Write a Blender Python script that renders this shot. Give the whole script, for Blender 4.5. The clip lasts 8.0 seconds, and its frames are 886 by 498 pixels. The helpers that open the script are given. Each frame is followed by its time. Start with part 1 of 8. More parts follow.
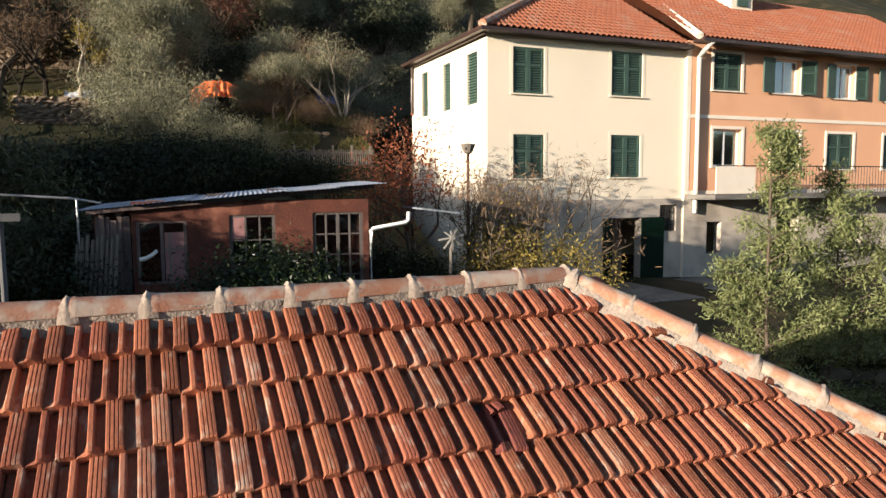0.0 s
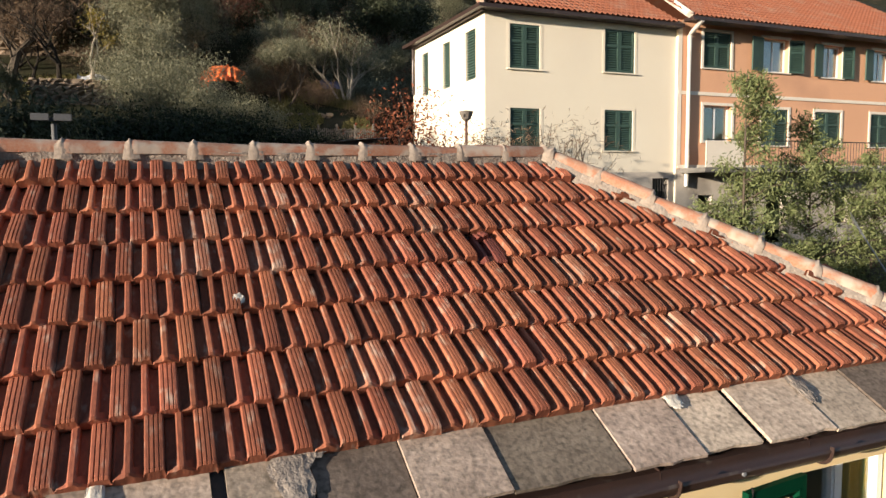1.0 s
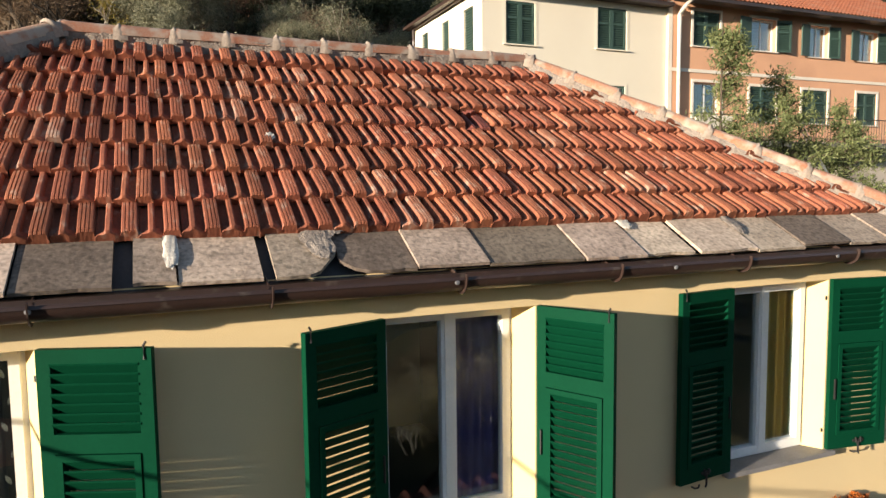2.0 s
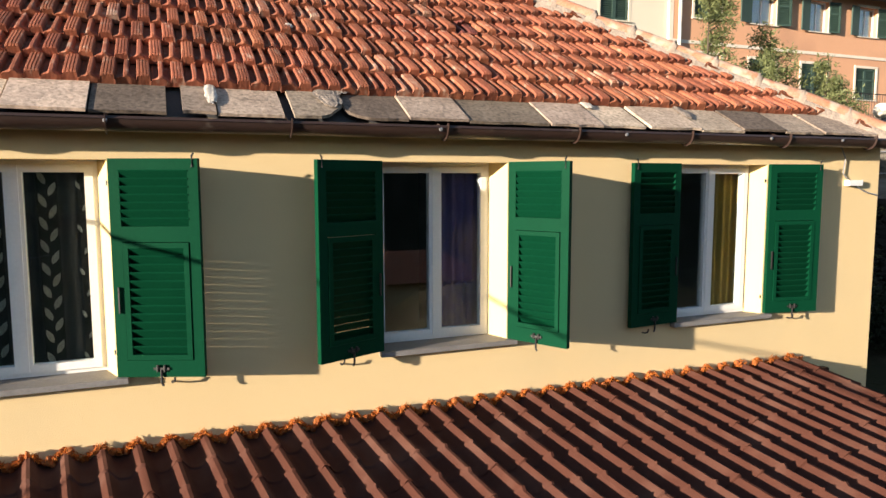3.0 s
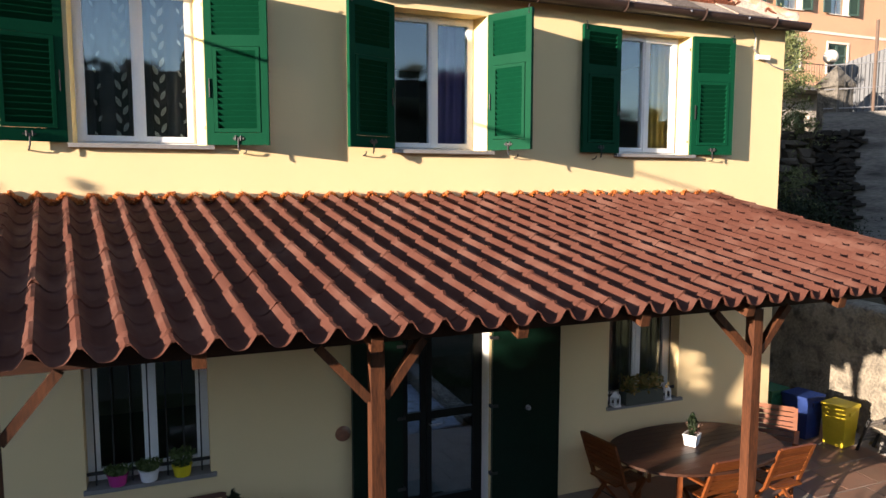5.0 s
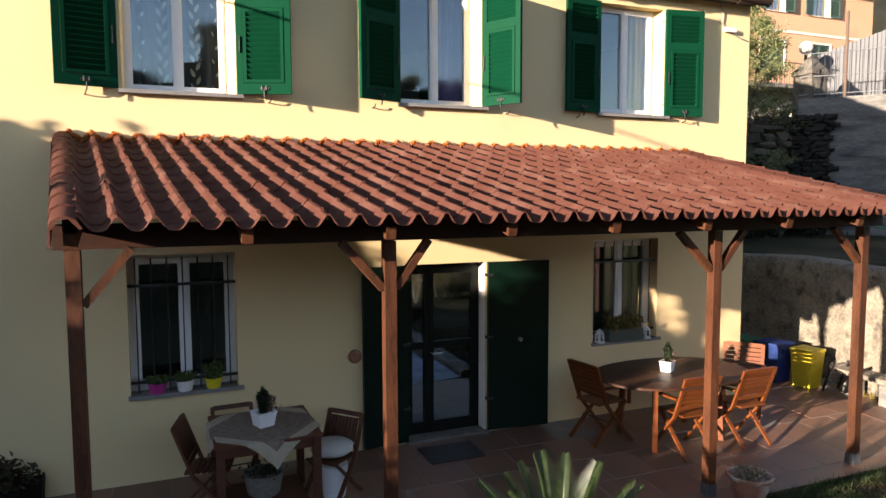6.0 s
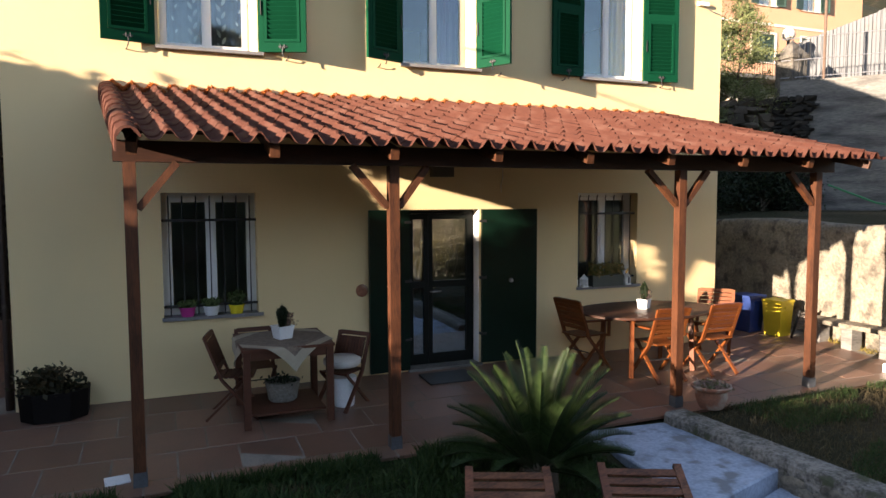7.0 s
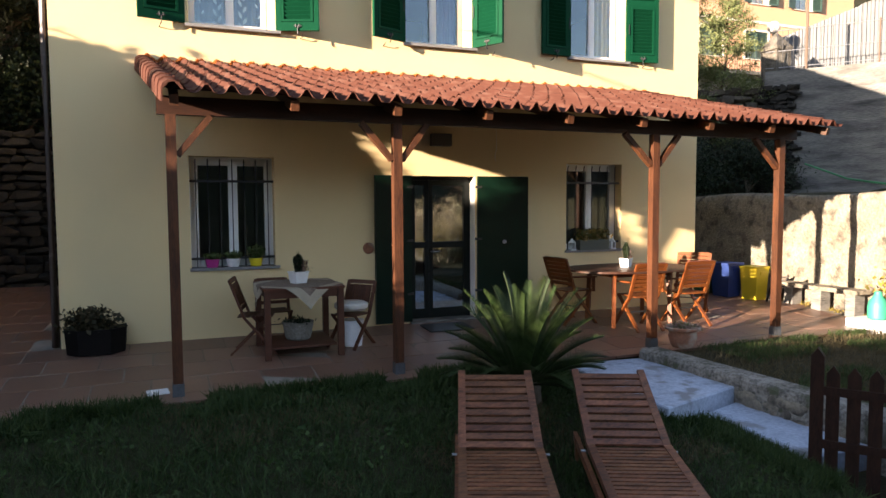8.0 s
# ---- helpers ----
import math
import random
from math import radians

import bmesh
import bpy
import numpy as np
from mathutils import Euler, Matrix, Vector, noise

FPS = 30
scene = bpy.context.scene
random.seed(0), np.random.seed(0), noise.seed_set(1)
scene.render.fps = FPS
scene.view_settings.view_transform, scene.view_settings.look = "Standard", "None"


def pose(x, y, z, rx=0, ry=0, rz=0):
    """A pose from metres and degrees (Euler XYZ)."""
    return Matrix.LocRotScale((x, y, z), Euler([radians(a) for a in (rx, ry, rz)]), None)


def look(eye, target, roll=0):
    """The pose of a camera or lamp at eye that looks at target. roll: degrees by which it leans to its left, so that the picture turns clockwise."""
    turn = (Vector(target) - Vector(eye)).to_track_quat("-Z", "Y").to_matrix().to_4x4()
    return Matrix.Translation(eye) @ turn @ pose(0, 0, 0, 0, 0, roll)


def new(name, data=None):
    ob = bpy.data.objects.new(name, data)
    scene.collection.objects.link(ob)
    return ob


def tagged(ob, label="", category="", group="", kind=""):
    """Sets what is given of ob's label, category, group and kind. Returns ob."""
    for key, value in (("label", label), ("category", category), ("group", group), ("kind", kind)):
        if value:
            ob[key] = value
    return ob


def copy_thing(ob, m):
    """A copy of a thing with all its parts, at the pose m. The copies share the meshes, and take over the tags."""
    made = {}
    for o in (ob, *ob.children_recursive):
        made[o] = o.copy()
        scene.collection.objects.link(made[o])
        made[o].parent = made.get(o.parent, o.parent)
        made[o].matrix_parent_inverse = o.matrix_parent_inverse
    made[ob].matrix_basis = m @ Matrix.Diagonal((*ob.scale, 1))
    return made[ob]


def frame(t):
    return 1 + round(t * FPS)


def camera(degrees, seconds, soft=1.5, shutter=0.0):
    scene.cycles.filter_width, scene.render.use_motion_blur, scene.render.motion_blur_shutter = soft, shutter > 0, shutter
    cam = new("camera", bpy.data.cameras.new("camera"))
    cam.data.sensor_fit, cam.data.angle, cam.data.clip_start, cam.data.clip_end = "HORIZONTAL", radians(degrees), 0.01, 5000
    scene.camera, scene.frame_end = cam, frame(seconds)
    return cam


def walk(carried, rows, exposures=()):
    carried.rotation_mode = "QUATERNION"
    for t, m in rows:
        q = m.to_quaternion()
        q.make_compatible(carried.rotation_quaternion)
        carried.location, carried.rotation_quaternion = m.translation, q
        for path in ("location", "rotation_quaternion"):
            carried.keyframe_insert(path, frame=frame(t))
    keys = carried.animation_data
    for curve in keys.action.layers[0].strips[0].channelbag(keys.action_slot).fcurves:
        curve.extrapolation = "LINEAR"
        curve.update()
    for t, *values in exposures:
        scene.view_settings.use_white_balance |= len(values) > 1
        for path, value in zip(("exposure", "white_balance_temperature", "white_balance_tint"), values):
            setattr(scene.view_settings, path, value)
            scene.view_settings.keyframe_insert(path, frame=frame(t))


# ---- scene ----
cam = camera(66.0, 8.0)
PATH = [
    (0, (-0.774, -1.8, 7.513), (0.003, 0.033, 7.326), -0.4),
    (0.5, (-0.927, -2.199, 7.071), (-0.153, -0.364, 6.89), -0.6),
    (1, (-1.075, -2.616, 6.622), (-0.303, -0.78, 6.444), -0.6),
    (1.5, (-1.225, -3.034, 6.172), (-0.454, -1.197, 5.997), -0.7),
    (2, (-1.387, -3.475, 5.712), (-0.618, -1.637, 5.538), -0.7),
    (3.3, (-1.688, -4.625, 4.657), (-0.949, -2.778, 4.447), -0.0),
    (3.5, (-1.761, -4.789, 4.485), (-1.016, -2.945, 4.275), -0.0),
    (4.5, (-2.076, -5.639, 3.768), (-1.332, -3.795, 3.562), 0.1),
    (6, (-2.612, -6.815, 2.793), (-1.853, -4.972, 2.635), -0.2),
    (6.5, (-2.764, -7.234, 2.473), (-2.009, -5.388, 2.323), -0.2),
    (7, (-2.905, -7.636, 2.18), (-2.15, -5.79, 2.033), -0.2),
    (7.5, (-3.026, -8.029, 1.904), (-2.277, -6.179, 1.765), -0.3),
    (8, (-3.175, -8.443, 1.677), (-2.429, -6.592, 1.546), -0.3),
]
EXPOSE = [(0, 1.48, 6950, 15), (1.0, 1.27, 6950, 14), (2.0, 1.42, 6950, 13), (3.5, 1.70, 7000, 16), (4.5, 1.97, 6900, 18), (6.5, 2.29, 7150, 20), (8.0, 2.68, 7450, 20)]
walk(cam, [(t, look(eye, target, roll)) for t, eye, target, roll in PATH], EXPOSE)

# ---- light ----
SUN_DIR = Vector((0.945, 0.283, -0.163)).normalized()   # the way that sunlight travels
world = bpy.data.worlds.new("world")
scene.world = world
world.use_nodes = True
wn = world.node_tree.nodes
sky = wn.new("ShaderNodeTexSky")
sky.sky_type = 'NISHITA'
sky.sun_disc = False
sky.sun_elevation = math.asin(-SUN_DIR.z)
sky.sun_rotation = math.atan2(-SUN_DIR.x, -SUN_DIR.y) % (2 * math.pi)
sky.air_density = 0.8
sky.dust_density = 0.2
sky.ozone_density = 0.9
wn["Background"].inputs[1].default_value = 0.102
world.node_tree.links.new(sky.outputs[0], wn["Background"].inputs[0])
sun_data = bpy.data.lights.new("sun", 'SUN')
sun_data.energy = 4.3
sun_data.angle = radians(0.55)
sun_data.color = (1.0, 0.92, 0.775)
sun = new("sun", sun_data)
sun.matrix_world = look((-40, -12, 8), Vector((-40, -12, 8)) + SUN_DIR)


# ---- materials ----
def material(name, base, second=None, scale=4.0, fine=60.0, rough=0.7, bump=0.3, metal=0.0, mix=0.5, spread=0.0, streak=(1, 1, 1), stain=None, stain_scale=1.0, stain_at=(0.55, 0.7), bump_size=0.01, spec=0.5):
    """A surface with two colours mixed by broad and fine noise, relief, and a random shift per piece."""
    m = bpy.data.materials.new(name)
    m.use_nodes = True
    n, l = m.node_tree.nodes, m.node_tree.links
    b = n["Principled BSDF"]
    b.inputs["Roughness"].default_value = rough
    b.inputs["Metallic"].default_value = metal
    b.inputs["Specular IOR Level"].default_value = spec
    geo = n.new("ShaderNodeNewGeometry")
    mp = n.new("ShaderNodeVectorMath")
    mp.operation = 'MULTIPLY'
    mp.inputs[1].default_value = streak
    l.new(geo.outputs["Position"], mp.inputs[0])

    def tex(s, detail):
        t = n.new("ShaderNodeTexNoise")
        t.inputs["Scale"].default_value = s
        t.inputs["Detail"].default_value = detail
        l.new(mp.outputs[0], t.inputs["Vector"])
        return t
    broad, small = tex(scale, 5), tex(fine, 4)
    add = n.new("ShaderNodeMath")
    add.operation = 'ADD'
    l.new(broad.outputs["Fac"], add.inputs[0])
    l.new(small.outputs["Fac"], add.inputs[1])
    ramp = n.new("ShaderNodeMapRange")
    ramp.inputs["From Min"].default_value = 1.0 - mix * 0.5
    ramp.inputs["From Max"].default_value = 1.0 + mix * 0.5
    l.new(add.outputs[0], ramp.inputs["Value"])
    col = n.new("ShaderNodeMix")
    col.data_type = 'RGBA'
    col.inputs[6].default_value = (*base, 1)
    col.inputs[7].default_value = (*(second or [c * 0.8 for c in base]), 1)
    l.new(ramp.outputs[0], col.inputs[0])
    out = col.outputs[2]
    if stain:
        st = tex(stain_scale, 6)
        sr = n.new("ShaderNodeMapRange")
        sr.inputs["From Min"].default_value, sr.inputs["From Max"].default_value = stain_at
        l.new(st.outputs["Fac"], sr.inputs["Value"])
        c2 = n.new("ShaderNodeMix")
        c2.data_type = 'RGBA'
        c2.inputs[7].default_value = (*stain, 1)
        l.new(sr.outputs[0], c2.inputs[0])
        l.new(out, c2.inputs[6])
        out = c2.outputs[2]
    if spread:
        info = n.new("ShaderNodeObjectInfo")
        hsv = n.new("ShaderNodeHueSaturation")
        mr = n.new("ShaderNodeMapRange")
        mr.inputs["To Min"].default_value, mr.inputs["To Max"].default_value = 1 - spread, 1 + spread
        l.new(info.outputs["Random"], mr.inputs["Value"])
        l.new(mr.outputs[0], hsv.inputs["Value"])
        mh = n.new("ShaderNodeMapRange")
        mh.inputs["To Min"].default_value, mh.inputs["To Max"].default_value = 0.5 - spread * 0.014, 0.5 + spread * 0.014
        wv = n.new("ShaderNodeMath")
        wv.operation = 'FRACT'
        w7 = n.new("ShaderNodeMath")
        w7.operation = 'MULTIPLY'
        w7.inputs[1].default_value = 7.3
        l.new(info.outputs["Random"], w7.inputs[0])
        l.new(w7.outputs[0], wv.inputs[0])
        l.new(wv.outputs[0], mh.inputs["Value"])
        l.new(mh.outputs[0], hsv.inputs["Hue"])
        l.new(out, hsv.inputs["Color"])
        out = hsv.outputs[0]
    l.new(out, b.inputs["Base Color"])
    if bump:
        bp = n.new("ShaderNodeBump")
        bp.inputs["Strength"].default_value = bump
        bp.inputs["Distance"].default_value = bump_size
        l.new(add.outputs[0], bp.inputs["Height"])
        l.new(bp.outputs[0], b.inputs["Normal"])
    return m


def leaf_material(name, base, second, rough=0.6, through_light=0.25, spread=0.0):
    m = bpy.data.materials.new(name)
    m.use_nodes = True
    n, l = m.node_tree.nodes, m.node_tree.links
    b = n["Principled BSDF"]
    b.inputs["Roughness"].default_value = rough
    b.inputs["Specular IOR Level"].default_value = 0.25
    geo = n.new("ShaderNodeNewGeometry")
    col = n.new("ShaderNodeMix")
    col.data_type = 'RGBA'
    col.inputs[6].default_value = (*base, 1)
    col.inputs[7].default_value = (*second, 1)
    l.new(geo.outputs["Random Per Island"], col.inputs[0])
    l.new(col.outputs[2], b.inputs["Base Color"])
    tr = n.new("ShaderNodeBsdfTranslucent")
    l.new(col.outputs[2], tr.inputs["Color"])
    mx = n.new("ShaderNodeMixShader")
    mx.inputs[0].default_value = through_light
    l.new(b.outputs[0], mx.inputs[1])
    l.new(tr.outputs[0], mx.inputs[2])
    l.new(mx.outputs[0], n["Material Output"].inputs["Surface"])
    return m


def glass_material(name, tint=(0.9, 0.95, 0.95), clear=0.55, sheen=0.11):
    m = bpy.data.materials.new(name)
    m.use_nodes = True
    n, l = m.node_tree.nodes, m.node_tree.links
    gl = n.new("ShaderNodeBsdfGlossy")
    gl.inputs["Roughness"].default_value = 0.0
    gl.inputs["Color"].default_value = (0.80, 0.91, 1.0, 1)
    tp = n.new("ShaderNodeBsdfTransparent")
    tp.inputs["Color"].default_value = (*[c * clear + (1 - clear) * 0.15 for c in tint], 1)
    lw = n.new("ShaderNodeLayerWeight")
    steep = n.new("ShaderNodeMath")
    steep.operation = 'POWER'
    steep.inputs[1].default_value = 4.0
    l.new(lw.outputs["Facing"], steep.inputs[0])
    gloss = n.new("ShaderNodeMapRange")
    gloss.inputs["To Min"].default_value, gloss.inputs["To Max"].default_value = sheen, 0.9
    l.new(steep.outputs[0], gloss.inputs["Value"])
    mx = n.new("ShaderNodeMixShader")
    l.new(gloss.outputs[0], mx.inputs[0])
    l.new(tp.outputs[0], mx.inputs[1])
    l.new(gl.outputs[0], mx.inputs[2])
    l.new(mx.outputs[0], n["Material Output"].inputs["Surface"])
    return m


STUCCO = material("yellow_stucco", (0.72, 0.545, 0.305), (0.67, 0.50, 0.275), scale=1.1, fine=140, rough=0.9, bump=0.35, mix=0.9, bump_size=0.004, stain=(0.62, 0.48, 0.28), stain_scale=0.7, stain_at=(0.52, 0.8), spec=0.2)
REVEAL = material("cream_reveal", (0.72, 0.57, 0.28), (0.68, 0.54, 0.27), scale=3, fine=120, rough=0.85, bump=0.2, bump_size=0.003)
TILE = material("terracotta_tile", (0.318, 0.106, 0.057), (0.186, 0.061, 0.037), scale=8, fine=70, rough=0.82, bump=0.6, mix=0.6, spread=0.26, streak=(1, 0.4, 0.4), stain=(0.40, 0.27, 0.20), stain_scale=22, stain_at=(0.58, 0.78), bump_size=0.004, spec=0.2)
PALETILE = material("lichen_pale_tile", (0.35, 0.145, 0.085), (0.25, 0.092, 0.056), scale=8, fine=70, rough=0.85, bump=0.6, mix=0.6, spread=0.2, streak=(1, 0.4, 0.4), stain=(0.42, 0.30, 0.23), stain_scale=22, stain_at=(0.50, 0.74), bump_size=0.004, spec=0.25)
REDTILE = material("dark_red_tile", (0.16, 0.035, 0.022), (0.11, 0.026, 0.018), scale=8, fine=60, rough=0.8, bump=0.4)
RIDGE = material("weathered_ridge_tile", (0.36, 0.140, 0.078), (0.36, 0.22, 0.155), scale=6, fine=60, rough=0.9, bump=0.5, mix=0.6, spread=0.15, stain=(0.41, 0.32, 0.25), stain_scale=7, stain_at=(0.46, 0.60), bump_size=0.005, spec=0.2)
MORTAR = material("grey_mortar", (0.30, 0.25, 0.21), (0.20, 0.165, 0.14), scale=9, fine=50, rough=0.95, bump=0.9, mix=0.6, bump_size=0.012, spec=0.1)
PALE_MORTAR = material("pale_mortar", (0.58, 0.53, 0.46), (0.46, 0.41, 0.35), scale=9, fine=50, rough=0.95, bump=0.7, bump_size=0.008, spec=0.1)
JOINT_MORTAR = material("weathered_joint_mortar", (0.34, 0.275, 0.225), (0.245, 0.195, 0.158), scale=9, fine=50, rough=0.95, bump=0.7, bump_size=0.006, spec=0.1)
SLATE = material("grey_slate_slab", (0.42, 0.328, 0.258), (0.215, 0.163, 0.128), scale=4.5, fine=34, rough=0.9, bump=0.6, mix=0.6, spread=0.6, stain=(0.12, 0.098, 0.077), stain_scale=38, stain_at=(0.47, 0.78), bump_size=0.006, spec=0.2)
FELT = material("dark_roof_felt", (0.045, 0.045, 0.05), (0.06, 0.058, 0.06), scale=6, fine=50, rough=0.9, bump=0.3)
GUTTER = material("brown_gutter_metal", (0.040, 0.021, 0.016), (0.028, 0.016, 0.013), scale=5, fine=60, rough=0.42, bump=0.1, metal=0.0, stain=(0.085, 0.065, 0.052), stain_scale=9, stain_at=(0.60, 0.72))
STEEL = material("grey_steel", (0.35, 0.35, 0.36), (0.24, 0.24, 0.25), scale=6, fine=80, rough=0.45, bump=0.1, metal=0.6)
SHUTTER = material("green_shutter_paint", (0.0012, 0.043, 0.0200), (0.0010, 0.034, 0.0160), scale=4, fine=50, rough=0.5, bump=0.08, mix=0.8, bump_size=0.002, spec=0.03)
OLDGREEN = material("old_green_paint", (0.040, 0.080, 0.062), (0.030, 0.062, 0.049), scale=4, fine=40, rough=0.6, bump=0.15, spread=0.12)
WHITE = material("white_frame", (0.78, 0.77, 0.75), (0.72, 0.71, 0.69), scale=3, fine=60, rough=0.4, bump=0.04)
SILL = material("slate_sill", (0.20, 0.19, 0.185), (0.15, 0.14, 0.135), scale=6, fine=70, rough=0.7, bump=0.3)
GLASS = glass_material("window_glass", clear=0.9)
DOOR_GLASS = glass_material("coated_door_glass", clear=0.75, sheen=0.24)
# unlit insides: their darkness is put into this near-black colour
UNLIT = material("unlit_inside", (0.03, 0.027, 0.025), (0.022, 0.02, 0.019), scale=2, fine=20, rough=0.95, bump=0)
BLACK = material("black_iron", (0.012, 0.012, 0.013), (0.02, 0.018, 0.017), scale=12, fine=80, rough=0.55, bump=0.2)
SHEET = material("red_brown_roof_sheet", (0.084, 0.031, 0.021), (0.056, 0.021, 0.015), scale=5, fine=160, rough=0.75, bump=0.35, mix=0.9, stain=(0.105, 0.050, 0.037), stain_scale=3, stain_at=(0.5, 0.75), bump_size=0.003, spec=0.08)
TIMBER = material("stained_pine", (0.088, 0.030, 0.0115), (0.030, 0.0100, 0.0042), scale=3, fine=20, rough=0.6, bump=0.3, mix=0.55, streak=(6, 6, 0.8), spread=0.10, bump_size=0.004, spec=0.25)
# same pine with level grain, darkened for the shade under the roof
TIMBER_H_SHADED = material("stained_pine_beam_shaded", (0.038, 0.011, 0.0042), (0.018, 0.0056, 0.0025), scale=3, fine=20, rough=0.6, bump=0.3, mix=0.6, streak=(0.8, 6, 6), spread=0.10, bump_size=0.004, spec=0.25)
FOAM = material("orange_foam", (0.40, 0.115, 0.018), (0.22, 0.05, 0.012), scale=22, fine=120, rough=0.85, bump=0.8, bump_size=0.01)
PAVER = material("terracotta_paver", (0.205, 0.103, 0.066), (0.130, 0.068, 0.047), scale=2.2, fine=60, rough=0.42, bump=0.2, mix=0.9, spread=0.20, stain=(0.14, 0.082, 0.058), stain_scale=2.6, stain_at=(0.5, 0.7), bump_size=0.004)
GROUT = material("grey_grout", (0.24, 0.20, 0.16), (0.16, 0.135, 0.11), scale=5, fine=60, rough=0.95, bump=0.3)
EARTH = material("lawn_soil", (0.022, 0.027, 0.011), (0.038, 0.031, 0.018), scale=0.9, fine=14, rough=0.95, bump=0.8, mix=0.8, stain=(0.065, 0.05, 0.03), stain_scale=0.35, stain_at=(0.52, 0.66), bump_size=0.05, spec=0.1)
CONCRETE = material("grey_concrete", (0.21, 0.195, 0.175), (0.105, 0.10, 0.092), scale=2.6, fine=24, rough=0.9, bump=0.9, mix=0.5, streak=(0.4, 0.4, 2.4), stain=(0.055, 0.053, 0.049), stain_scale=2.4, stain_at=(0.48, 0.72), bump_size=0.015, spec=0.2)
STONE = material("dry_stone", (0.105, 0.085, 0.066), (0.060, 0.050, 0.040), scale=5, fine=40, rough=0.95, bump=0.7, mix=0.8, spread=0.28, bump_size=0.012, spec=0.15)
CREAM = material("cream_render", (0.75, 0.665, 0.53), (0.71, 0.62, 0.49), scale=0.6, fine=40, rough=0.9, bump=0.25, mix=0.8, stain=(0.70, 0.61, 0.49), stain_scale=0.45, stain_at=(0.55, 0.85), spec=0.2)
BASEMENT = material("grey_base_render", (0.52, 0.45, 0.38), (0.40, 0.35, 0.30), scale=0.8, fine=20, rough=0.95, bump=0.4, mix=0.9, stain=(0.30, 0.26, 0.22), stain_scale=0.9, stain_at=(0.5, 0.65), spec=0.15)
ORANGE = material("orange_render", (0.66, 0.36, 0.22), (0.61, 0.33, 0.20), scale=0.6, fine=40, rough=0.9, bump=0.25, mix=0.8, stain=(0.50, 0.27, 0.17), stain_scale=0.45, stain_at=(0.55, 0.8), spec=0.2)
TRIM = material("pale_trim", (0.72, 0.64, 0.54), (0.66, 0.58, 0.48), scale=2, fine=40, rough=0.85, bump=0.15)
FARTILE = material("orange_roof_tile", (0.29, 0.100, 0.052), (0.20, 0.068, 0.038), scale=2.5, fine=30, rough=0.85, bump=0.4, mix=0.8, stain=(0.24, 0.125, 0.085), stain_scale=1.6, stain_at=(0.5, 0.75), spec=0.25)


# ---- mesh helpers ----
def add_box(bm, x0, x1, y0, y1, z0, z1, m=None):
    vs = [bm.verts.new(Vector(p) if m is None else m @ Vector(p)) for p in
          ((x0, y0, z0), (x1, y0, z0), (x1, y1, z0), (x0, y1, z0), (x0, y0, z1), (x1, y0, z1), (x1, y1, z1), (x0, y1, z1))]
    for f in ((0, 3, 2, 1), (4, 5, 6, 7), (0, 1, 5, 4), (1, 2, 6, 5), (2, 3, 7, 6), (3, 0, 4, 7)):
        bm.faces.new([vs[i] for i in f])
    return vs


def add_beam(bm, a, b, w, h, up=(0, 0, 1)):
    """A bar of section w x h from a to b."""
    a, b = Vector(a), Vector(b)
    d = (b - a).normalized()
    s = d.cross(Vector(up))
    s = (s if s.length > 1e-4 else d.cross(Vector((1, 0, 0)))).normalized()
    u = s.cross(d)
    vs = [bm.verts.new(p + s * i * w / 2 + u * j * h / 2) for p in (a, b) for i, j in ((-1, -1), (1, -1), (1, 1), (-1, 1))]
    for f in ((0, 1, 2, 3), (7, 6, 5, 4), (0, 4, 5, 1), (1, 5, 6, 2), (2, 6, 7, 3), (3, 7, 4, 0)):
        bm.faces.new([vs[i] for i in f])


def add_tube(bm, pts, r, sides=8, r_end=None, cap=True):
    """A round bar along points, tapering to r_end."""
    pts = [Vector(p) for p in pts]
    r_end = r if r_end is None else r_end
    rings = []
    for i, p in enumerate(pts):
        d = (pts[min(i + 1, len(pts) - 1)] - pts[max(i - 1, 0)]).normalized()
        s = d.cross(Vector((0, 0, 1)))
        s = (s if s.length > 1e-3 else d.cross(Vector((1, 0, 0)))).normalized()
        u = s.cross(d)
        rr = r + (r_end - r) * i / max(len(pts) - 1, 1)
        rings.append([bm.verts.new(p + (s * math.cos(a) + u * math.sin(a)) * rr) for a in [2 * math.pi * k / sides for k in range(sides)]])
    for q, w in zip(rings, rings[1:]):
        for k in range(sides):
            bm.faces.new((q[k], q[(k + 1) % sides], w[(k + 1) % sides], w[k]))
    if cap:
        bm.faces.new(rings[0][::-1])
        bm.faces.new(rings[-1])


def add_lathe(bm, profile, sides=20, centre=(0, 0, 0), squash=1.0):
    """A turned shape from (radius, height) pairs."""
    c = Vector(centre)
    rings = [[bm.verts.new(c + Vector((r * math.cos(2 * math.pi * k / sides), squash * r * math.sin(2 * math.pi * k / sides), z))) for k in range(sides)] for r, z in profile]
    for q, w in zip(rings, rings[1:]):
        for k in range(sides):
            bm.faces.new((q[k], q[(k + 1) % sides], w[(k + 1) % sides], w[k]))
    if profile[0][0] > 1e-4:
        bm.faces.new(rings[0][::-1])
    if profile[-1][0] > 1e-4:
        bm.faces.new(rings[-1])


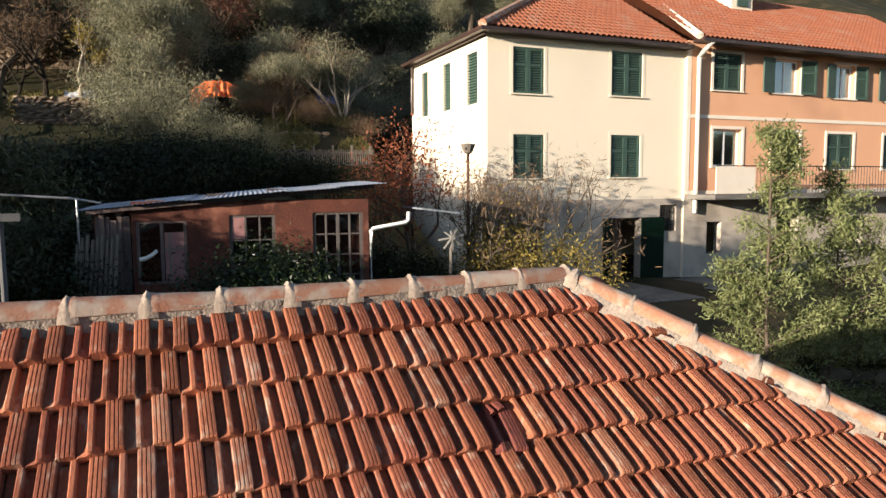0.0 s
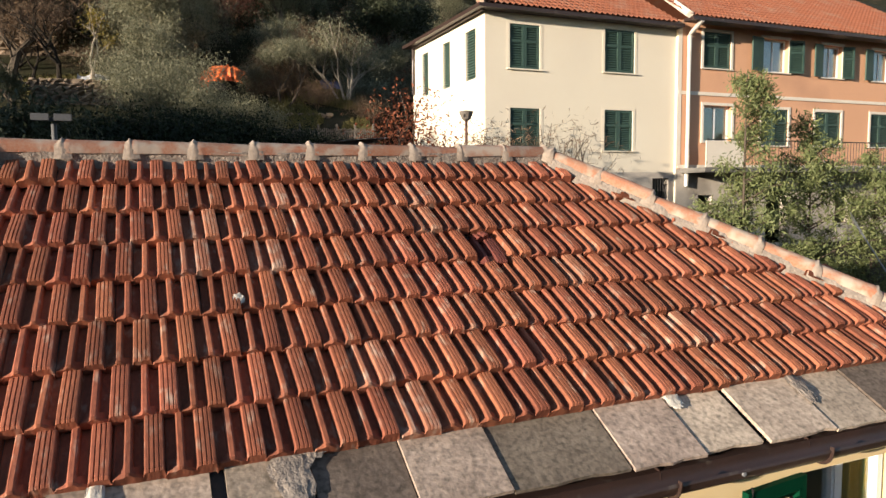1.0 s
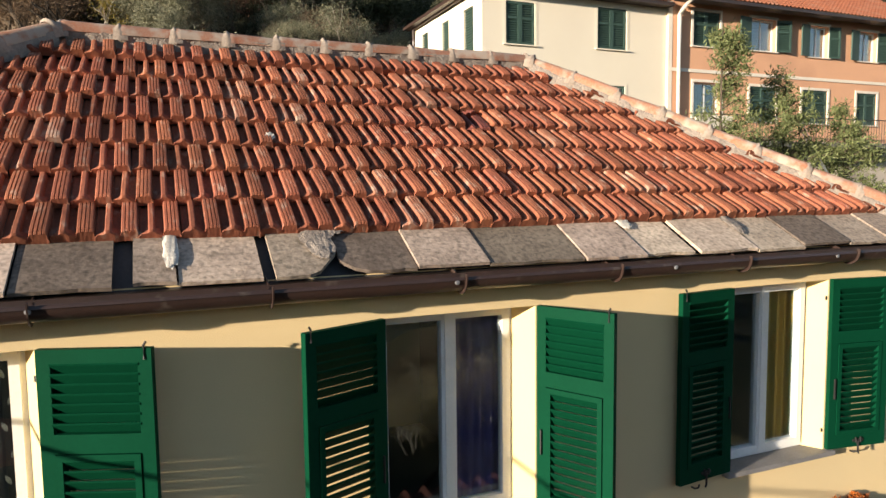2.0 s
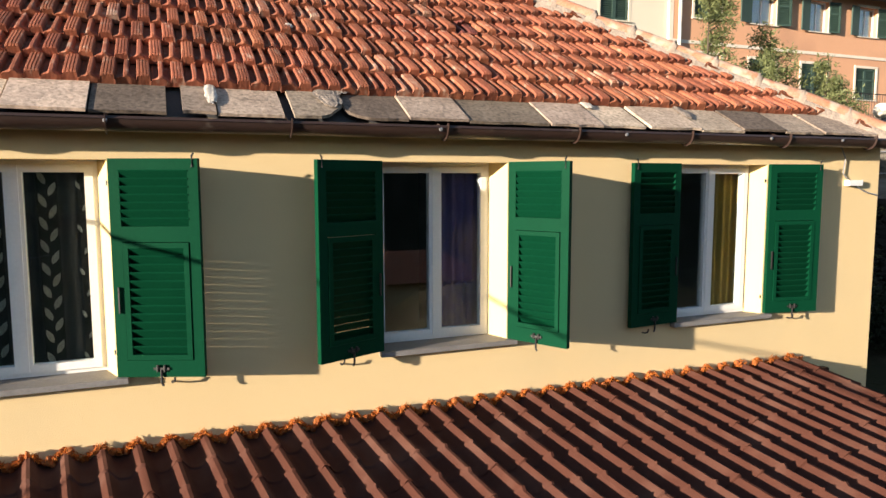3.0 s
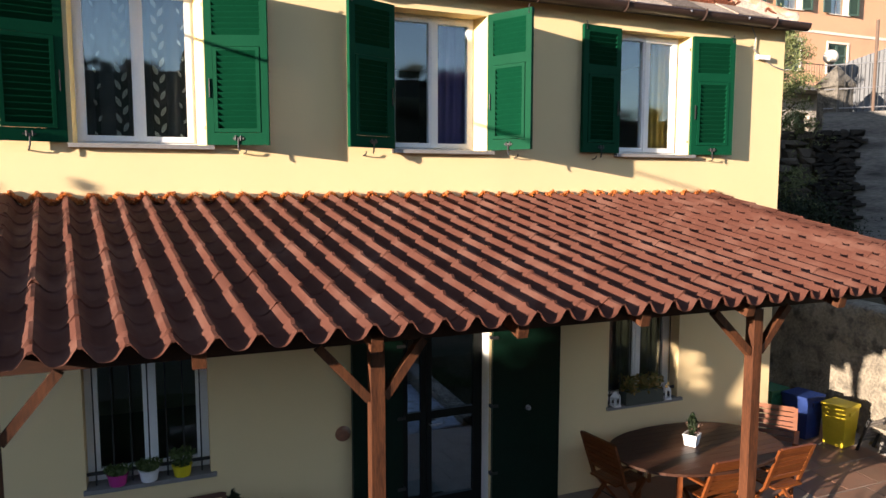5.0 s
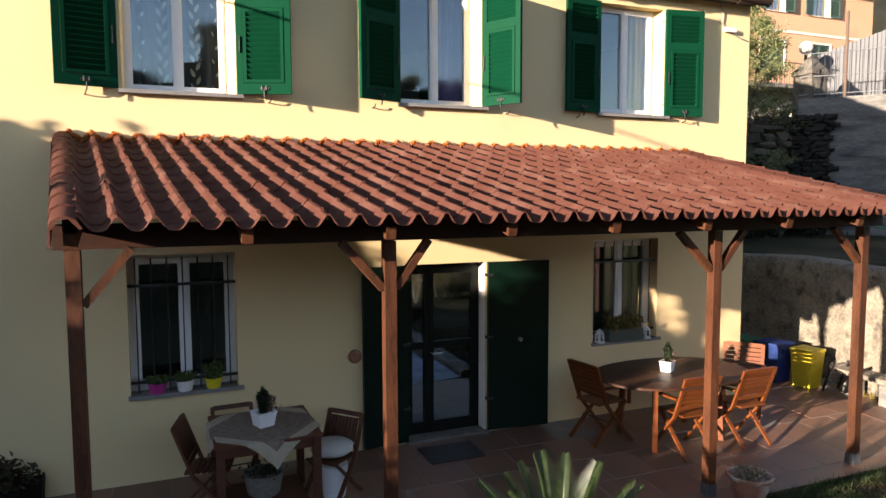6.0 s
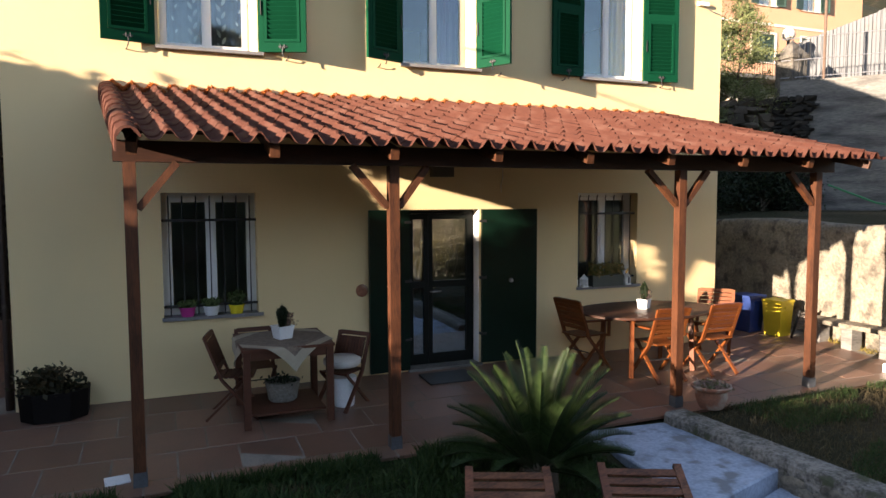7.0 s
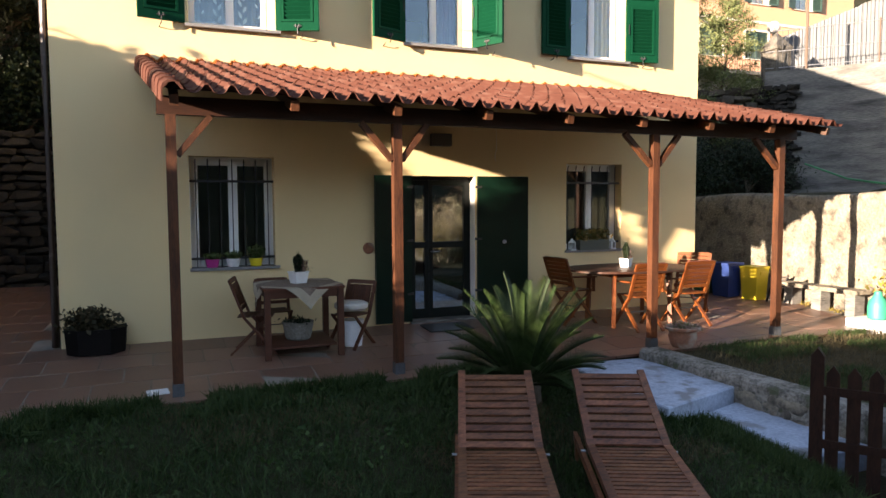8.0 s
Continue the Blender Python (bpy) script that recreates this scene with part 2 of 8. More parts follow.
def mesh_of(name, bm, mat, bevel=0.0, smooth=False):
    if bevel:
        edges = [e for e in bm.edges if len(e.link_faces) == 2 and e.calc_face_angle(0) > 0.6]
        bmesh.ops.bevel(bm, geom=edges, offset=bevel, segments=1, affect='EDGES', clamp_overlap=True)
    me = bpy.data.meshes.new(name)
    bm.to_mesh(me)
    bm.free()
    for m in (mat if isinstance(mat, (list, tuple)) else [mat]):
        me.materials.append(m)
    if smooth:
        me.shade_smooth()
        if smooth is not True:
            me.set_sharp_from_angle(angle=radians(smooth))
    return me


def part(name, bm, mat, parent, label="", bevel=0.0, smooth=False, m=None):
    ob = new(name, bm if isinstance(bm, bpy.types.Mesh) else mesh_of(name, bm, mat, bevel, smooth))
    ob.parent = parent
    if m is not None:
        ob.matrix_basis = m
    return tagged(ob, label)


def thing(name, label, category, at=None, group="", kind=""):
    ob = new(name)
    ob.empty_display_size = 0.1
    if at is not None:
        ob.matrix_basis = at
    return tagged(ob, label, category, group, kind)


def solid(name, bm, mat, label, category="", kind="structure", bevel=0.0, smooth=False, m=None, group=""):
    ob = new(name, mesh_of(name, bm, mat, bevel, smooth))
    if m is not None:
        ob.matrix_basis = m
    return tagged(ob, label, category, group, kind)


def wall_mesh(u0, u1, z0, z1, holes, thick, place):
    """A wall in the plane (u, depth, z) with holes (u0, u1, z0, z1) that go through it; place turns it into the world."""
    bm = bmesh.new()
    us = sorted({u0, u1, *[h[0] for h in holes], *[h[1] for h in holes]})
    zs = sorted({z0, z1, *[h[2] for h in holes], *[h[3] for h in holes]})
    grid = {}

    def v(u, d, z):
        k = (round(u, 4), d, round(z, 4))
        if k not in grid:
            grid[k] = bm.verts.new(place @ Vector((u, d, z)))
        return grid[k]
    inside = lambda a, b, c, d: any(h[0] - 1e-6 <= a and b <= h[1] + 1e-6 and h[2] - 1e-6 <= c and d <= h[3] + 1e-6 for h in holes)
    full = {}
    for i in range(len(us) - 1):
        for j in range(len(zs) - 1):
            full[i, j] = not inside(us[i], us[i + 1], zs[j], zs[j + 1])
    for (i, j), ok in full.items():
        if not ok:
            continue
        a, b, c, d = us[i], us[i + 1], zs[j], zs[j + 1]
        bm.faces.new((v(a, 0, c), v(b, 0, c), v(b, 0, d), v(a, 0, d)))
        bm.faces.new((v(a, thick, d), v(b, thick, d), v(b, thick, c), v(a, thick, c)))
        for di, dj, p, q in ((-1, 0, (a, d), (a, c)), (1, 0, (b, c), (b, d)), (0, -1, (a, c), (b, c)), (0, 1, (b, d), (a, d))):
            if not full.get((i + di, j + dj), False):
                bm.faces.new((v(p[0], 0, p[1]), v(p[0], thick, p[1]), v(q[0], thick, q[1]), v(q[0], 0, q[1])))
    bmesh.ops.recalc_face_normals(bm, faces=bm.faces)
    return bm


def leaf_mesh(name, points, size, rng, mat, aspect=0.5, droop=None):
    """Many small leaves, one folded blade each, round the given points."""
    n = len(points)
    pts = np.array(points)
    r = np.random.RandomState(rng.randrange(1 << 30))
    d = r.normal(size=(n, 3))
    if droop is not None:
        d += np.array(droop)
    d /= np.linalg.norm(d, axis=1)[:, None]
    e = np.cross(d, r.normal(size=(n, 3)))
    e /= np.linalg.norm(e, axis=1)[:, None] + 1e-9
    s = size * r.uniform(0.6, 1.35, (n, 1))
    a, c = pts - d * s * 0.5, pts + d * s * 0.5
    f = np.cross(d, e) * s * aspect * 0.18
    b, g = pts + e * s * aspect * 0.5 + f, pts - e * s * aspect * 0.5 + f
    verts = np.stack([a, b, c, g], 1).reshape(-1, 3)
    me = bpy.data.meshes.new(name)
    me.vertices.add(4 * n)
    me.vertices.foreach_set("co", verts.ravel())
    me.loops.add(4 * n)
    me.loops.foreach_set("vertex_index", np.arange(4 * n, dtype=np.int32))
    me.polygons.add(n)
    me.polygons.foreach_set("loop_start", np.arange(0, 4 * n, 4, dtype=np.int32))
    me.update(calc_edges=True)
    me.materials.append(mat)
    return me


# ---- ground ----
def smooth(a, b, v):
    t = min(1.0, max(0.0, (v - a) / (b - a)))
    return t * t * (3 - 2 * t)


def ground_z(x, y):
    """The height of the ground: lawn and patio in front, banks beside and behind the house, hills beyond."""
    lawn = -0.05 - 0.27 * smooth(-2.3, -4.4, y) - 0.045 * max(0.0, -4.4 - y)
    if x < 1.80:
        lawn += 0.11 * smooth(-0.3, 0.4, x) * (1 - smooth(1.0, 1.25, x)) * smooth(-2.8, -3.9, y)
    if x > 1.80 and y < -2.3:
        lawn = max(lawn, -0.02 - 0.02 * max(0.0, -5 - y))
    z = lawn if y < -2.3 else 0.05 + 0.054 * min(y, 5.0)
    edge = 4.72 if x < 4.6 else 4.4
    rear = smooth(edge, edge + 0.5, y) * (2.7 + 1.9 * smooth(6.0, 10.0, y))
    if y > edge:
        z = max(z, rear)
    if x > 6.50:
        z = max(z, 1.78 + 0.10 * smooth(6.7, 9.5, x))
    s = (x - 10.9) * 0.76 + (y - 4.3) * 0.64
    if s > 0.2:
        z = max(z, 4.55)
    rise = 13.5 + 8.5 * smooth(6.3, 7.6, x)
    z += 0.46 * max(0.0, y - rise) * (1 + 0.1 * math.sin(x * 0.09))
    back = max(0.0, -12.0 - y)
    z += -13.0 * smooth(0, 36, back) + 37.0 * smooth(42, 140, back) * (0.9 + 0.16 * math.sin(x * 0.021 + 1.0) + 0.05 * math.sin(x * 0.11))
    z += 11.0 * math.exp(-((x + 30) / 55) ** 2) * smooth(42, 140, back)
    z += 9.0 * smooth(30, 110, -x) * smooth(-60, 60, y)
    # unseen hill added to keep the sun off the opposite slope
    z += 75.0 * math.exp(-((x + 150) / 50) ** 2 - ((y + 170) / 60) ** 2)
    if abs(x) > 12 or y < -12 or y > 16:
        z += 0.35 * noise.noise(Vector((x * 0.15, y * 0.15, 0.3))) + 0.06 * noise.noise(Vector((x, y, 1.7)))
    elif y < -2.6:
        z += 0.03 * noise.noise(Vector((x * 1.7, y * 1.7, 0.3)))
    return z


def spread_axis(lo, hi, step, far):
    a = [lo + step * i for i in range(int((hi - lo) / step) + 1)]
    s, p = step, a[-1]
    while p < far:
        s *= 1.16
        p += s
        a.append(p)
    s, p = step, a[0]
    while p > -far:
        s *= 1.16
        p -= s
        a.insert(0, p)
    return a


xs, ys = spread_axis(-9, 13, 0.25, 420), spread_axis(-10, 34, 0.25, 420)
gverts = [(x, y, ground_z(x, y)) for y in ys for x in xs]
w_ = len(xs)
gfaces = [(j * w_ + i, j * w_ + i + 1, (j + 1) * w_ + i + 1, (j + 1) * w_ + i) for j in range(len(ys) - 1) for i in range(w_ - 1)]
gme = bpy.data.meshes.new("ground")
gme.from_pydata(gverts, [], gfaces)
gme.materials.append(EARTH)
gme.shade_smooth()
tagged(new("ground", gme), "rough lawn and dark hillside soil under grass and trees", "ground", kind="structure")


# ---- the yellow house ----
house = thing("house", "two-storey house with yellow stucco walls and a hipped terracotta tile roof", "house")
XL, XR, DEPTH = -4.30, 4.49, 4.24
UPPER = [(-2.90, -1.92, 3.74, 5.02), (-0.28, 0.655, 3.74, 5.02), (2.17, 3.12, 3.74, 5.02)]
LOWER = [(-2.93, -1.97, 0.94, 2.25), (2.14, 3.09, 1.0, 2.25)]
DOOR = (-0.22, 0.70, 0.11, 2.05)
part("wall", wall_mesh(XL, XR, -0.3, 5.27, UPPER + LOWER + [DOOR], 0.32, Matrix()), STUCCO, house, "yellow stucco front wall")
bm = bmesh.new()
add_box(bm, XL, XL + 0.3, 0.32, DEPTH - 0.3, -0.3, 5.30)
part("wall", bm, STUCCO, house)
bm = bmesh.new()
add_box(bm, XR - 0.3, XR, 0.32, DEPTH - 0.3, -0.3, 5.30)
part("wall", bm, STUCCO, house)
bm = bmesh.new()
add_box(bm, XL, XR, DEPTH - 0.3, DEPTH, -0.3, 5.30)
part("wall", bm, STUCCO, house)
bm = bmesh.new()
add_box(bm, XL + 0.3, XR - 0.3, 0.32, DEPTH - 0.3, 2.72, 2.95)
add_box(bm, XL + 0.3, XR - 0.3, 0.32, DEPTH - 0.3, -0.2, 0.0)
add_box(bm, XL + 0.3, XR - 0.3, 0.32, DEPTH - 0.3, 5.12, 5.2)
part("floor_slab", bm, UNLIT, house)
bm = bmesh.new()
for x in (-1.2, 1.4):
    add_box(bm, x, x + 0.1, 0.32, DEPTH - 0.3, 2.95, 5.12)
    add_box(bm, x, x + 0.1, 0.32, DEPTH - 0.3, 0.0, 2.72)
part("partition", bm, UNLIT, house)
FRAMES = [(-2.885, -1.985, 0.18), (-0.285, 0.595, 0.19), (2.16, 3.05, 0.13)]    # edges and depth of the upper casements
for (x0, x1, z0, z1), (fa, fb, fy) in zip(UPPER, FRAMES):     # plastered reveals that close in towards the casement
    for xo, xf in ((x0, fa), (x1, fb)):
        bm = bmesh.new()
        ring = [(xo, 0.004), (xo, fy + 0.06), (xf, fy + 0.06), (xf, fy - 0.002)]
        lo, hi = [bm.verts.new((*q, z0)) for q in ring], [bm.verts.new((*q, z1)) for q in ring]
        bm.faces.new(lo)
        bm.faces.new(hi[::-1])
        for k in range(4):
            bm.faces.new((lo[k], hi[k], hi[(k + 1) % 4], lo[(k + 1) % 4]))
        bmesh.ops.recalc_face_normals(bm, faces=bm.faces)
        part("reveal_lining", bm, REVEAL, house)


def window(x0, x1, z0, z1, y, parent, f=0.045, s=0.052):
    """A white two-leaf casement set back in its opening; f: width of the fixed frame, s: of the sash stiles."""
    bm = bmesh.new()
    add_box(bm, x0, x0 + f, y, y + 0.06, z0, z1)
    add_box(bm, x1 - f, x1, y, y + 0.06, z0, z1)
    add_box(bm, x0 + f, x1 - f, y, y + 0.06, z1 - f, z1)
    add_box(bm, x0 + f, x1 - f, y, y + 0.06, z0, z0 + f)
    win = part("window", bm, WHITE, parent, "white two-leaf casement window")
    mid = (x0 + x1) / 2
    for a, b in ((x0 + f, mid + 0.012), (mid + 0.014, x1 - f)):
        bm = bmesh.new()
        zb, zt = z0 + f + 0.002, z1 - f - 0.002
        add_box(bm, a, a + s, y - 0.014, y + 0.045, zb, zt)
        add_box(bm, b - s, b, y - 0.014, y + 0.045, zb, zt)
        add_box(bm, a + s, b - s, y - 0.014, y + 0.045, zt - s, zt)
        add_box(bm, a + s, b - s, y - 0.014, y + 0.045, zb, zb + s)
        part("sash", bm, WHITE, win)
        bm = bmesh.new()
        add_box(bm, a + s - 0.004, b - s + 0.004, y + 0.012, y + 0.020, zb + s - 0.004, zt - s + 0.004)
        part("pane", bm, GLASS, win).visible_shadow = False
    bm = bmesh.new()
    add_box(bm, mid - 0.013, mid + 0.042, y - 0.022, y - 0.0145, z0 + f + 0.004, z1 - f - 0.004)
    part("astragal", bm, WHITE, win, bevel=0.003)
    return win


SLATS = {}


def slat(w):
    """One tilted louvre board, shared by all the shutters of that width."""
    k = round(w, 3)
    if k not in SLATS:
        bm = bmesh.new()
        add_box(bm, -w / 2, w / 2, -0.0358, 0.0358, -0.005, 0.005, pose(0, 0, 0, -50))
        noses = [e for e in bm.edges if abs((e.verts[0].co - e.verts[1].co).x) > 0.01]
        bmesh.ops.bevel(bm, geom=noses, offset=0.003, segments=2, affect='EDGES')
        SLATS[k] = mesh_of("slat", bm, SHUTTER)
    return SLATS[k]


def shutter(hinge_x, side, angle, z0, z1, width, label, catch=True):
    """A louvred leaf, hinged at hinge_x; side -1 opens to the left, +1 to the right; angle from the wall in degrees."""
    turn = -angle if side > 0 else 180 + angle
    m = pose(hinge_x, -0.015, z0, 0, 0, turn)
    h, st = z1 - z0, 0.062
    bm = bmesh.new()
    t0, t1 = -0.019, 0.019
    add_box(bm, 0, st, t0, t1, 0, h)
    add_box(bm, width - st, width, t0, t1, 0, h)
    zm = h * 0.66
    for a, b in ((0, 0.10), (zm - 0.045, zm + 0.045), (h - 0.07, h)):
        add_box(bm, st, width - st, t0, t1, a, b)
    # the inner hinged flap in the lower field
    fl = 0.030
    leaf = part("shutter", bm, SHUTTER, house, label, bevel=0.003, m=m)
    bm = bmesh.new()
    for a, b, c, d in ((st + 0.004, st + 0.004 + fl, 0.104, zm - 0.049), (width - st - 0.004 - fl, width - st - 0.004, 0.104, zm - 0.049)):
        add_box(bm, a, b, -0.026, 0.026, c, d)
    for c, d in ((0.104, 0.104 + fl), (zm - 0.049 - fl, zm - 0.049)):
        add_box(bm, st + 0.004 + fl, width - st - 0.004 - fl, -0.026, 0.026, c, d)
    part("flap_frame", bm, SHUTTER, leaf, bevel=0.002)
    face = -1 if side > 0 else 1
    flip = pose(0, 0, 0, 0, 0, 180) if side < 0 else Matrix()
    n_top, n_low = 7, 13
    wt, wl = width - 2 * st + 0.006, width - 2 * st - 2 * fl - 0.008 + 0.006
    for i in range(n_top):
        z = zm + 0.045 + (h - 0.07 - zm - 0.045) * (i + 0.5) / n_top
        part("slat", slat(wt), None, leaf, m=Matrix.Translation((width / 2, 0, z)) @ flip)
    lo, hi = 0.104 + fl, zm - 0.049 - fl
    for i in range(n_low):
        part("slat", slat(wl), None, leaf, m=Matrix.Translation((width / 2, 0, lo + (hi - lo) * (i + 0.5) / n_low)) @ flip)
    for z in (0.14, h - 0.14):
        bm = bmesh.new()
        add_box(bm, -0.03, 0.09, 0.02 * -face - 0.003, 0.02 * -face + 0.003, z - 0.015, z + 0.015)
        part("hinge", bm, BLACK, leaf)
    bm = bmesh.new()
    add_box(bm, width * 0.42, width * 0.60, face * 0.026 - 0.004, face * 0.026 + 0.004, 0.045, 0.06)
    add_tube(bm, [(width * 0.47, face * 0.03, 0.035), (width * 0.47, face * 0.03, 0.075)], 0.008, 6)
    add_tube(bm, [(width * 0.55, face * 0.03, 0.035), (width * 0.55, face * 0.03, 0.075)], 0.008, 6)
    add_tube(bm, [(width * 0.51, face * 0.03, 0.045), (width * 0.51, face * 0.03, -0.03), (width * 0.53, face * 0.03, -0.05)], 0.007, 6)
    part("bolt", bm, BLACK, leaf, "black iron bolt")
    bm = bmesh.new()
    add_box(bm, st * 0.5, st * 0.5 + 0.008, face * 0.03 - 0.006, face * 0.03 + 0.006, h * 0.30, h * 0.42)
    part("stay", bm, BLACK, leaf)
    if catch:
        bm = bmesh.new()
        add_tube(bm, [(width - 0.03, face * 0.022, h - 0.05), (width - 0.03, face * 0.022, h + 0.015), (width - 0.02, face * 0.022, h + 0.03)], 0.006, 6)
        part("catch", bm, BLACK, leaf)
    return leaf


floor_z = lambda y: 0.11 + 0.054 * y
for k, (x0, x1, z0, z1) in enumerate(UPPER):
    fa, fb, fy = FRAMES[k]
    window(fa, fb, z0 + 0.007, z1, fy, house, 0.024, 0.046)
    bm = bmesh.new()
    add_box(bm, x0 - 0.03, x1 + 0.06, -0.06, fy + 0.02, z0 - 0.028, z0 + 0.005)
    part("sill", bm, SILL, house, "grey slate window sill", bevel=0.004)
    shutter(x0 - 0.012 + (-0.02, 0.0, 0.02)[k], -1, (13, 22, 6)[k], z0 + 0.01, z1 + 0.005, (0.50, 0.505, 0.49)[k], "open green louvred shutter")
    shutter(x1 + 0.012, 1, (21, 62, 9)[k], z0 + 0.01, z1 + 0.005, (0.51, 0.49, 0.515)[k], "open green louvred shutter")
    for x in (x0 - 0.30, x1 + 0.30):
        bm = bmesh.new()
        add_tube(bm, [(x, 0.0, z0 - 0.055), (x, -0.03, z0 - 0.055), (x + 0.012, -0.05, z0 - 0.045), (x + 0.016, -0.056, z0 - 0.02)], 0.006, 6)
        part("shutter_hook", bm, BLACK, house, "black iron shutter hook")

for x0, x1, z0, z1 in LOWER:
    window(x0, x1, z0 + 0.007, z1, 0.17, house)
    bm = bmesh.new()
    add_box(bm, x0 - 0.02, x1 + 0.05, -0.035, 0.18, z0 - 0.03, z0 + 0.005)
    part("sill", bm, SILL, house, "grey slate window sill", bevel=0.004)
    grille = None
    n = 7
    for i in range(n):
        x = x0 + (x1 - x0) * (i + 0.5) / n
        bm = bmesh.new()
        add_tube(bm, [(x, 0.07, z0 - 0.005), (x, 0.07, z1 - 0.06), (x, 0.055, z1 - 0.03)], 0.008, 6)
        if grille is None:
            for z in (z0 + 0.11, z0 + (z1 - z0) * 0.78):
                b2 = bmesh.new()
                add_box(b2, x0 - 0.01, x1 + 0.01, 0.055, 0.067, z - 0.014, z + 0.014)
                if grille is None:
                    grille = part("grille", b2, BLACK, house, "black iron window grille")
                else:
                    part("rail", b2, BLACK, grille)
        part("bar", bm, BLACK, grille)

# the glazed entrance with its two solid leaves folded back on the wall
x0, x1, z0, z1 = DOOR
ALU = material("dark_green_aluminium", (0.004, 0.006, 0.005), (0.003, 0.005, 0.004), scale=6, fine=60, rough=0.45, bump=0.05, spec=0.2)
GREENDOOR = material("glossy_dark_green_paint", (0.0025, 0.014, 0.008), (0.002, 0.010, 0.006), scale=5, fine=30, rough=0.30, bump=0.12, bump_size=0.003, spec=0.18)
bm = bmesh.new()
add_box(bm, x0, x0 + 0.05, 0.16, 0.22, z0, z1)
add_box(bm, x1 - 0.05, x1, 0.16, 0.22, z0, z1)
add_box(bm, x0 + 0.05, x1 - 0.05, 0.16, 0.22, z1 - 0.05, z1)
door = part("door", bm, ALU, house, "dark green glazed entrance door")
for a, b in ((x0 + 0.05, x0 + 0.30), (x0 + 0.304, x1 - 0.05)):
    bm = bmesh.new()
    add_box(bm, a, a + 0.055, 0.15, 0.20, z0 + 0.03, z1 - 0.052)
    add_box(bm, b - 0.055, b, 0.15, 0.20, z0 + 0.03, z1 - 0.052)
    for c, d in ((0.03, 0.16), (0.98, 1.06), (z1 - z0 - 0.12, z1 - z0 - 0.052)):
        add_box(bm, a + 0.055, b - 0.055, 0.15, 0.20, z0 + c, z0 + d)
    part("door_leaf", bm, ALU, door)
    for c, d in ((0.155, 0.985), (1.055, z1 - z0 - 0.115)):
        bm = bmesh.new()
        add_box(bm, a + 0.05, b - 0.05, 0.17, 0.178, z0 + c, z0 + d)
        part("pane", bm, DOOR_GLASS, door).visible_shadow = False
bm = bmesh.new()
add_tube(bm, [(x0 + 0.335, 0.15, 1.04), (x0 + 0.335, 0.10, 1.04), (x0 + 0.45, 0.10, 1.045)], 0.009, 8)
part("handle", bm, STEEL, door, "steel lever handle")
bm = bmesh.new()
add_box(bm, x0 - 0.02, x1 + 0.03, -0.05, 0.22, 0.03, 0.135)
part("threshold", bm, CONCRETE, house, "pale stone door threshold", bevel=0.004)
bm = bmesh.new()
add_box(bm, x1 - 0.004, x1 + 0.001, 0.004, 0.158, 0.14, z1 - 0.002)
part("reveal_lining", bm, WHITE, house)
for hx, side, ang, wd in ((x0 - 0.01, -1, 4, 0.50), (x1 + 0.02, 1, 5, 0.74)):
    m = pose(hx, -0.03, 0.14, 0, 0, -ang if side > 0 else 180 + ang)
    bm = bmesh.new()
    add_box(bm, 0, wd, -0.022, 0.022, 0, 1.91)
    leaf = part("door_shutter", bm, GREENDOOR, house, "solid dark green wooden door leaf folded back on the wall", bevel=0.004, m=m)
    bm = bmesh.new()
    f = -1 if side > 0 else 1
    add_tube(bm, [(wd * 0.52, f * 0.022, 1.02), (wd * 0.52, f * 0.05, 1.02), (wd * 0.52, f * 0.065, 1.02)], 0.028, 12, 0.018)
    part("knob", bm, STEEL, leaf, "steel door knob")
    bm = bmesh.new()
    for z in (0.35, 1.05, 1.75):
        add_box(bm, -0.025, 0.06, -0.026, 0.026, z, z + 0.03)
    part("hinge", bm, BLACK, leaf)

# ---- main roof ----
PITCH = math.atan(0.68)
RY, RZ = 2.18, 6.841      # ridge line of the tile plane
EAVE_Y = -0.10
roof_z = lambda y: RZ + 0.68 * (y - RY)
hip_x = lambda y: 1.82 + (RY - y) * 1.17
hip_l = lambda y: -2.02 - (RY - y) * 1.17
bm = bmesh.new()
t = 0.095
ye, yb = EAVE_Y, 2 * RY - EAVE_Y
ze = roof_z(ye) - t
P = {k: bm.verts.new(v) for k, v in dict(a=(hip_l(ye), ye, ze), b=(hip_x(ye), ye, ze), c=(hip_x(RY), RY, RZ - t), d=(hip_l(RY), RY, RZ - t), e=(hip_l(ye), yb, ze), f=(hip_x(ye), yb, ze)).items()}
for f in ("abcd", "bfc", "fedc", "ead"):
    bm.faces.new([P[k] for k in f])
bm.faces.new([P[k] for k in "aefb"])
roof = part("roof", bm, FELT, house, "hipped roof of weathered terracotta interlocking tiles over a slate eaves course")


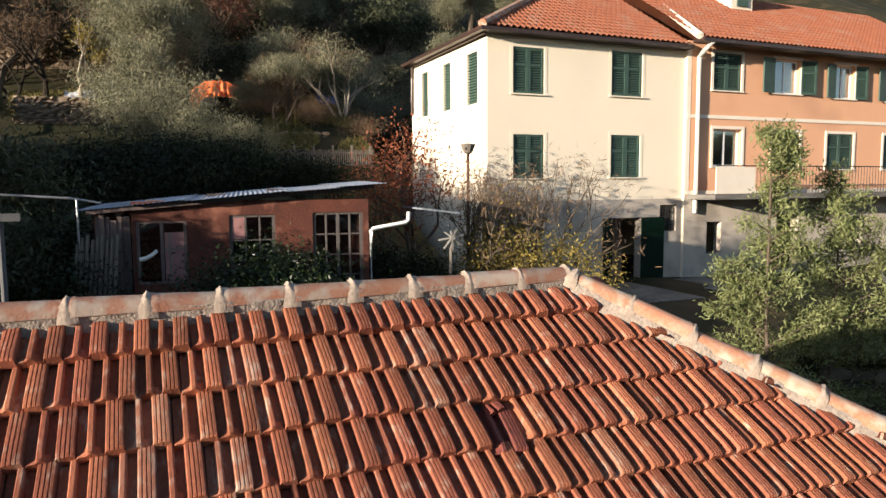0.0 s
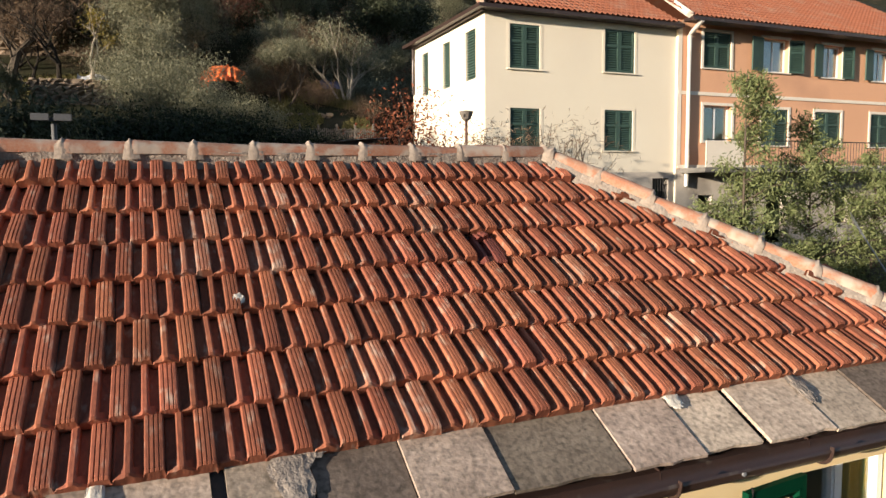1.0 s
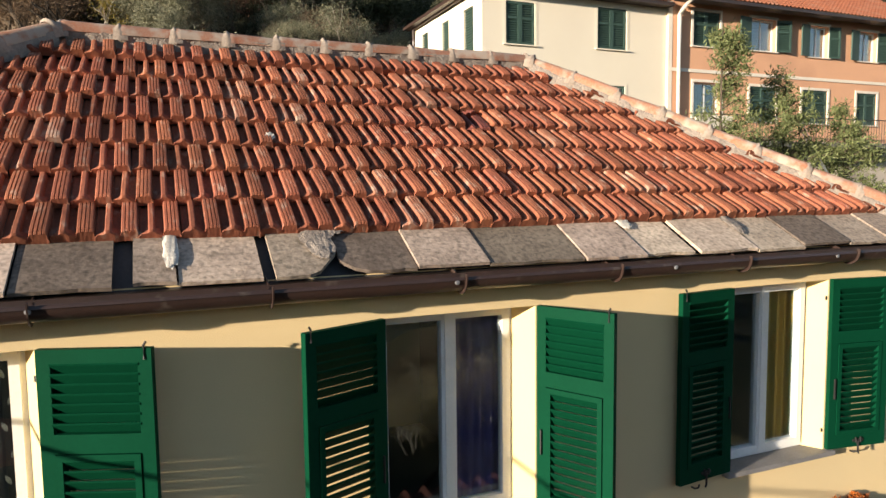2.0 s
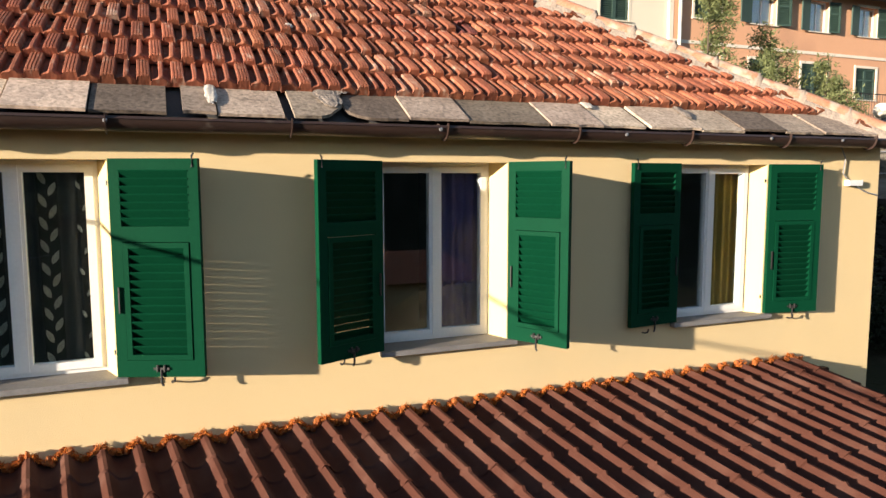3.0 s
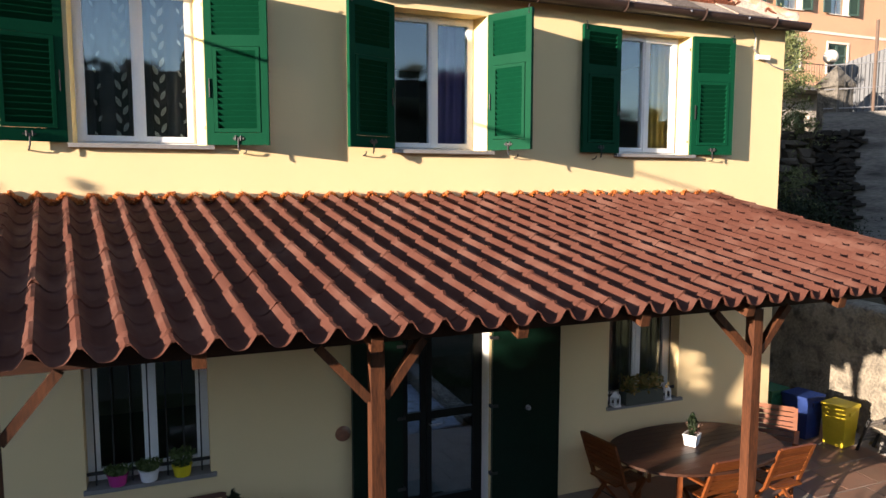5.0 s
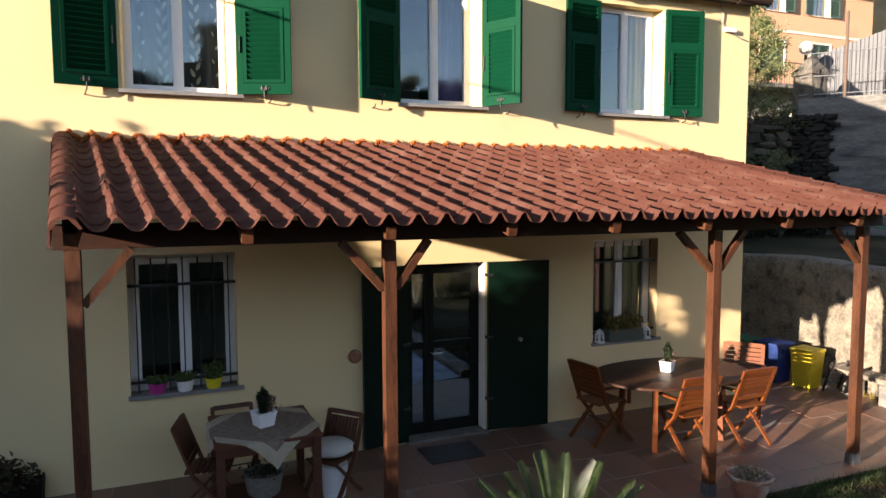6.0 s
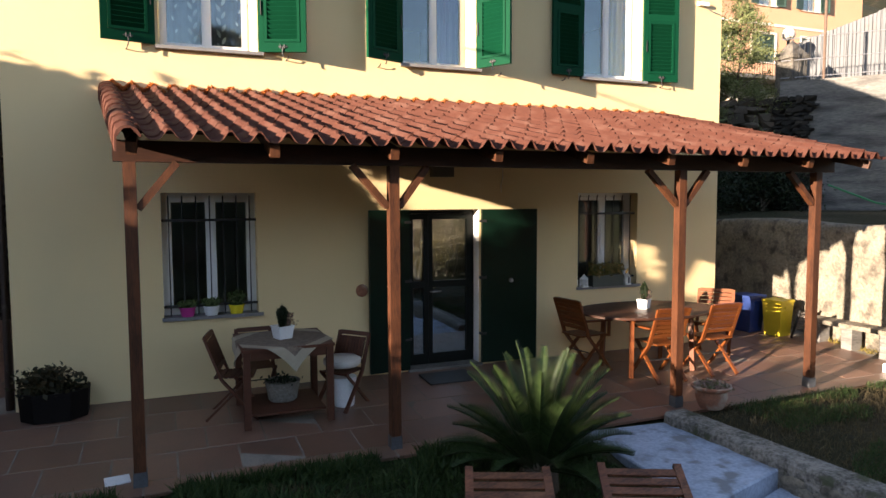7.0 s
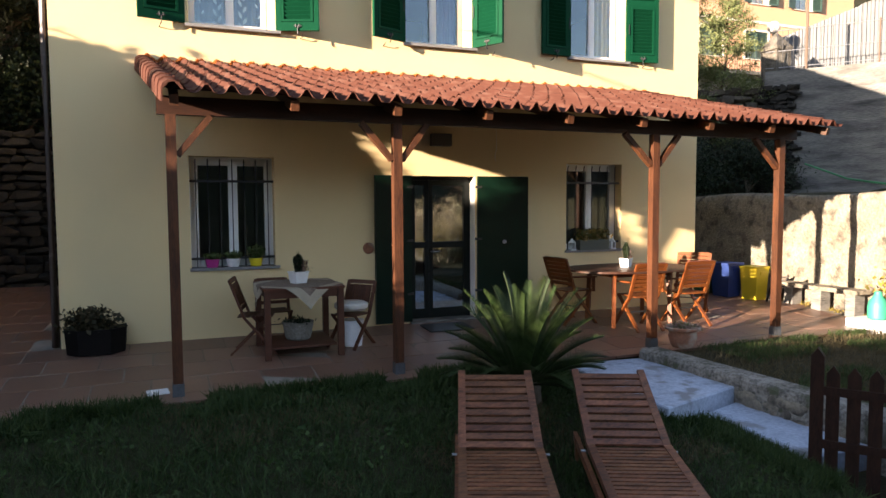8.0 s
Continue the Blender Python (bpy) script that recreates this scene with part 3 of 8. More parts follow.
def tile_mesh(mat):
    """An interlocking tile: channel, round rib that flares at its foot, channel, wide grooved rib, and a turned-down nose."""
    w, ln = 0.196, 0.32
    prof = [(0.000, 0.004), (0.006, 0.000), (0.036, 0.000), (0.040, 0.034), (0.045, 0.041), (0.062, 0.042), (0.069, 0.037), (0.074, 0.000), (0.110, 0.000), (0.114, 0.040),
            (0.118, 0.047), (0.129, 0.048), (0.1325, 0.041), (0.136, 0.049), (0.147, 0.050), (0.1505, 0.042), (0.154, 0.050), (0.165, 0.050), (0.1685, 0.043), (0.172, 0.050), (0.183, 0.049), (0.187, 0.044), (0.190, 0.002), (0.196, 0.002)]
    # distance up from the nose, drop of the surface, half-width of the flare
    rows = ((0.000, -0.042, 0.060), (-0.004, -0.008, 0.060), (0.005, 0.0, 0.056), (0.018, 0.0, 0.042), (0.034, 0.0, 0.030), (0.060, 0.0, 0.0), (ln, -0.028, 0.0))
    bm = bmesh.new()
    grid = []
    for k, (y, dz, flare) in enumerate(rows):
        grid.append([])
        for x, z in prof:
            away = abs(x - 0.055)
            if flare and x < 0.112:
                z = max(z, 0.030 * min(1.0, max(0.0, (flare - away) / 0.012)))
            z = max(z, 0.012) if k < 3 else z
            if k < 2:
                z *= 0.93
            if k == 0:      # scalloped lower edge
                z = z * 0.35 + 0.010 * (0.09 < x < 0.112)
            grid[-1].append(bm.verts.new((x, y, z + dz + 0.016 * (1 - y / ln))))
    for q, r in zip(grid, grid[1:]):
        for i in range(len(prof) - 1):
            bm.faces.new((q[i], q[i + 1], r[i + 1], r[i]))
    return mesh_of("tile", bm, mat, smooth=30)


def ridge_mesh():
    ln, r = 0.41, 0.104
    bm = bmesh.new()
    rings = []
    for y, k in ((0, 1.0), (0.03, 1.05), (0.05, 1.0), (ln * 0.97, 0.88), (ln, 0.86)):
        rings.append([bm.verts.new((r * k * 0.87 * math.cos(a), y, r * k * 0.86 * max(0, math.sin(a)) ** 0.8)) for a in [math.pi * i / 10 for i in range(11)]])
    for q, w in zip(rings, rings[1:]):
        for i in range(10):
            bm.faces.new((q[i], q[i + 1], w[i + 1], w[i]))
    bm.faces.new(rings[0][::-1])
    return mesh_of("ridge_tile", bm, RIDGE, smooth=40)


GUT_Y, GUT_Z = -0.165, 5.235


def gutter():
    bm = bmesh.new()
    a0, a1 = XL - 0.25, XR + 0.14
    prof = [(-0.068, 0.012), (-0.072, 0.0)] + [(-0.066 * math.cos(q), -0.066 * math.sin(q)) for q in [math.pi * i / 10 for i in range(11)]] + [(0.066, 0.02)]
    prof += [(u * 0.93, v * 0.93 + 0.004) for u, v in prof[::-1]]
    rings = [[bm.verts.new((x, GUT_Y + u, GUT_Z + v)) for u, v in prof] for x in (a0, (a0 + a1) / 2, a1)]
    for q, w in zip(rings, rings[1:]):
        for i in range(len(prof)):
            j = (i + 1) % len(prof)
            bm.faces.new((q[i], q[j], w[j], w[i]))
    bm.faces.new(rings[0])
    bm.faces.new(rings[-1][::-1])
    bmesh.ops.recalc_face_normals(bm, faces=bm.faces)
    g = part("gutter", bm, GUTTER, house, "brown half-round metal gutter", smooth=40)
    x = -3.90
    while x < XR:
        bm = bmesh.new()
        pts = [(x, 0.0, GUT_Z + 0.05), (x, GUT_Y + 0.07, GUT_Z + 0.015)] + [(x, GUT_Y + 0.072 * math.cos(q), GUT_Z - 0.072 * math.sin(q)) for q in [math.pi * i / 8 for i in range(9)]] + [(x, GUT_Y - 0.075, GUT_Z + 0.03)]
        for p, q in zip(pts, pts[1:]):
            add_beam(bm, p, q, 0.024, 0.006, up=(1, 0, 0.001))
        part("bracket", bm, GUTTER, g, "brown metal gutter bracket")
        x += 1.0
    for x in (-3.2, -1.9, 0.05, 1.5, 2.9, 3.7):
        bm = bmesh.new()
        add_lathe(bm, [(0.014, -0.004), (0.012, 0.006), (0.0, 0.008)], 8, (0, 0, 0))
        part("rivet", bm, STEEL, g, m=pose(x, GUT_Y - 0.066, GUT_Z - 0.01, 90))
    # board under the slabs and the soffit edge, darkened for the shade there
    bm = bmesh.new()
    add_box(bm, XL - 0.2, XR + 0.05, -0.10, 0.0, GUT_Z + 0.004, GUT_Z + 0.022)
    part("eaves_board", bm, GUTTER, house, "eaves board coloured dark brown for the shade under the slabs")
    bm = bmesh.new()
    add_tube(bm, [(XL - 0.06, GUT_Y, GUT_Z - 0.06), (XL - 0.06, GUT_Y, GUT_Z - 0.16), (XL - 0.06, 0.08, GUT_Z - 0.36), (XL - 0.06, 0.08, 0.12)], 0.040, 10)
    part("downpipe", bm, GUTTER, house, "brown round downpipe at the house corner", smooth=50)


gutter()

# ---- pergola ----
pergola = thing("pergola", "stained pine pergola with a red-brown tile-effect sheet roof against the house", "pergola")
SHOE = material("dull_dark_steel", (0.075, 0.08, 0.088), (0.045, 0.048, 0.052), scale=8, fine=60, rough=0.6, bump=0.15)
PY, POSTS = -2.05, (-3.13, -1.08, 2.02, 3.95)
for x in POSTS:
    bm = bmesh.new()
    add_box(bm, x - 0.044, x + 0.044, PY - 0.044, PY + 0.044, 0.02, 2.46)
    post = part("post", bm, TIMBER, pergola, "stained square pine post", bevel=0.006)
    bm = bmesh.new()
    add_box(bm, x - 0.050, x + 0.050, PY - 0.050, PY + 0.050, -0.04, 0.11)
    part("post_shoe", bm, SHOE, post, "dull grey steel post shoe", bevel=0.003)
    for run in {-3.13: (0.33,), -1.08: (-0.36, 0.31), 2.02: (-0.42, 0.34), 3.95: (-0.42,)}[x]:
        bm = bmesh.new()
        k = math.copysign(0.05, run)
        add_beam(bm, (x + k, PY, 2.11), (x + run, PY, 2.46), 0.055, 0.062, up=(0, 1, 0))
        part("brace", bm, TIMBER, pergola, bevel=0.004)
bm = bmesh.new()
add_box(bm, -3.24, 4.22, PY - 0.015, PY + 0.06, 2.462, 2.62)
part("front_beam", bm, TIMBER_H_SHADED, pergola, bevel=0.006)
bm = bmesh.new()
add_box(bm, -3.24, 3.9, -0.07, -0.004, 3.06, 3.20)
part("wall_plate", bm, TIMBER_H_SHADED, pergola, bevel=0.005)
PZ0, PZ1, PY0, PY1 = 3.262, 2.575, -0.01, -2.50
RUN = PY0 - PY1
perg_z = lambda y: PZ0 + (PZ1 - PZ0) * (y - PY0) / (PY1 - PY0)
for i, x in enumerate((-3.10, -2.12, -1.18, -0.25, 0.67, 1.59, 2.51, 3.42, 4.34)):
    xt = min(x, 3.45)
    bm = bmesh.new()
    if x > 4:
        add_beam(bm, (x - 0.02, -2.42, perg_z(-2.42) - 0.062), (3.50, -0.05, perg_z(-0.05) - 0.062), 0.07, 0.09)
    else:
        add_beam(bm, (x, -2.42, perg_z(-2.42) - 0.062), (x, -0.05, perg_z(-0.05) - 0.062), 0.07, 0.09)
    part("rafter", bm, TIMBER, pergola, bevel=0.004)
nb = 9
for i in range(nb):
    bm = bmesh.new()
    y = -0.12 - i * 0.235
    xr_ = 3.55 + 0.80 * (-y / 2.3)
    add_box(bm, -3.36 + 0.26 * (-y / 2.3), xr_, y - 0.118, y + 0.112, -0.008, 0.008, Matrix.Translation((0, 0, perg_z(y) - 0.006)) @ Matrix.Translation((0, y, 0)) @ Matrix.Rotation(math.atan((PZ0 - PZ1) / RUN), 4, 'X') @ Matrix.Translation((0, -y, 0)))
    part("roof_board", bm, TIMBER_H_SHADED, pergola)

PERIOD, COURSE = 0.1887, 0.245
RIB_X = -3.436    # a valley of the sheet at the wall; the ribs fan out towards the eaves


def sheet_piece(xa, xb):
    """One tile-effect sheet: rounded ribs down the slope and a step at every course."""
    ln = math.hypot(RUN, PZ0 - PZ1)
    verts, faces, cols = [], [], []
    nx = int(round((xb - xa) / PERIOD * 10))
    courses = int(ln / COURSE) + 1
    for i in range(nx + 1):
        x = xa + (xb - xa) * i / nx
        start = 0.0
        skew = (0.266 + 0.554 * (x + 3.41) / 7.01) / 2.35
        u = (x - RIB_X) / PERIOD
        col = []
        for c in range(courses):
            # every moulded tile sits a little askew
            rr = random.Random(1000 * math.floor(u + 1e-6) + c)
            du, dh, dl = rr.gauss(0, 0.012), rr.gauss(0, 0.002), rr.gauss(0, 0.005)
            hump = (0.5 + 0.5 * math.cos(2 * math.pi * (u + du - 0.5))) ** 1.9
            edge = math.sin(math.pi * (u - math.floor(u + 1e-6)))
            lag = 0.034 * (hump - 0.5) + dl * edge
            for f in (0.02, 0.5, 0.93, 0.999):
                s = (c + f) * COURSE + lag
                s = min(max(s, start), ln)
                k = f if s < ln else min(f, 0.9)
                y = PY0 - s * RUN / ln
                z = perg_z(y) + 0.004 + (0.082 + dh) * hump + 0.012 * k + (0.009 if f > 0.99 and hump > 0.9 else 0.0)
                col.append((x + skew * (PY0 - y), y, z))
        cols.append(col)
    rows = len(cols[0])
    for col in cols:
        verts += col
    for i in range(nx):
        for j in range(rows - 1):
            faces.append((i * rows + j, i * rows + j + 1, (i + 1) * rows + j + 1, (i + 1) * rows + j))
    me = bpy.data.meshes.new("roof_sheet")
    me.from_pydata(verts, [], faces)
    me.materials.append(SHEET)
    me.shade_smooth()
    me.set_sharp_from_angle(angle=radians(38))
    return me


sheet_edges = [-3.41 + 7.01 * k / 7 for k in range(8)]
for a, b in zip(sheet_edges, sheet_edges[1:]):
    part("roof_sheet", sheet_piece(a, b), None, pergola, "red-brown tile-effect roof sheet")
bm = bmesh.new()
for i in range(10):     # folded verge caps, each lapping the one below
    rings = []
    for f, lift, out in ((i / 10, 0.0, 0.0), ((i + 1) / 10 + 0.012, 0.014, 0.007)):
        x, y = -3.41 + 0.275 * f, PY0 + (PY1 - PY0) * f
        z = perg_z(y) + lift
        rings.append([bm.verts.new((x + u - out, y, z + v)) for u, v in ((0.115, 0.030), (0.085, 0.078), (0.045, 0.100), (-0.005, 0.098), (-0.045, 0.072), (-0.058, 0.030), (-0.062, -0.075), (-0.048, -0.075), (-0.045, 0.020), (0.0, 0.080), (0.045, 0.086), (0.100, 0.026))])
    for k in range(12):
        bm.faces.new((rings[0][k], rings[0][(k + 1) % 12], rings[1][(k + 1) % 12], rings[1][k]))
    bm.faces.new(rings[0][::-1])
    bm.faces.new(rings[1])
bmesh.ops.recalc_face_normals(bm, faces=bm.faces)
part("verge_tile", bm, SHEET, pergola, "folded red-brown verge caps", smooth=35)
bm = bmesh.new()
rng = random.Random(5)
for i in range(560):
    x = -3.38 + 6.98 * (i + rng.random()) / 560
    r = 0.012 + 0.016 * rng.random() ** 2
    u = (x - RIB_X) / PERIOD
    hump = 0.5 + 0.5 * math.cos(2 * math.pi * (u - 0.5))
    c = Vector((x, -0.008 - 0.035 * rng.random(), 3.268 + 0.05 * hump + 0.035 * rng.random()))
    m = Matrix.Translation(c) @ pose(0, 0, 0, rng.uniform(0, 90), rng.uniform(0, 90), rng.uniform(0, 90)) @ Matrix.Diagonal((rng.uniform(0.6, 1.8), rng.uniform(0.7, 1.1), rng.uniform(0.6, 1.3), 1))
    bmesh.ops.create_icosphere(bm, subdivisions=1, radius=r, matrix=m)
BRISTLE = leaf_material("orange_bristle", (0.34, 0.085, 0.014), (0.55, 0.17, 0.03), rough=0.8, through_light=0.2)
pts = []
for i in range(5200):
    x = rng.uniform(-3.38, 3.60)
    hump = 0.5 + 0.5 * math.cos(2 * math.pi * ((x - RIB_X) / PERIOD - 0.5))
    pts.append((x, -0.012 - 0.045 * rng.random(), 3.280 + 0.055 * hump + 0.028 * rng.random()))
tagged(part("seal_bristle", leaf_mesh("seal_bristle", pts, 0.040, rng, BRISTLE, 0.16, droop=(0, -0.3, 0.9)), None, pergola, "frayed orange bristles of the roof seal"), kind="stuff")
tagged(part("foam_seal", bm, FOAM, pergola, "bulging orange expanding foam along the wall joint"), kind="stuff")


# ---- plants ----
BARK = material("grey_bark", (0.13, 0.10, 0.075), (0.07, 0.055, 0.042), scale=6, fine=40, rough=0.95, bump=0.8, streak=(3, 3, 0.7), bump_size=0.02, spec=0.1)
OLIVE = leaf_material("olive_leaf", (0.060, 0.064, 0.034), (0.29, 0.275, 0.18), through_light=0.2)
# olive leaf again, its colour darkened for trees meant to stand in shade
OLIVE_SHADED = leaf_material("shaded_olive_leaf", (0.026, 0.034, 0.016), (0.070, 0.078, 0.042), through_light=0.2)
EVERGREEN = leaf_material("dark_evergreen_leaf", (0.006, 0.012, 0.005), (0.021, 0.034, 0.012), rough=0.55, through_light=0.15)
CITRUS = leaf_material("glossy_citrus_leaf", (0.007, 0.014, 0.005), (0.024, 0.040, 0.014), rough=0.35, through_light=0.1)
RUSSET = leaf_material("russet_leaf", (0.17, 0.060, 0.028), (0.30, 0.090, 0.045), through_light=0.3)
DULLRED = leaf_material("dull_red_leaf", (0.15, 0.060, 0.042), (0.27, 0.125, 0.088), through_light=0.3)
TWIG = leaf_material("dry_twig", (0.085, 0.056, 0.038), (0.20, 0.125, 0.070), through_light=0.1)
GOLDEN = leaf_material("yellow_green_leaf", (0.16, 0.135, 0.035), (0.34, 0.25, 0.06), through_light=0.35)
FEATHER = leaf_material("silver_green_leaf", (0.105, 0.13, 0.046), (0.225, 0.245, 0.108), through_light=0.3)


def branch_out(bm, rng, p, d, length, r, depth, tips, spread=0.6, up=0.25):
    q = [p]
    for i in range(3):
        d = (d + Vector((rng.gauss(0, 0.16), rng.gauss(0, 0.16), rng.gauss(0, 0.1) + up * 0.25))).normalized()
        q.append(q[-1] + d * length / 3)
    add_tube(bm, q, r, 7 if depth > 1 else 5, r * 0.6, cap=False)
    if depth == 0:
        tips += q[1:]
        return
    for k in range(rng.choice((2, 3, 3))):
        s = Vector((rng.gauss(0, 1), rng.gauss(0, 1), rng.gauss(0.3, 0.6))).normalized()
        branch_out(bm, rng, q[rng.choice((2, 3, 3))], (d + s * spread * 1.5).normalized(), length * rng.uniform(0.6, 0.85), r * 0.55, depth - 1, tips, spread, up)


def make_tree(name, label, seed, height, leaf_mat, count, size, clump, depth=3, lean=0.1, spread=0.6, stems=1, category="tree", aspect=0.45, bark=None, droop=None):
    """A tapered trunk that forks into limbs, and a crown of loose leaf clumps round the limb ends."""
    rng = random.Random(seed)
    ob = thing(name, label, category)
    bm = bmesh.new()
    tips = []
    for s in range(stems):
        d = Vector((rng.gauss(0, lean + 0.25 * (stems > 1)), rng.gauss(0, lean + 0.25 * (stems > 1)), 1)).normalized()
        branch_out(bm, rng, Vector((rng.gauss(0, 0.08) * (stems > 1), rng.gauss(0, 0.08) * (stems > 1), -0.15)), d, height * 0.36, height * 0.030 / math.sqrt(stems), depth, tips, spread)
    part("trunk", bm, bark or BARK, ob, smooth=50)
    weights = [rng.random() ** 1.5 + 0.05 for _ in tips]
    pts = []
    for p in rng.choices(tips, weights, k=count):
        pts.append(tuple(p + Vector((rng.gauss(0, clump), rng.gauss(0, clump), rng.gauss(0, clump * 0.8)))))
    part("crown", leaf_mesh("crown", pts, size, rng, leaf_mat, aspect, droop), None, ob)
    return ob


def plant(ob, x, y, scale, turn, sink=0.0):
    m = Matrix.Translation((x, y, ground_z(x, y) - sink)) @ Matrix.Rotation(turn, 4, 'Z') @ Matrix.Scale(scale, 4)
    c = copy_thing(ob, Matrix())
    c.matrix_basis = m
    return c


def ahead(px, d):
    """A spot on the ground d metres from the first eye, towards the given angle right of +y."""
    a = radians(px)
    return -0.774 + d * math.sin(a), -1.8 + d * math.cos(a)


kinds = [make_tree("olive_tree", "grey-green olive tree on the terraced hillside", 31, 4.6, OLIVE, 24000, 0.125, 0.25, spread=0.7, aspect=0.15, droop=(0, 0, 0.9)),
         make_tree("olive_tree", "silvery olive tree with pale bare limbs", 32, 4.8, OLIVE, 16000, 0.125, 0.25, spread=0.6, stems=2, aspect=0.15, droop=(0, 0, 1.1)),
         make_tree("olive_tree", "olive tree with leaves darkened for the hillside shade", 33, 4.4, OLIVE_SHADED, 13000, 0.13, 0.28, spread=0.75, aspect=0.25, droop=(0, 0, 0.6)),
         make_tree("shrub", "dark evergreen shrub on the hillside", 34, 2.2, EVERGREEN, 8000, 0.075, 0.28, depth=2, stems=3, spread=0.8, category="shrub"),
         make_tree("shrub", "leafless brown shrub with dry twigs", 35, 2.8, TWIG, 4200, 0.20, 0.36, depth=3, stems=3, category="shrub", aspect=0.10),
         make_tree("shrub", "russet autumn shrub on the hillside", 36, 2.8, DULLRED, 3600, 0.09, 0.36, depth=3, stems=2, category="shrub")]
kinds.append(make_tree("olive_tree", "bushy silver-grey olive thicket on the hillside", 37, 2.7, OLIVE, 26000, 0.10, 0.34, depth=2, stems=5, spread=0.8, aspect=0.15, droop=(0, 0, 1.0)))
kinds.append(make_tree("shrub", "scrubby dry shrub with pale twigs", 38, 1.8, TWIG, 5000, 0.10, 0.30, depth=2, stems=5, category="shrub", aspect=0.14, spread=0.8))
PALEBARK = material("pale_olive_bark", (0.40, 0.345, 0.28), (0.25, 0.21, 0.17), scale=6, fine=40, rough=0.95, bump=0.7, streak=(3, 3, 0.7), bump_size=0.02, spec=0.1)
DARKBARK = material("dark_bark", (0.035, 0.028, 0.022), (0.02, 0.017, 0.014), scale=6, fine=40, rough=0.95, bump=0.8, streak=(3, 3, 0.7), bump_size=0.02, spec=0.1)
for ob, a, d, turn in ((make_tree("olive_tree", "silvery olive tree with several pale limbs", 52, 4.3, OLIVE, 15000, 0.115, 0.24, depth=2, stems=5, spread=0.5, lean=0.22, aspect=0.15, bark=PALEBARK, droop=(0, 0, 1.0)), 14.8, 27.4, 0.4),
                       (make_tree("bare_tree", "leafless tree with a crooked dark trunk", 53, 4.0, TWIG, 2600, 0.15, 0.16, depth=4, lean=0.25, spread=0.75, aspect=0.08, bark=DARKBARK), -6.9, 29.6, 1.0),
                       (make_tree("bare_tree", "leafless tree with forked dark limbs", 54, 3.6, TWIG, 2400, 0.15, 0.16, depth=4, lean=0.3, stems=2, spread=0.7, aspect=0.08, bark=DARKBARK), -8.6, 29.8, 2.0),
                       (make_tree("bare_tree", "leafless tree with thin dark limbs", 55, 3.2, TWIG, 2000, 0.15, 0.16, depth=3, lean=0.2, stems=2, spread=0.7, aspect=0.08, bark=DARKBARK), -1.6, 29.8, 2.0),
                       (make_tree("young_tree", "slender young tree with a few yellowed leaves", 56, 3.4, GOLDEN, 750, 0.09, 0.14, depth=3, lean=0.04, spread=0.4, bark=PALEBARK), -4.6, 29.2, 0.0)):
    x, y = ahead(a, d)
    ob.matrix_basis = Matrix.Translation((x, y, ground_z(x, y) - 0.05)) @ Matrix.Rotation(turn, 4, 'Z')
rng = random.Random(77)
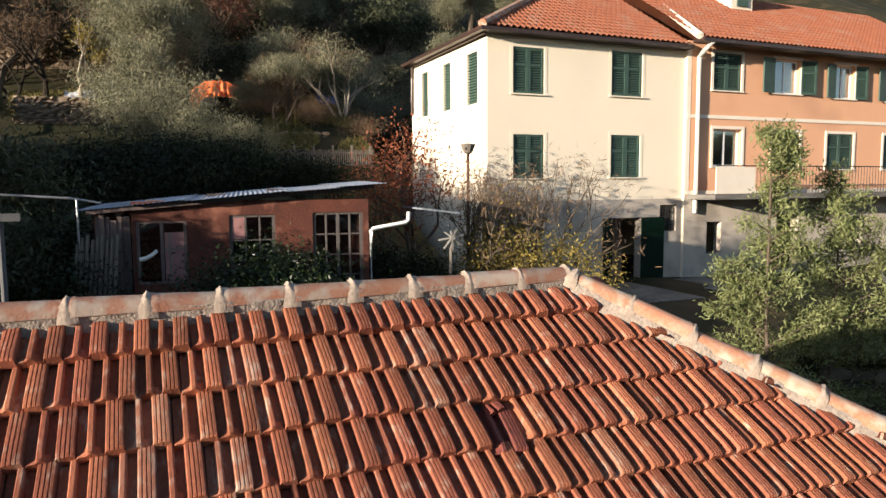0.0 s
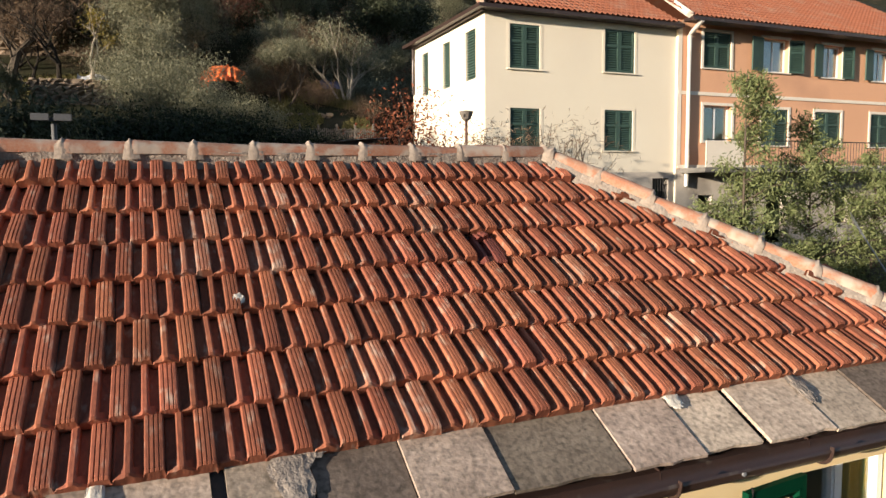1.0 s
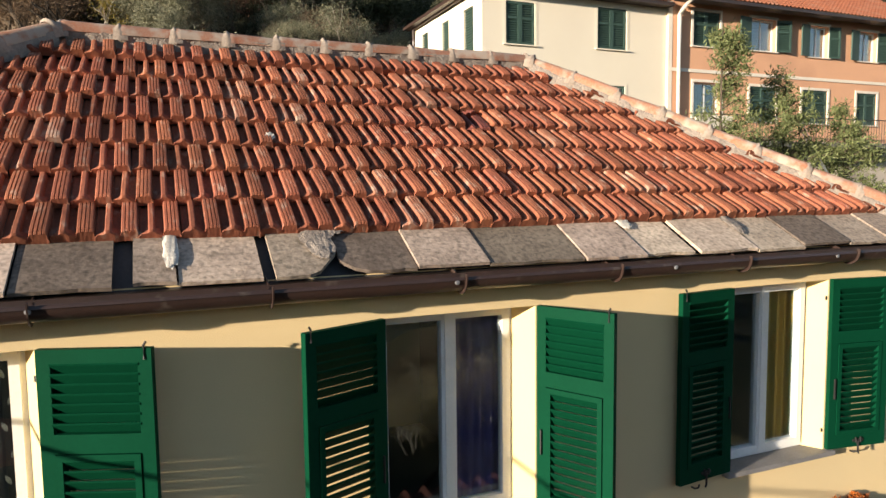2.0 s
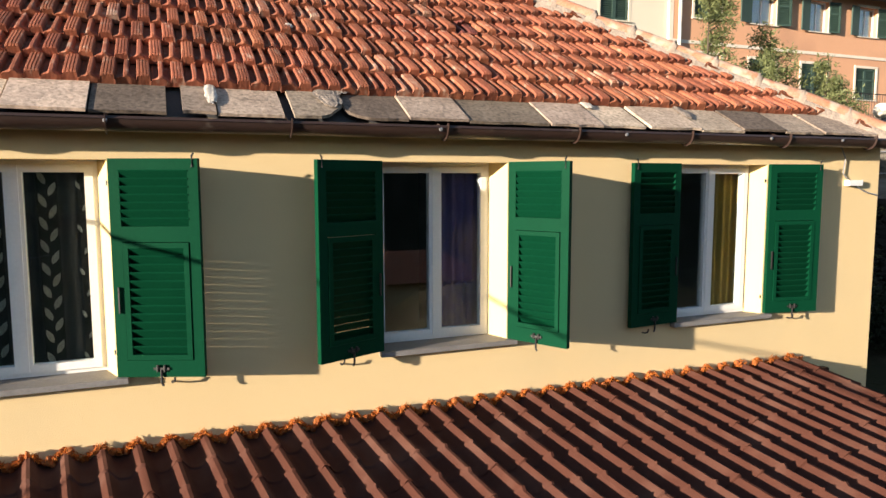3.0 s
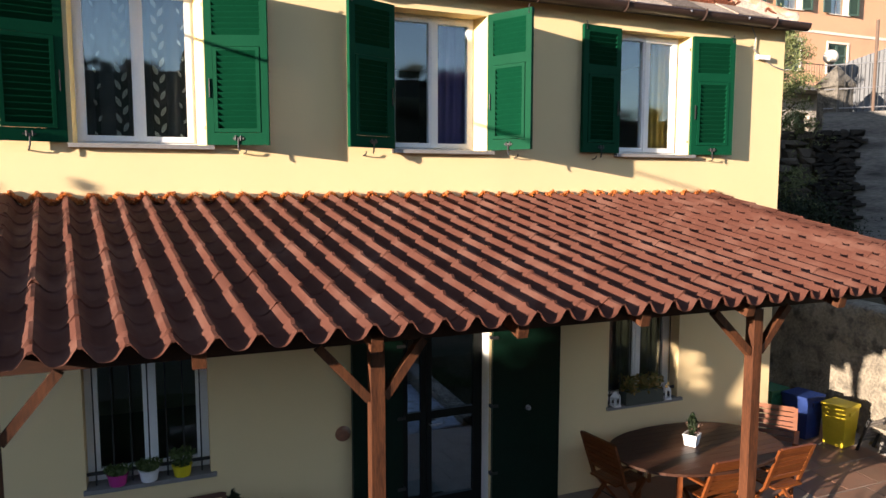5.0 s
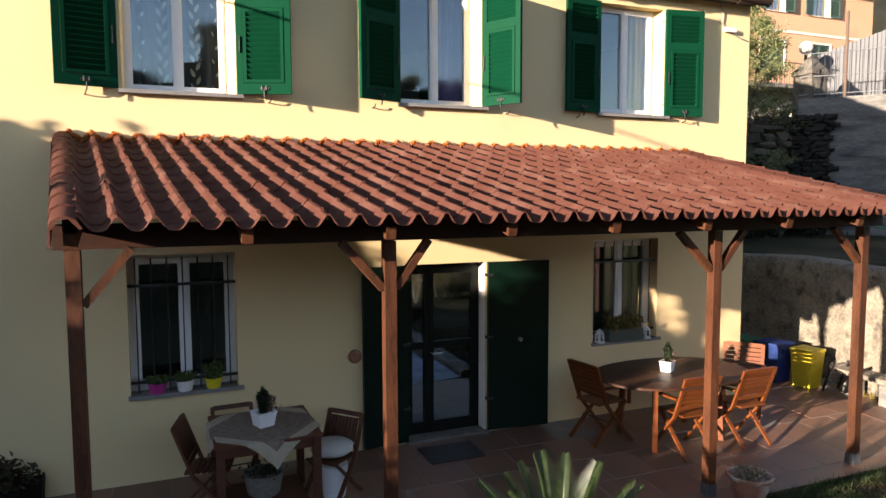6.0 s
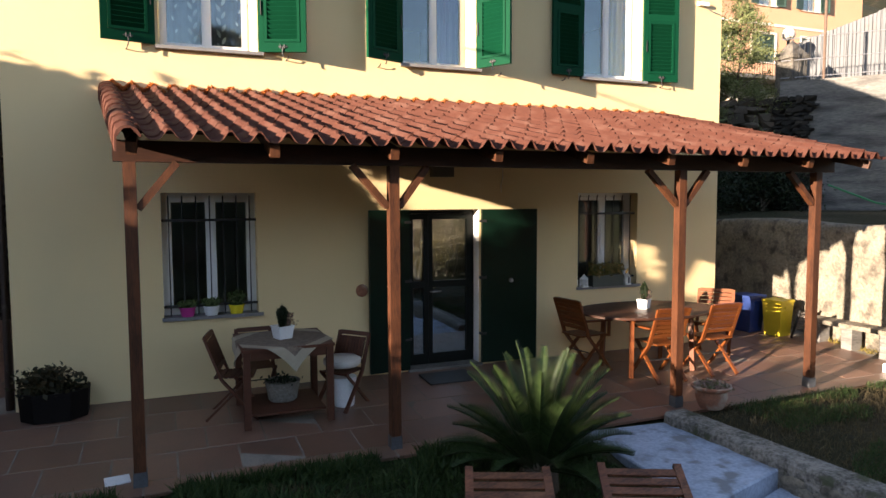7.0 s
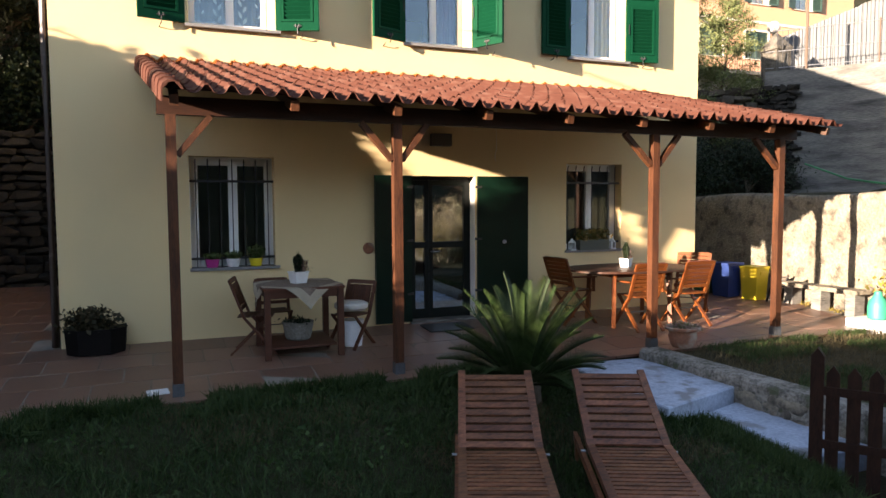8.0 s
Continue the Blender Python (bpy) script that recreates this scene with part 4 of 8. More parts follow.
chosen = [(6, 0.3, 24.0, 1.2), (6, 2.0, 23.2, 1.0), (6, -1.6, 26.0, 1.0), (6, 3.6, 22.6, 0.75), (6, 5.4, 22.4, 0.7), (6, 7.0, 22.6, 0.7), (6, -0.3, 30.0, 1.5), (6, -1.0, 31.0, 1.5), (6, 2.6, 33.0, 1.4), (6, 9.0, 31.0, 1.0), (6, 7.4, 27.6, 0.6), (7, 8.6, 27.0, 0.9), (7, 10.6, 27.5, 0.9), (7, 12.4, 26.4, 0.8), (7, 16.4, 26.0, 0.8), (7, -3.0, 30.0, 1.0), (7, 11.5, 33.0, 1.2), (7, 18.0, 30.0, 1.0), (6, 17.0, 35.0, 1.4), (7, -6.0, 36.0, 1.6), (6, 13.0, 38.0, 1.5), (7, 4.5, 37.0, 1.6), (6, 5.6, 41.0, 1.8), (7, -1.0, 43.0, 2.0), (6, 10.0, 45.0, 2.0), (7, -8.0, 44.0, 2.2), (6, -4.5, 46.0, 2.0), (7, 14.5, 46.0, 2.0), (0, -0.2, 25.5, 0.8), (0, 0.4, 27.5, 1.0), (1, 9.6, 26.5, 0.65), (0, -1.0, 29.5, 1.0), (0, 2.2, 31.0, 1.2), (0, 9.3, 33.5, 1.0), (2, 12.0, 37.0, 1.4), (1, 3.5, 36.0, 1.3), (2, 17.5, 42.0, 1.7),
          (5, 5.5, 35.0, 1.5), (5, 8.5, 36.5, 1.5), (5, -2.5, 38.0, 1.9), (5, 0.5, 40.0, 1.7), (4, -9.6, 32.0, 1.3), (4, -9.5, 34, 1.7), (4, -3.4, 31.5, 1.4), (2, -10.0, 30.0, 1.6), (0, 19.0, 47.0, 1.6), (3, -8, 20.0, 1.1), (3, -5.2, 20.5, 1.1), (3, -2.4, 20.0, 1.2), (3, 0.4, 20.5, 1.1), (3, 3.0, 20.0, 1.15), (3, 5.6, 20.5, 1.1), (3, 8.5, 20.0, 1.0), (3, 11.0, 20.5, 0.9), (3, 14.0, 20.5, 0.8), (3, -6.5, 16.5, 1.0), (3, -1.0, 17.0, 0.9), (3, 3.6, 17.5, 0.9), (2, -11.0, 16.0, 1.2), (4, 12.3, 29.0, 1.0), (3, 8.0, 28.0, 0.6), (3, 10.5, 30.0, 0.7), (3, 12.5, 31.5, 0.8), (3, 16.5, 31.0, 0.8), (3, -0.5, 33.5, 0.9), (3, 7.5, 32.0, 0.9), (4, 9.5, 29.0, 0.8), (0, 11.0, 34.5, 0.9), (0, 18.0, 36.0, 1.1), (0, -8.6, 38.0, 1.2), (2, -9.6, 25.5, 0.6), (6, 6.6, 20.6, 0.34), (6, 9.6, 19.8, 0.30), (6, 1.6, 19.2, 0.26), (6, -4.0, 18.6, 0.4), (6, 12.4, 20.4, 0.24)]
for k, a, d, s in chosen:
    x, y = ahead(a, d)
    plant(kinds[k], x, y, s, rng.uniform(0, 6.3), 0.05)
# unseen trees to the left, added to shade the shed and lower bank
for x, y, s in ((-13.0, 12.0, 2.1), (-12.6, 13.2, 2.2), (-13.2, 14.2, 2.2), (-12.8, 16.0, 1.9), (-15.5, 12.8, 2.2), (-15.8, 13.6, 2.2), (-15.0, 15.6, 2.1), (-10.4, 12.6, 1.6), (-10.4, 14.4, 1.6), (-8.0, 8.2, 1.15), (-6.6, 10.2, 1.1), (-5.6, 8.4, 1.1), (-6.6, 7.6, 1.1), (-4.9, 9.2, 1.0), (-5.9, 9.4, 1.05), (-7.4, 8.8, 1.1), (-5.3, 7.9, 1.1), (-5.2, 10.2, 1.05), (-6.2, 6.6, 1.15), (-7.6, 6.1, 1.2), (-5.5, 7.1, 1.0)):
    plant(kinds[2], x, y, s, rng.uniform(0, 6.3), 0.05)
for i in range(100):
    a, d = rng.uniform(-16, 33), rng.uniform(35, 92)
    x, y = ahead(a, d)
    if x > 5.2 and y < 25:
        continue
    k = rng.choices(range(8), (5, 3, 2, 3, 4, 3, 5, 4))[0]
    plant(kinds[k], x, y, rng.uniform(0.9, 1.5) * (1 + d / 180), rng.uniform(0, 6.3), 0.1)
for i in range(250):     # woods on the opposite slope, seen in the window panes
    x, y = rng.uniform(-90, 190), rng.uniform(-155, -85)
    plant(kinds[(7, 2, 7, 6)[i % 4]], x, y, rng.uniform(2.4, 3.4) / (1, 2.2, 1, 1.3)[i % 4], rng.uniform(0, 6.3), 1.6)
for ob in kinds:
    x, y = ahead(rng.uniform(5, 15), rng.uniform(45, 60))
    ob.matrix_basis = Matrix.Translation((x, y, ground_z(x, y) - 0.1)) @ Matrix.Scale(1.4, 4)



def village_house(x, y, w, d, h, wall, label):
    """A plain house with shuttered windows and a hipped roof, down in the valley."""
    z = ground_z(x, y) - 0.5
    ob = thing("village_house", label, "house")
    bm = bmesh.new()
    add_box(bm, x - w / 2, x + w / 2, y - d / 2, y + d / 2, z, z + h)
    part("wall", bm, wall, ob)
    bm = bmesh.new()
    e, r = 0.4, h + min(w, d) * 0.22
    v = [bm.verts.new(p) for p in ((x - w / 2 - e, y - d / 2 - e, z + h), (x + w / 2 + e, y - d / 2 - e, z + h), (x + w / 2 + e, y + d / 2 + e, z + h), (x - w / 2 - e, y + d / 2 + e, z + h), (x - w / 4, y, z + r), (x + w / 4, y, z + r))]
    for f in ((0, 1, 5, 4), (1, 2, 5), (2, 3, 4, 5), (3, 0, 4), (3, 2, 1, 0)):
        bm.faces.new([v[i] for i in f])
    part("roof", bm, FARTILE, ob, "orange clay tile roof")
    n = int(w / 2.4)
    for i in range(n):
        for zz in (z + 1.3, z + 4.2):
            if zz + 1.6 < z + h:
                u = x - w / 2 + w * (i + 0.5) / n
                bm = bmesh.new()
                add_box(bm, u - 0.5, u + 0.5, y + d / 2 + 0.002, y + d / 2 + 0.05, zz, zz + 1.5)
                part("shutter", bm, OLDGREEN, ob)
    return ob


for x, y, w, d, h, wall, label in ((11.0, -31.0, 6.0, 6.0, 5.2, STUCCO, "yellow house down in the valley"), (17.5, -33.0, 7.0, 6.0, 5.4, TRIM, "pale house with an orange roof in the valley"), (-13.0, -39.0, 8.0, 7.0, 5.6, CREAM, "cream house down in the valley"), (27.0, -40.0, 8.0, 7.0, 6.0, ORANGE, "orange house down in the valley")):
    village_house(x, y, w, d, h, wall, label)

# ---- the long house row behind ----
row = thing("row_house", "three-storey row of cream and orange rendered houses with green shutters", "house")
CY, OY, GZ = 14.75, 14.66, 4.5
CW = [(8.33, 9.31, 9.98, 11.22), (11.56, 12.66, 10.05, 11.32), (8.34, 9.32, 7.68, 8.88), (11.57, 12.62, 7.70, 8.93)]
CDOOR, CSMALL = (11.66, 12.72, 4.58, 6.50), (13.42, 14.05, 6.05, 6.86)
BAND = 7.05
part("wall", wall_mesh(7.55, 14.28, BAND, 11.62, CW, 0.3, Matrix.Translation((0, CY, 0))), CREAM, row, "cream rendered wall")
part("wall", wall_mesh(7.55, 14.28, 4.2, BAND, [CDOOR, CSMALL], 0.3, Matrix.Translation((0, CY, 0))), BASEMENT, row, "stained grey ground-floor wall")
side_holes = [(0.29, 0.98, 9.75, 11.15), (2.13, 2.69, 9.75, 11.15), (3.95, 4.50, 9.75, 11.15)]
bm = wall_mesh(0, 5.1, 4.2, 11.62, side_holes, 0.3, Matrix(((0, 1, 0, 7.55), (1, 0, 0, CY + 0.3), (0, 0, 1, 0), (0, 0, 0, 1))))
part("wall", bm, CREAM, row, "cream rendered gable wall")
bm = bmesh.new()
add_box(bm, 7.55, 27, CY + 5.4, CY + 5.7, 4.2, 11.6)
add_box(bm, 26.7, 27, OY + 0.3, CY + 5.4, 4.2, 11.6)
add_box(bm, 7.85, 26.7, CY + 0.30, CY + 5.4, 7.15, 7.35)
part("wall", bm, CREAM, row)
OW = [(15.05, 16.18, 10.33, 11.45), (17.57, 18.73, 10.35, 11.43), (20.35, 21.31, 10.30, 11.40), (22.9, 23.9, 10.30, 11.38), (15.10, 16.28, 8.02, 9.17), (17.57, 18.80, 7.94, 9.14), (20.07, 21.36, 7.95, 9.13), (22.9, 24.0, 7.95, 9.13)]
OW = [(-0.774 + (a + 0.774) * 1.015, -0.774 + (b + 0.774) * 1.015, 7.513 + (c - 7.513) * 1.015, 7.513 + (d - 7.513) * 1.015) for a, b, c, d in OW]
part("wall", wall_mesh(14.28, 27.0, BAND + 0.1, 11.80, OW, 0.3, Matrix.Translation((0, OY, 0))), ORANGE, row, "orange rendered wall")
part("wall", wall_mesh(14.28, 27.0, 4.2, BAND + 0.1, [(15.2, 15.8, 5.3, 6.3), (18.2, 19.2, 4.6, 6.5), (21.6, 22.4, 5.2, 6.3)], 0.3, Matrix.Translation((0, OY, 0))), BASEMENT, row)
for z in (9.50, BAND + 0.12):
    bm = bmesh.new()
    add_box(bm, 14.30, 27.0, OY - 0.03, OY - 0.002, z, z + 0.11)
    part("string_course", bm, TRIM, row, "pale painted string course")
bm = bmesh.new()
add_box(bm, 14.255, 14.277, OY + 0.002, CY - 0.002, 4.2, 11.74)
part("corner_band", bm, CREAM, row)
bm = bmesh.new()
add_box(bm, 14.26, 14.42, OY - 0.012, OY - 0.001, BAND + 0.24, 11.74)
part("corner_band", bm, TRIM, row)


def far_leaf(w, h, slats):
    """A closed louvred leaf, seen from afar, slats and frame in one."""
    bm = bmesh.new()
    for a, b, c, d in ((0, 0.07, 0, h), (w - 0.07, w, 0, h), (0.07, w - 0.07, 0, 0.08), (0.07, w - 0.07, h * 0.6, h * 0.6 + 0.07), (0.07, w - 0.07, h - 0.07, h)):
        add_box(bm, a, b, -0.02, 0.02, c, d)
    for i in range(slats):
        z = 0.08 + (h - 0.15) * (i + 0.5) / slats
        add_box(bm, 0.07, w - 0.07, -0.018, 0.018, -0.004, 0.004, Matrix.Translation((0, 0, z)) @ Matrix.Rotation(radians(50), 4, 'X'))
    # backing sheet added to stop sunlight leaking between the slats
    add_box(bm, 0.002, w - 0.002, 0.021, 0.027, 0.002, h - 0.002)
    return mesh_of("shutter", bm, OLDGREEN)


def far_window(hole, y, open_leaves=False, frame_mat=TRIM, place=Matrix(), outward=-1):
    x0, x1, z0, z1 = hole
    proud = 0.008 if frame_mat is CREAM else 0.03
    bm = bmesh.new()
    add_box(bm, x0 - 0.09, x1 + 0.09, y - proud, y - 0.002, z1, z1 + 0.09)
    for a in (x0 - 0.09, x1):
        add_box(bm, a, a + 0.09, y - proud, y - 0.002, z0, z1)
    win = part("window", bm, frame_mat, row, "window with a pale painted surround")
    bm = bmesh.new()
    add_box(bm, x0 - 0.10, x1 + 0.10, y - 0.06, y + 0.02, z0 - 0.035, z0)
    part("sill", bm, frame_mat, win)
    w, h = (x1 - x0) / 2, z1 - z0
    if open_leaves:
        bm = bmesh.new()
        for a in (x0, (x0 + x1) / 2 - 0.03, x1 - 0.06):
            add_box(bm, a, a + 0.06, y + 0.14, y + 0.19, z0, z1)
        for a in (z0, z1 - 0.06):
            add_box(bm, x0 + 0.06, (x0 + x1) / 2 - 0.03, y + 0.14, y + 0.19, a, a + 0.06)
            add_box(bm, (x0 + x1) / 2 + 0.03, x1 - 0.06, y + 0.14, y + 0.19, a, a + 0.06)
        part("frame", bm, WHITE, win)
        bm = bmesh.new()
        add_box(bm, x0 + 0.06, x1 - 0.06, y + 0.16, y + 0.165, z0 + 0.06, z1 - 0.06)
        part("pane", bm, GLASS, win)
        # pale curtain; at the bare window a near-black sheet for the unlit room
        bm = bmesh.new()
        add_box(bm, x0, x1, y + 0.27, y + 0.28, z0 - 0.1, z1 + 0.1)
        part("curtain", bm, TRIM if open_leaves == 2 else UNLIT, win)
        if open_leaves == 1:
            return win
        me = far_leaf(w, h, 16)
        part("shutter", me, None, win, m=pose(x0 - 0.02, y - 0.03, z0, 0, 0, 190))
        part("shutter", me, None, win, m=pose(x1 + 0.02, y - 0.03, z0, 0, 0, -10))
    else:
        me = far_leaf(w - 0.004, h, 16)
        part("shutter", me, None, win, m=Matrix.Translation((x0 + 0.002, y + 0.04, z0)))
        part("shutter", me, None, win, m=Matrix.Translation((x0 + w + 0.002, y + 0.04, z0)))
    return win


for h in CW:
    far_window(h, CY, frame_mat=CREAM)
for i, h in enumerate(OW):
    far_window(h, OY, open_leaves=(0, 2, 2, 2, 1, 0, 0, 0)[i])
for a, b, z0, z1 in side_holes:
    bm = bmesh.new()
    for i in range(18):
        z = z0 + (z1 - z0) * (i + 0.5) / 18
        add_box(bm, 7.59, 7.64, CY + 0.3 + a, CY + 0.3 + b, z - 0.02, z + 0.012)
    add_box(bm, 7.64, 7.66, CY + 0.3 + a, CY + 0.3 + b, z0, z1)
    part("shutter", bm, OLDGREEN, row, "closed green shutter on the gable wall")
# the entrance of the cream house
bm = bmesh.new()
x0, x1, z0, z1 = CDOOR
add_box(bm, x0, x0 + 0.5, CY + 0.16, CY + 0.20, z0, z0 + 0.95)
for i in range(5):
    add_box(bm, x0 + 0.1 * i, x0 + 0.1 * i + 0.03, CY + 0.16, CY + 0.19, z0 + 0.95, z1)
for i in range(5):
    add_box(bm, x0, x0 + 0.5, CY + 0.165, CY + 0.185, z0 + 1.05 + 0.17 * i, z0 + 1.08 + 0.17 * i)
part("door", bm, material("brown_door", (0.16, 0.10, 0.06), (0.10, 0.06, 0.04), scale=8, fine=40, rough=0.7), row, "brown glazed entrance door")
bm = bmesh.new()
add_box(bm, x1 - 0.02, x1 + 0.82, CY - 0.07, CY - 0.03, z0, z1)
part("door_shutter", bm, GREENDOOR, row, "green wooden door leaf folded back")
bm = bmesh.new()
add_box(bm, x0 - 0.35, x0 - 0.02, CY - 0.06, CY - 0.02, z0, z1)
part("door_shutter", bm, GREENDOOR, row)
x0, x1, z0, z1 = CSMALL
bm = bmesh.new()
for i in range(6):
    add_tube(bm, [(x0 + (x1 - x0) * (i + 0.5) / 6, CY + 0.05, z0), (x0 + (x1 - x0) * (i + 0.5) / 6, CY + 0.05, z1)], 0.012, 5)
for z in (z0 + 0.2, z1 - 0.2):
    add_box(bm, x0, x1, CY + 0.045, CY + 0.055, z - 0.015, z + 0.015)
# black panel behind the bars stands in for the unlit room
add_box(bm, x0 - 0.05, x1 + 0.05, CY + 0.29, CY + 0.30, z0, z1)
part("grille", bm, BLACK, row, "iron grille over a small window")
# roofs
ROOF_S = 0.62


def far_roof(xa, xb, y0, z0, ridge_y, hip):
    """A tiled slope with round ribs and a step at every course; hip: how far the left end runs in at the ridge."""
    p, c = 0.19, 0.30
    ln = math.hypot(ridge_y - y0, (ridge_y - y0) * ROOF_S)
    nx, ny = int((xb - xa) / p * 6), int(ln / c)
    verts, faces = [], []
    rows_ = [(j + f) * c for j in range(ny) for f in (0.0, 0.97)]
    for s in rows_:
        y = y0 + s / ln * (ridge_y - y0)
        for i in range(nx + 1):
            x = xa + (xb - xa) * i / nx
            x = max(x, xa + hip * s / ln)
            hump = (0.5 + 0.5 * math.cos(2 * math.pi * x / p)) ** 0.8
            verts.append((x, y, z0 + (y - y0) * ROOF_S + 0.06 * hump + 0.035 * (1 - (s / c) % 1)))
    for j in range(len(rows_) - 1):
        for i in range(nx):
            a = j * (nx + 1) + i
            faces.append((a, a + 1, a + nx + 2, a + nx + 1))
    me = bpy.data.meshes.new("roof")
    me.from_pydata(verts, [], faces)
    me.materials.append(FARTILE)
    return me


part("roof", far_roof(7.25, 14.2, 14.42, 11.60, 18.6, 4.9), None, row, "orange clay tile roof")
part("roof", far_roof(14.2, 27.3, 14.05, 11.76, 18.6, 0.0), None, row, "orange clay tile roof")
bm = bmesh.new()    # left hip slope and the back
v = [bm.verts.new(q) for q in ((7.25, 14.42, 11.60), (12.15, 18.6, 14.19), (7.25, 20.6, 11.60), (27.3, 20.6, 11.6), (27.3, 18.6, 14.4), (14.2, 18.6, 14.19))]
bm.faces.new((v[0], v[1], v[2]))
bm.faces.new((v[2], v[1], v[5], v[4], v[3]))
part("roof", bm, FARTILE, row)
hip_tiles = bmesh.new()
add_tube(hip_tiles, [(7.25, 14.42, 11.66), (12.15, 18.6, 14.26)], 0.12, 8)
part("hip_tiles", hip_tiles, RIDGE, row)
bm = bmesh.new()
add_tube(bm, [(14.20, 14.1, 11.82), (15.1, 17.0, 13.50), (15.6, 18.6, 14.45)], 0.11, 8)
part("verge", bm, TRIM, row, "pale mortared verge between the roofs")
bm = bmesh.new()
add_box(bm, 7.2, 14.25, 14.36, 14.75, 11.50, 11.60)
add_box(bm, 7.2, 7.5, 14.75, 20.6, 11.50, 11.60)
part("eaves_board", bm, GUTTER, row, "dark wooden eaves")
bm = bmesh.new()
add_box(bm, 14.25, 27.3, 13.98, 14.42, 11.66, 11.76)
part("eaves_board", bm, GUTTER, row)
bm = bmesh.new()
add_tube(bm, [(14.62, 14.02, 11.66), (14.62, 14.42, 11.42), (14.62, 14.55, 11.30), (14.62, 14.56, 7.2), (14.60, 14.56, 6.6)], 0.070, 10)
part("downpipe", bm, material("zinc", (0.62, 0.58, 0.52), (0.5, 0.47, 0.43), scale=3, fine=40, rough=0.4, bump=0.05, metal=0.3), row, "pale zinc downpipe")
bm = bmesh.new()
add_tube(bm, [(7.42, 14.6, 11.5), (7.46, 20.2, 11.5)], 0.06, 8)
add_tube(bm, [(7.46, 20.2, 11.5), (7.50, 20.3, 11.1), (7.50, 20.3, 9.9)], 0.05, 8)
part("gutter", bm, GUTTER, row)
bm = bmesh.new()
add_box(bm, 18.3, 19.3, 17.0, 18.6, 13.2, 14.9)
dormer = part("dormer", bm, CREAM, row, "cream dormer with green shutters")
bm = bmesh.new()
add_box(bm, 18.55, 19.05, 16.94, 16.998, 13.75, 14.6)
part("shutter", bm, OLDGREEN, dormer)
bm = bmesh.new()
add_box(bm, 14.42, 25.0, 13.55, OY, 7.02, 7.17)
balcony = part("balcony", bm, CONCRETE, row, "concrete balcony with an iron rail")
for i in range(64):
    x = 16.1 + i * 0.14
    bm = bmesh.new()
    add_tube(bm, [(x, 13.6, 7.17), (x, 13.6, 8.0)], 0.010, 4)
    part("baluster", bm, BLACK, balcony)
bm = bmesh.new()
add_tube(bm, [(14.5, 13.6, 8.02), (25, 13.6, 8.02)], 0.02, 6)
part("rail", bm, BLACK, balcony)
bm = bmesh.new()
add_box(bm, 14.46, 16.0, 13.57, 13.60, 7.2, 7.98)
part("panel", bm, TRIM, balcony, "pale reed screen on the balcony")

bm = bmesh.new()
add_box(bm, 7.9, 15.0, 11.4, 14.40, 4.40, 4.62)
tagged(new("yard_pavement", mesh_of("yard_pavement", bm, CONCRETE, bevel=0.02)), "grey concrete yard before the cream house", "pavement", kind="structure")

# ---- shed ----
shed = thing("shed", "old red-rendered shed with glazed fronts and a corrugated sheet roof", "shed")
SHED = Matrix.Translation((0, 0, 0)) @ Matrix.Translation((-1.72, 10.15, 0)) @ Matrix.Rotation(radians(-6.5), 4, 'Z')
REDWALL = material("faded_red_render", (0.135, 0.048, 0.033), (0.05, 0.024, 0.021), scale=2, fine=30, rough=0.95, bump=0.5, mix=0.9, stain=(0.20, 0.085, 0.06), stain_scale=3, stain_at=(0.55, 0.7), spec=0.1)
OLDWOOD = material("grey_old_wood", (0.20, 0.17, 0.14), (0.12, 0.10, 0.085), scale=4, fine=30, rough=0.9, bump=0.4, streak=(6, 6, 0.8))
TIN = material("blue_grey_sheet", (0.26, 0.29, 0.33), (0.16, 0.18, 0.21), scale=2, fine=30, rough=0.5, bump=0.2, metal=0.2, stain=(0.12, 0.10, 0.09), stain_scale=1.4, stain_at=(0.55, 0.65))
TIN_LIGHT = material("light_blue_grey_sheet", (0.31, 0.355, 0.43), (0.21, 0.24, 0.30), scale=2, fine=30, rough=0.55, bump=0.2, metal=0.1, spread=0.2, stain=(0.15, 0.13, 0.12), stain_scale=1.6, stain_at=(0.56, 0.66))
holes = [(0.68, 1.44, 5.95, 6.97), (2.10, 2.84, 6.20, 7.04), (3.46, 4.32, 5.6, 7.06)]
part("wall", wall_mesh(0.62, 4.42, 4.3, 7.28, holes, 0.12, SHED), REDWALL, shed)
bm = bmesh.new()
add_box(bm, 0.05, 0.2, 0.12, 2.2, 4.3, 7.1, SHED)
add_box(bm, 4.27, 4.42, 0.12, 2.2, 4.3, 7.2, SHED)
add_box(bm, 0.05, 4.42, 2.2, 2.35, 4.3, 7.1, SHED)
part("wall", bm, REDWALL, shed)
PLANK = material("weathered_plank", (0.12, 0.085, 0.075), (0.07, 0.05, 0.05), scale=4, fine=30, rough=0.9, bump=0.5, streak=(6, 6, 0.6), spread=0.4)
FRAMEWOOD = material("dull_frame_wood", (0.10, 0.083, 0.076), (0.065, 0.055, 0.052), scale=4, fine=30, rough=0.9, bump=0.3)
u = 0.10
k = 0
while u < 0.60:
    w = (0.14, 0.07, 0.10, 0.08, 0.12)[k % 5]
    bm = bmesh.new()
    add_box(bm, u, min(u + w - 0.008, 0.615), 0.0 + 0.012 * (k % 2), 0.05 + 0.012 * (k % 2), 4.3, 7.10 - 0.05 * ((k * 7) % 3), SHED)
    part("plank", bm, PLANK, shed, "old weathered boards at the shed corner" if k == 0 else "")
    u += w
    k += 1
rng = random.Random(8)
